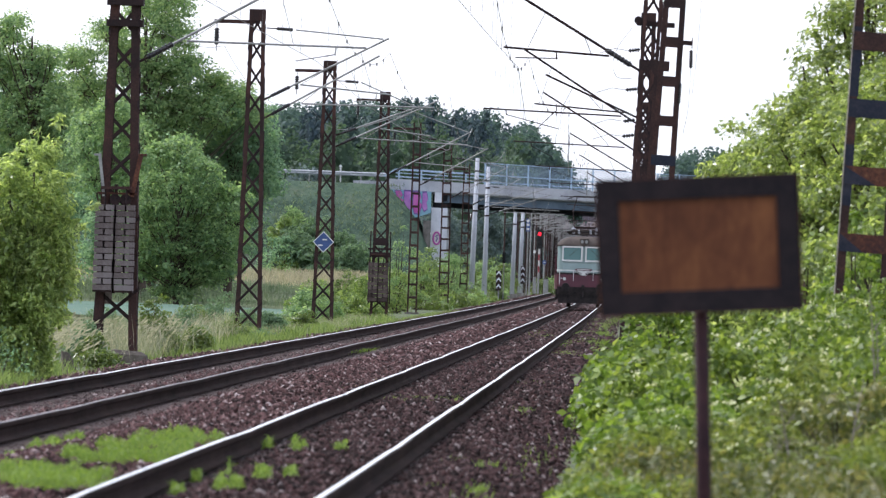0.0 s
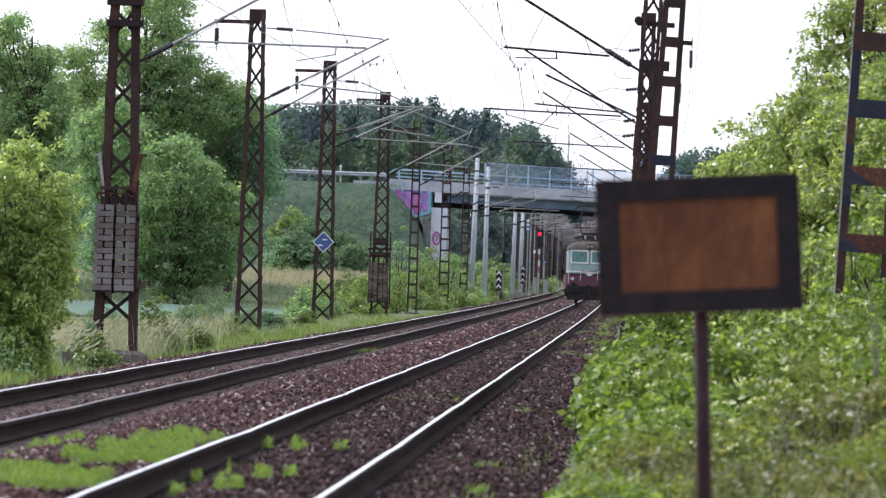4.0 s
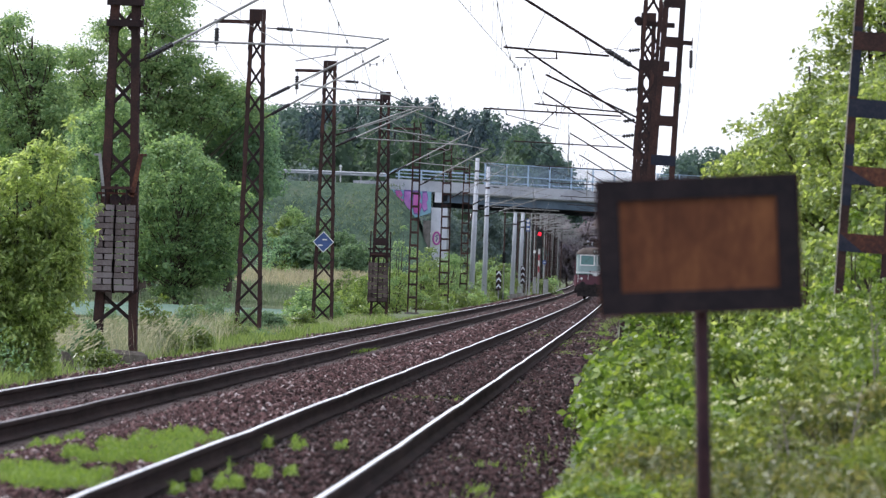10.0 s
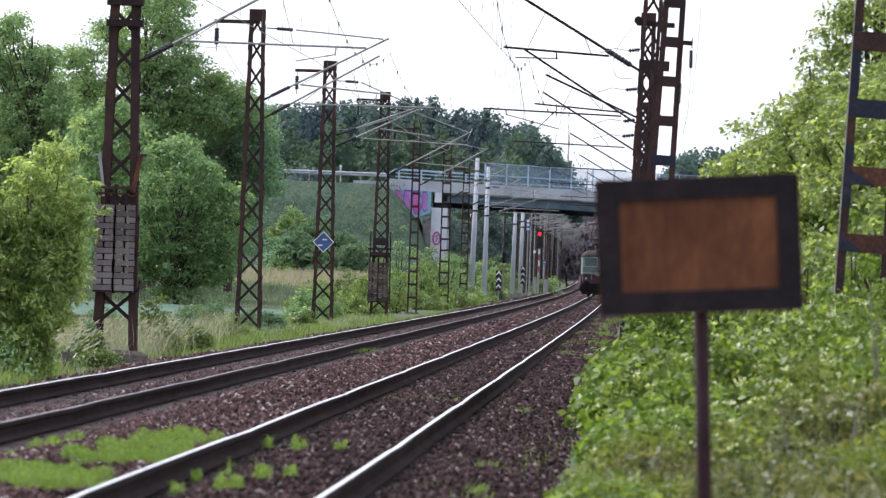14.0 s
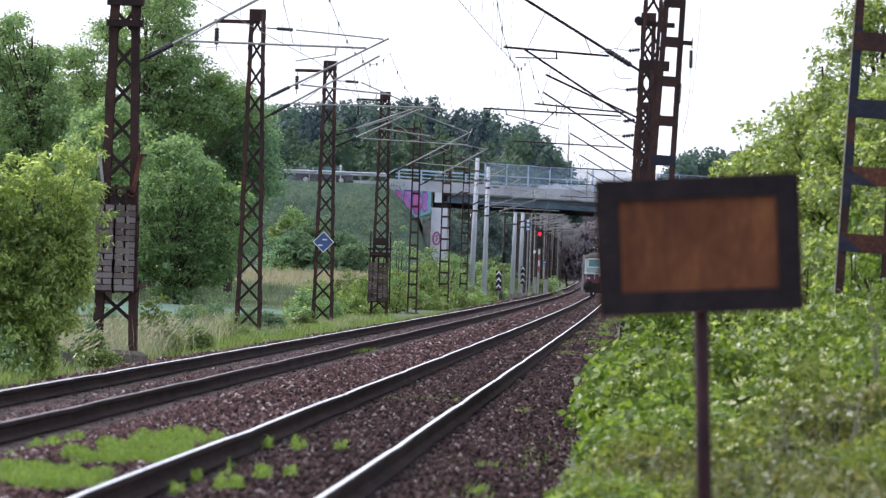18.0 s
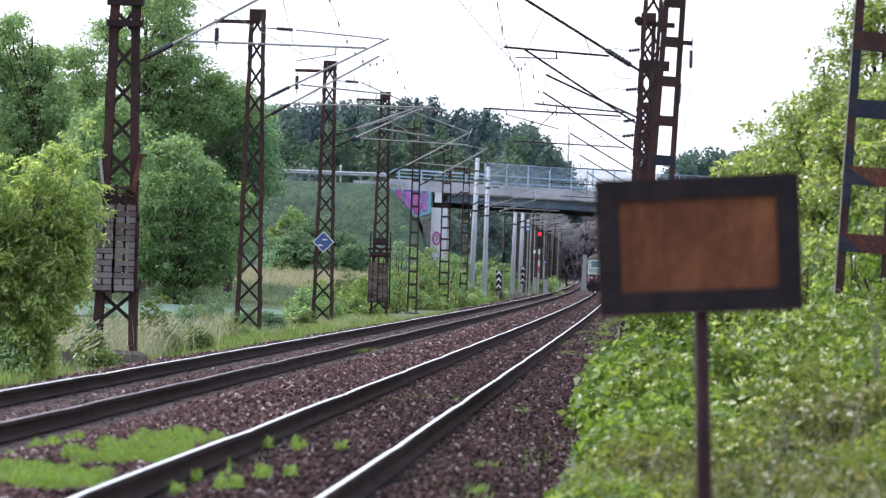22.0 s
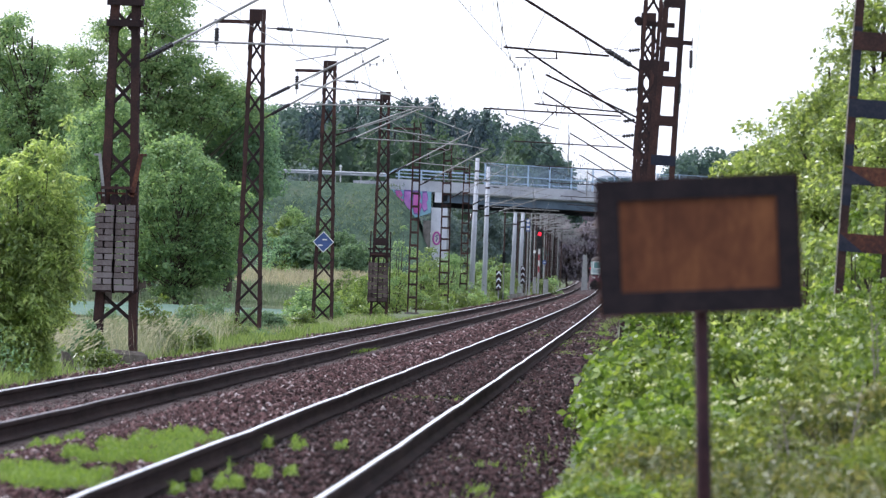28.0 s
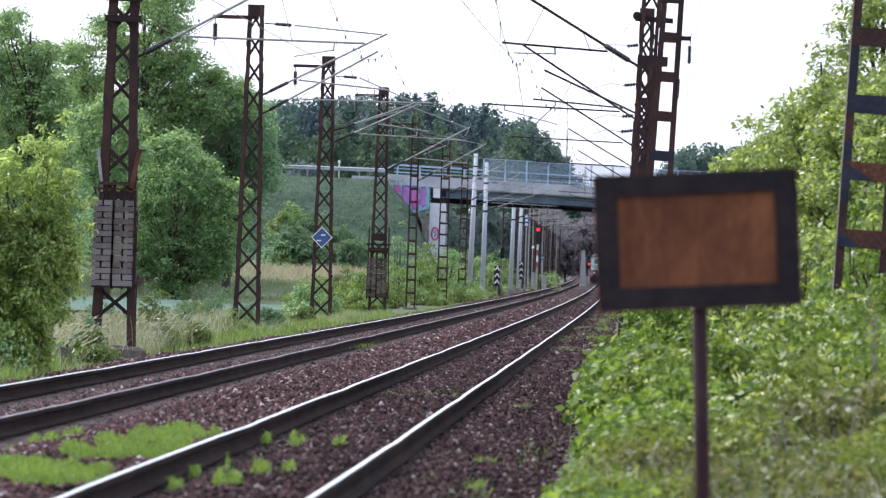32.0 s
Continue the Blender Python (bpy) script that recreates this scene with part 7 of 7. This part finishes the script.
# ---- the train
def locomotive():
    root = thing("locomotive", "old electric locomotive, cream above and dark red below", "locomotive")
    W, L = 2.95, 16.2

    def nose(k):
        # plan outline: gently rounded ends
        return [(0.0, 0.30), (0.12, 0.14), (0.4, 0.04), (0.9, 0.0), (L - 0.9, 0.0), (L - 0.4, 0.04), (L - 0.12, 0.14), (L, 0.30)][k]

    def shell(z0, z1, lean0, lean1, w):
        plan0 = [(-(w / 2 - i), y + lean0 * (1 if y < 2 else 0)) for y, i in map(nose, range(8))]
        plan0 = plan0 + [(-x, y) for x, y in plan0[::-1]]
        plan1 = [(x, y + (lean1 - lean0) * (1 if y < 2 else 0)) for x, y in plan0]
        return [[(x, y, z0) for x, y in plan0][::-1], [(x, y, z1) for x, y in plan1][::-1]]

    part("lower_body", Build().loft(shell(0.86, 1.60, 0.0, 0.0, W)), LOCO_RED, root, "dark red lower body")
    part("upper_body", Build().loft(shell(1.69, 3.0, 0.0, 0.12, W - 0.26)), LOCO_CREAM, root, "pale cream-green upper body")
    part("waist_band", Build().loft([[(x * 1.004, y - 0.012 if y < 8 else y + 0.012, z) for x, y, z in r] for r in shell(1.77, 1.83, 0, 0, W - 0.24)]), WHITE_PAINT, root, "white waist band")
    part("grille_band", Build().loft(shell(1.602, 1.689, 0, 0, W - 0.14)), LOCO_UNDER, root, "dark grille band under the waist")
    rings = []
    for z, ins, dy in ((2.98, -0.03, 0.06), (3.03, -0.03, 0.06), (3.13, 0.02, 0.12), (3.26, 0.13, 0.26), (3.37, 0.32, 0.46), (3.45, 0.55, 0.66), (3.49, 0.9, 0.95)):
        w = W - 0.26 - 2 * ins
        pl = [(-(w / 2 - i), dy + y * (L - 2 * dy) / L) for y, i in map(nose, range(8))]
        pl = pl + [(-x, y) for x, y in pl[::-1]]
        rings.append([(x, y, z) for x, y in pl][::-1])
    part("roof", Build().loft(rings), LOCO_ROOF, root, "sooty rounded roof", smooth=True)
    for s in (-1, 1):
        x0, x1 = sorted((s * 0.07, s * 1.1))
        w = part("windscreen", Build().box(x0 + 0.07, x1 - 0.07, -0.005, 0.03, 2.32, 2.92), WINDOW_GLASS, root, "dark greenish windscreen pane", at=pose(0, 0.03, 0))
        b = Build()
        for a0, a1, z0, z1 in ((x0, x1, 2.24, 2.32), (x0, x1, 2.92, 2.99), (x0, x0 + 0.07, 2.32, 2.92), (x1 - 0.07, x1, 2.32, 2.92)):
            b.box(a0, a1, -0.05, 0.04, z0, z1)
        part("frame", b, WHITE_PAINT, w, "white window frame")
        part("wiper", Build().bar((s * 0.35, -0.06, 2.84), (s * 0.72, -0.06, 2.52), 0.025, 0.02), BLACK_PAINT, w)
        part("buffer", Build().lathe((0, 0, 0), [(0.0, 0.12), (0.45, 0.11), (0.46, 0.21), (0.51, 0.2)], 16).mesh("buffer", LOCO_UNDER), None, root, "black round buffer", at=pose(s * 0.875, 0.05, 0.98, 90))
        part("headlight", Build().lathe((0, 0, 0), [(0, 0.075), (0.05, 0.08), (0.06, 0.06)], 12).mesh("headlight", WHITE_PAINT), None, root, "white marker light", at=pose(s * 0.95, 0.0, 1.38, 90))
        part("marker_bar", Build().box(min(s * 1.06, s * 1.2), max(s * 1.06, s * 1.2), -0.03, 0.15, 1.385, 1.41), WHITE_PAINT, root)
        part("handrail", Build().tube([(s * 1.4, 0.3, 1.5), (s * 1.43, 0.25, 2.5)], 0.03, 6), LOCO_RED, root, "dark red cab handrail")
        part("cab_step", Build().box(min(s * 1.2, s * 1.4), max(s * 1.2, s * 1.4), 0.3, 0.7, 0.4, 0.86), LOCO_UNDER, root, "dark cab step")
        part("handrail", Build().tube([(s * 1.2, -0.06, 1.1), (s * 1.2, -0.06, 1.75)], 0.018, 6), WHITE_PAINT, root)
        part("handrail", Build().tube([(s * 0.5, -0.06, 1.3), (s * 0.5, -0.06, 1.75)], 0.016, 6), WHITE_PAINT, root)
    lamp = part("roof_light", Build().box(-0.24, 0.24, -0.02, 0.3, 3.08, 3.36, 0, 0.06), LOCO_ROOF, root, "twin roof headlight housing", at=pose(0, 0.1, 0))
    for s in (-1, 1):
        part("lens", Build().lathe((0, 0, 0), [(0, 0.085), (0.03, 0.085), (0.035, 0.05)], 12).mesh("lens", GALV), None, lamp, "grey glass headlight lens", at=pose(s * 0.11, -0.02, 3.22, 90))
    part("emblem", Build().prism([(-0.42, 0.1), (-0.4, 0.0), (-0.12, -0.17), (0.12, -0.17), (0.4, 0.0), (0.42, 0.1)], 0.0, 0.03).mesh("emblem", WHITE_PAINT), None, root, "white winged emblem plate", at=pose(0, -0.03, 1.74, 90))
    for s in (-1, 1):
        for k in range(2):
            part("emblem_stripe", Build().bar((s * 0.36, -0.066, 1.76 - 0.06 * k), (s * 0.08, -0.066, 1.66 - 0.06 * k), 0.025, 0.006, up=(0, 1, 0)), LOCO_UNDER, root)
    part("number_plate", Build().box(-0.42, 0.42, -0.08, -0.062, 1.80, 1.90), LOCO_RED, root, "red plate with plain bars")
    part("number_bars", Build().box(-0.34, 0.34, -0.088, -0.081, 1.83, 1.87), WHITE_PAINT, root)
    part("buffer_beam", Build().box(-1.3, 1.3, -0.05, 0.3, 0.62, 1.0, 0, 0.05), LOCO_UNDER, root, "black buffer beam")
    # plate added for the black undercarriage and the shade below it
    part("under_plate", Build().box(-1.25, 1.25, 0.0, 0.2, 0.2, 0.619), LOCO_UNDER, root, "black plate for the undercarriage front and the shade beneath")
    part("coupling", Build().box(-0.08, 0.08, -0.4, 0.0, 0.85, 1.1).tube([(0, -0.35, 0.95), (0, -0.42, 0.55), (0, -0.3, 0.5)], 0.035, 6), LOCO_UNDER, root)
    part("snow_plough", Build().loft([[(-0.95, 0.25, 0.22), (0.95, 0.25, 0.22), (0.95, 0.35, 0.22), (-0.95, 0.35, 0.22)], [(-1.05, 0.05, 0.62), (1.05, 0.05, 0.62), (1.05, 0.15, 0.62), (-1.05, 0.15, 0.62)]]), LOCO_UNDER, root)
    part("underframe", Build().box(-1.3, 1.3, 0.4, L - 0.4, 0.45, 0.998), LOCO_UNDER, root)
    for yb in (3.6, 12.4):
        bg = part("bogie", Build().box(-1.15, 1.15, yb - 2.3, yb + 2.3, 0.35, 0.62), LOCO_UNDER, root)
        for dy in (-1.6, 1.6):
            for s in (-1, 1):
                part("wheel", Build().lathe((0, 0, 0), [(0, 0.62), (0.1, 0.61), (0.105, 0.66), (0.13, 0.66)], 24).mesh("wheel", LOCO_UNDER), None, bg, at=pose(s * 0.82, yb + dy, 0.61, 0, -90 * s, 0))
    # roof gear and pantographs
    for yb, up in ((3.2, 1.0), (12.8, 0.25)):
        b = Build()
        for s in (-1, 1):
            b.tube([(s * 0.55, yb - 0.6, 3.95), (s * 0.65, yb + 0.9, 3.95 + 0.75 * up), (s * 0.45, yb, 3.95 + 1.45 * up)], 0.03, 6)
            b.tube([(s * 0.55, yb + 0.6, 3.95), (s * 0.65, yb - 0.9, 3.95 + 0.75 * up), (s * 0.45, yb, 3.95 + 1.45 * up)], 0.03, 6)
        b.tube([(-0.55, yb - 0.6, 3.95), (0.55, yb - 0.6, 3.95)], 0.03, 6)
        b.tube([(-0.55, yb + 0.6, 3.95), (0.55, yb + 0.6, 3.95)], 0.03, 6)
        p = part("pantograph", b, RUST_DARK, root, "scissor pantograph")
        part("contact_strip", Build().tube([(-0.95, yb, 3.95 + 1.35 * up), (-0.6, yb, 3.95 + 1.52 * up), (0.6, yb, 3.95 + 1.52 * up), (0.95, yb, 3.95 + 1.35 * up)], 0.03, 6), LOCO_UNDER, p)
        for s in (-1, 1):
            for dy in (-0.6, 0.6):
                part("roof_insulator", Build().lathe((s * 0.6, yb + dy, 3.6), [(0, 0.05), (0.08, 0.08), (0.16, 0.05), (0.24, 0.08), (0.34, 0.04)], 10), CONCRETE, root, "pale roof insulator")
    for dy in (1.0, 1.25, 5.2, 10.8, 14.6):
        part("roof_pipe", Build().tube([(-0.8, dy, 3.72), (0.8, dy, 3.72)], 0.035, 6), LOCO_UNDER, root)
        for s in (-1, 1):
            part("roof_insulator", Build().lathe((s * 0.3, dy, 3.62), [(0, 0.04), (0.05, 0.06), (0.1, 0.04), (0.15, 0.055), (0.2, 0.03)], 8), CONCRETE, root, "pale roof insulator")
    part("roof_walkway", Build().box(-0.9, -0.6, 1.0, 15.0, 3.66, 3.72), LOCO_UNDER, root)
    part("roof_walkway", Build().box(0.6, 0.9, 1.0, 15.0, 3.66, 3.72), LOCO_UNDER, root)
    part("roof_box", Build().box(-0.7, 0.7, 5.5, 10.5, 3.6, 3.85, 0, 0.1), LOCO_ROOF, root)
    part("horn", Build().tube([(-0.55, 0.9, 3.75), (-0.55, 1.4, 3.75)], [0.1, 0.04], 8), LOCO_ROOF, root)
    for s in (-1, 1):
        for k in range(5):
            part("side_window", Build().box(min(s * 1.34, s * 1.352), max(s * 1.34, s * 1.352), 3.2 + k * 2.2, 4.2 + k * 2.2, 2.4, 2.85), WINDOW_GLASS, root)
        part("cab_door", Build().box(min(s * 1.345, s * 1.38), max(s * 1.345, s * 1.38), 1.5, 2.2, 1.65, 2.85), LOCO_RED, root)
    tall = Matrix.Scale(1.035, 4, (0, 0, 1))
    for ob in root.children:
        ob.matrix_basis = tall @ ob.matrix_basis
    return root


LOCO = locomotive()


# ---- cars on the bridge, built along x
def car(name, label, paint, van=False):
    root = thing(name, label, "car", "cars on the bridge")
    if van:
        prof = [(-2.3, 0.4), (2.25, 0.4), (2.3, 0.95), (2.15, 1.15), (1.35, 1.3), (0.55, 1.8), (0.2, 1.88), (-1.75, 1.86), (-2.2, 1.3), (-2.3, 0.8)]
        glass = [(0.1, 0.85, 1.62, 1.3), (-0.85, 0.03, 1.72, 1.3), (-1.75, -0.92, 1.7, 1.3)]
    else:
        prof = [(-2.15, 0.3), (2.15, 0.3), (2.2, 0.62), (2.05, 0.8), (1.1, 0.92), (0.35, 1.42), (-0.9, 1.45), (-1.75, 1.0), (-2.15, 0.92), (-2.2, 0.6)]
        glass = [(0.05, 0.7, 1.32, 0.97), (-0.85, -0.02, 1.33, 0.97), (-1.4, -0.9, 1.25, 1.0)]
    part("body", Build().loft([[(x, y, z if abs(y) < 0.7 or z < 1.0 else z - 0.03) for x, z in prof] for y in (-0.85, -0.72, 0.72, 0.85)]), paint, root)
    for x0, x1, zt, zb in glass:
        for s in (-1, 1):
            part("side_window", Build().box(x0, x1 - 0.06, min(s * 0.852, s * 0.862), max(s * 0.852, s * 0.862), zb, zt), WINDOW_GLASS, root)
    for wx in (-1.35, 1.35):
        for s in (-1, 1):
            w = part("wheel", Build().lathe((0, 0, 0), [(-0.1, 0.3), (0.0, 0.32), (0.1, 0.3)], 16).mesh("wheel", TYRE), None, root, at=pose(wx, s * 0.78, 0.32, 90))
            part("rim", Build().lathe((0, 0, 0), [(-0.11, 0.19), (0.11, 0.19)], 12).mesh("rim", CAR_SILVER), None, w)
    for s in (-1, 1):
        part("headlight", Build().box(2.12, 2.22, s * 0.6 - 0.15, s * 0.6 + 0.15, 0.6, 0.74), WHITE_PAINT, root)
        part("tail_light", Build().box(-2.21, -2.12, s * 0.65 - 0.1, s * 0.65 + 0.1, 0.65, 0.85), RED_PAINT, root)
    return root


# time at one place on the bridge, the place, the speed along x, lane
CARS = [
    (car("car", "white hatchback driving across the bridge", CAR_WHITE), 16.5, -18.9, -20.2, 643.6),
    (car("car", "dark grey saloon driving across the bridge", CAR_DARK), 17.8, -21.2, -17.8, 643.6),
    (car("car", "white hatchback driving across the bridge", CAR_WHITE), 18.8, -21.0, -18.4, 643.6),
    (car("car", "silver estate driving across the bridge", CAR_SILVER), 19.0, -22.4, 21.4, 647.4),
    (car("car", "white hatchback driving across the bridge", CAR_WHITE), 27.6, -21.3, -24.0, 643.6),
    (car("car", "tall white estate car driving across the bridge", CAR_WHITE, True), 28.6, -19.1, -26.5, 643.6),
]


def motions():
    rows = []
    for t, d in ((0, 430), (2, 460), (5.5, 514), (9, 570), (13, 636), (16.5, 690), (20, 746), (24, 812), (28, 876), (32, 944)):
        x = track_x(d)
        rows.append((t, pose(x, d, rail_z(d) + 0.003, 0, 0, math.degrees(4.24e-6 * d))))
    walk(LOCO, rows)
    for ob, t0, x0, v, lane in CARS:
        rows = []
        for k in range(17):
            t = 2.0 * k
            x = x0 + v * (t - t0)
            # the road runs on level beyond the embankment's crest
            h = road_h(x) + 0.063
            rows.append((t, pose(x, lane, h, 0, 0, 180 if v < 0 else 0)))
        for s in (-1.5, -1.0, -0.5, 0, 0.5, 1.0, 1.5):
            t = t0 + s
            if min(abs(t - r[0]) for r in rows) > 0.15:
                x = x0 + v * s
                rows.append((t, pose(x, lane, road_h(x) + 0.065, 0, 0, 180 if v < 0 else 0)))
        walk(ob, sorted(rows, key=lambda r: r[0]))
    gust = [(0, 0.0), (1, 0.05), (2, -0.1), (3.5, 0.0), (5.5, -0.15), (7, 0.0), (9, 0.1), (10.5, 0.3), (12, 0.5), (13, 0.35), (14.5, 0.3), (16.5, 0.42), (17.5, 0.46), (18.3, 0.52), (19, 0.66), (19.8, 0.55), (21, 0.42), (22, 0.45), (23, 0.33), (24.5, 0.4), (26, 0.2), (27.5, 0.1), (28.5, 0.2), (29.5, 0.0), (30.5, 0.1), (32, 0.1)]
    for i, (ob, h) in enumerate(BOUGHS):
        k = 9.0 + 3.2 * h
        walk(ob, [(t, pose(0, 0, 0, 1.2 * math.sin(t * 2.1 + i), k * g + 1.6 * math.sin(t * 2.7 + i * 1.7), 0)) for t, g in gust])
    lean = [(0, 0.0), (1, 0.2), (2, -0.1), (3.5, 0.0), (6, -0.3), (7.5, 0.4), (9, 1.3), (10, 0.8), (11, 0.5), (13, 0.2), (14.5, 1.0), (17, 2.2), (18, 2.3), (19, 2.7), (20, 2.2), (21.5, 2.4), (23, 3.0), (25, 2.4), (26.5, 2.5), (28, 2.8), (29, 2.3), (30, 2.2), (31, 2.6), (32, 2.5)]
    for i, ob in enumerate(NEAR_TREES):
        b = ob.matrix_basis.copy()
        walk(ob, [(t * 1.0, b @ pose(0, 0, 0, 0.25 * math.sin(t * 1.9 + i), 1.45 * g + 0.4 * math.sin(t * 2.3 + 2 * i), 0)) for t, g in lean])


motions()
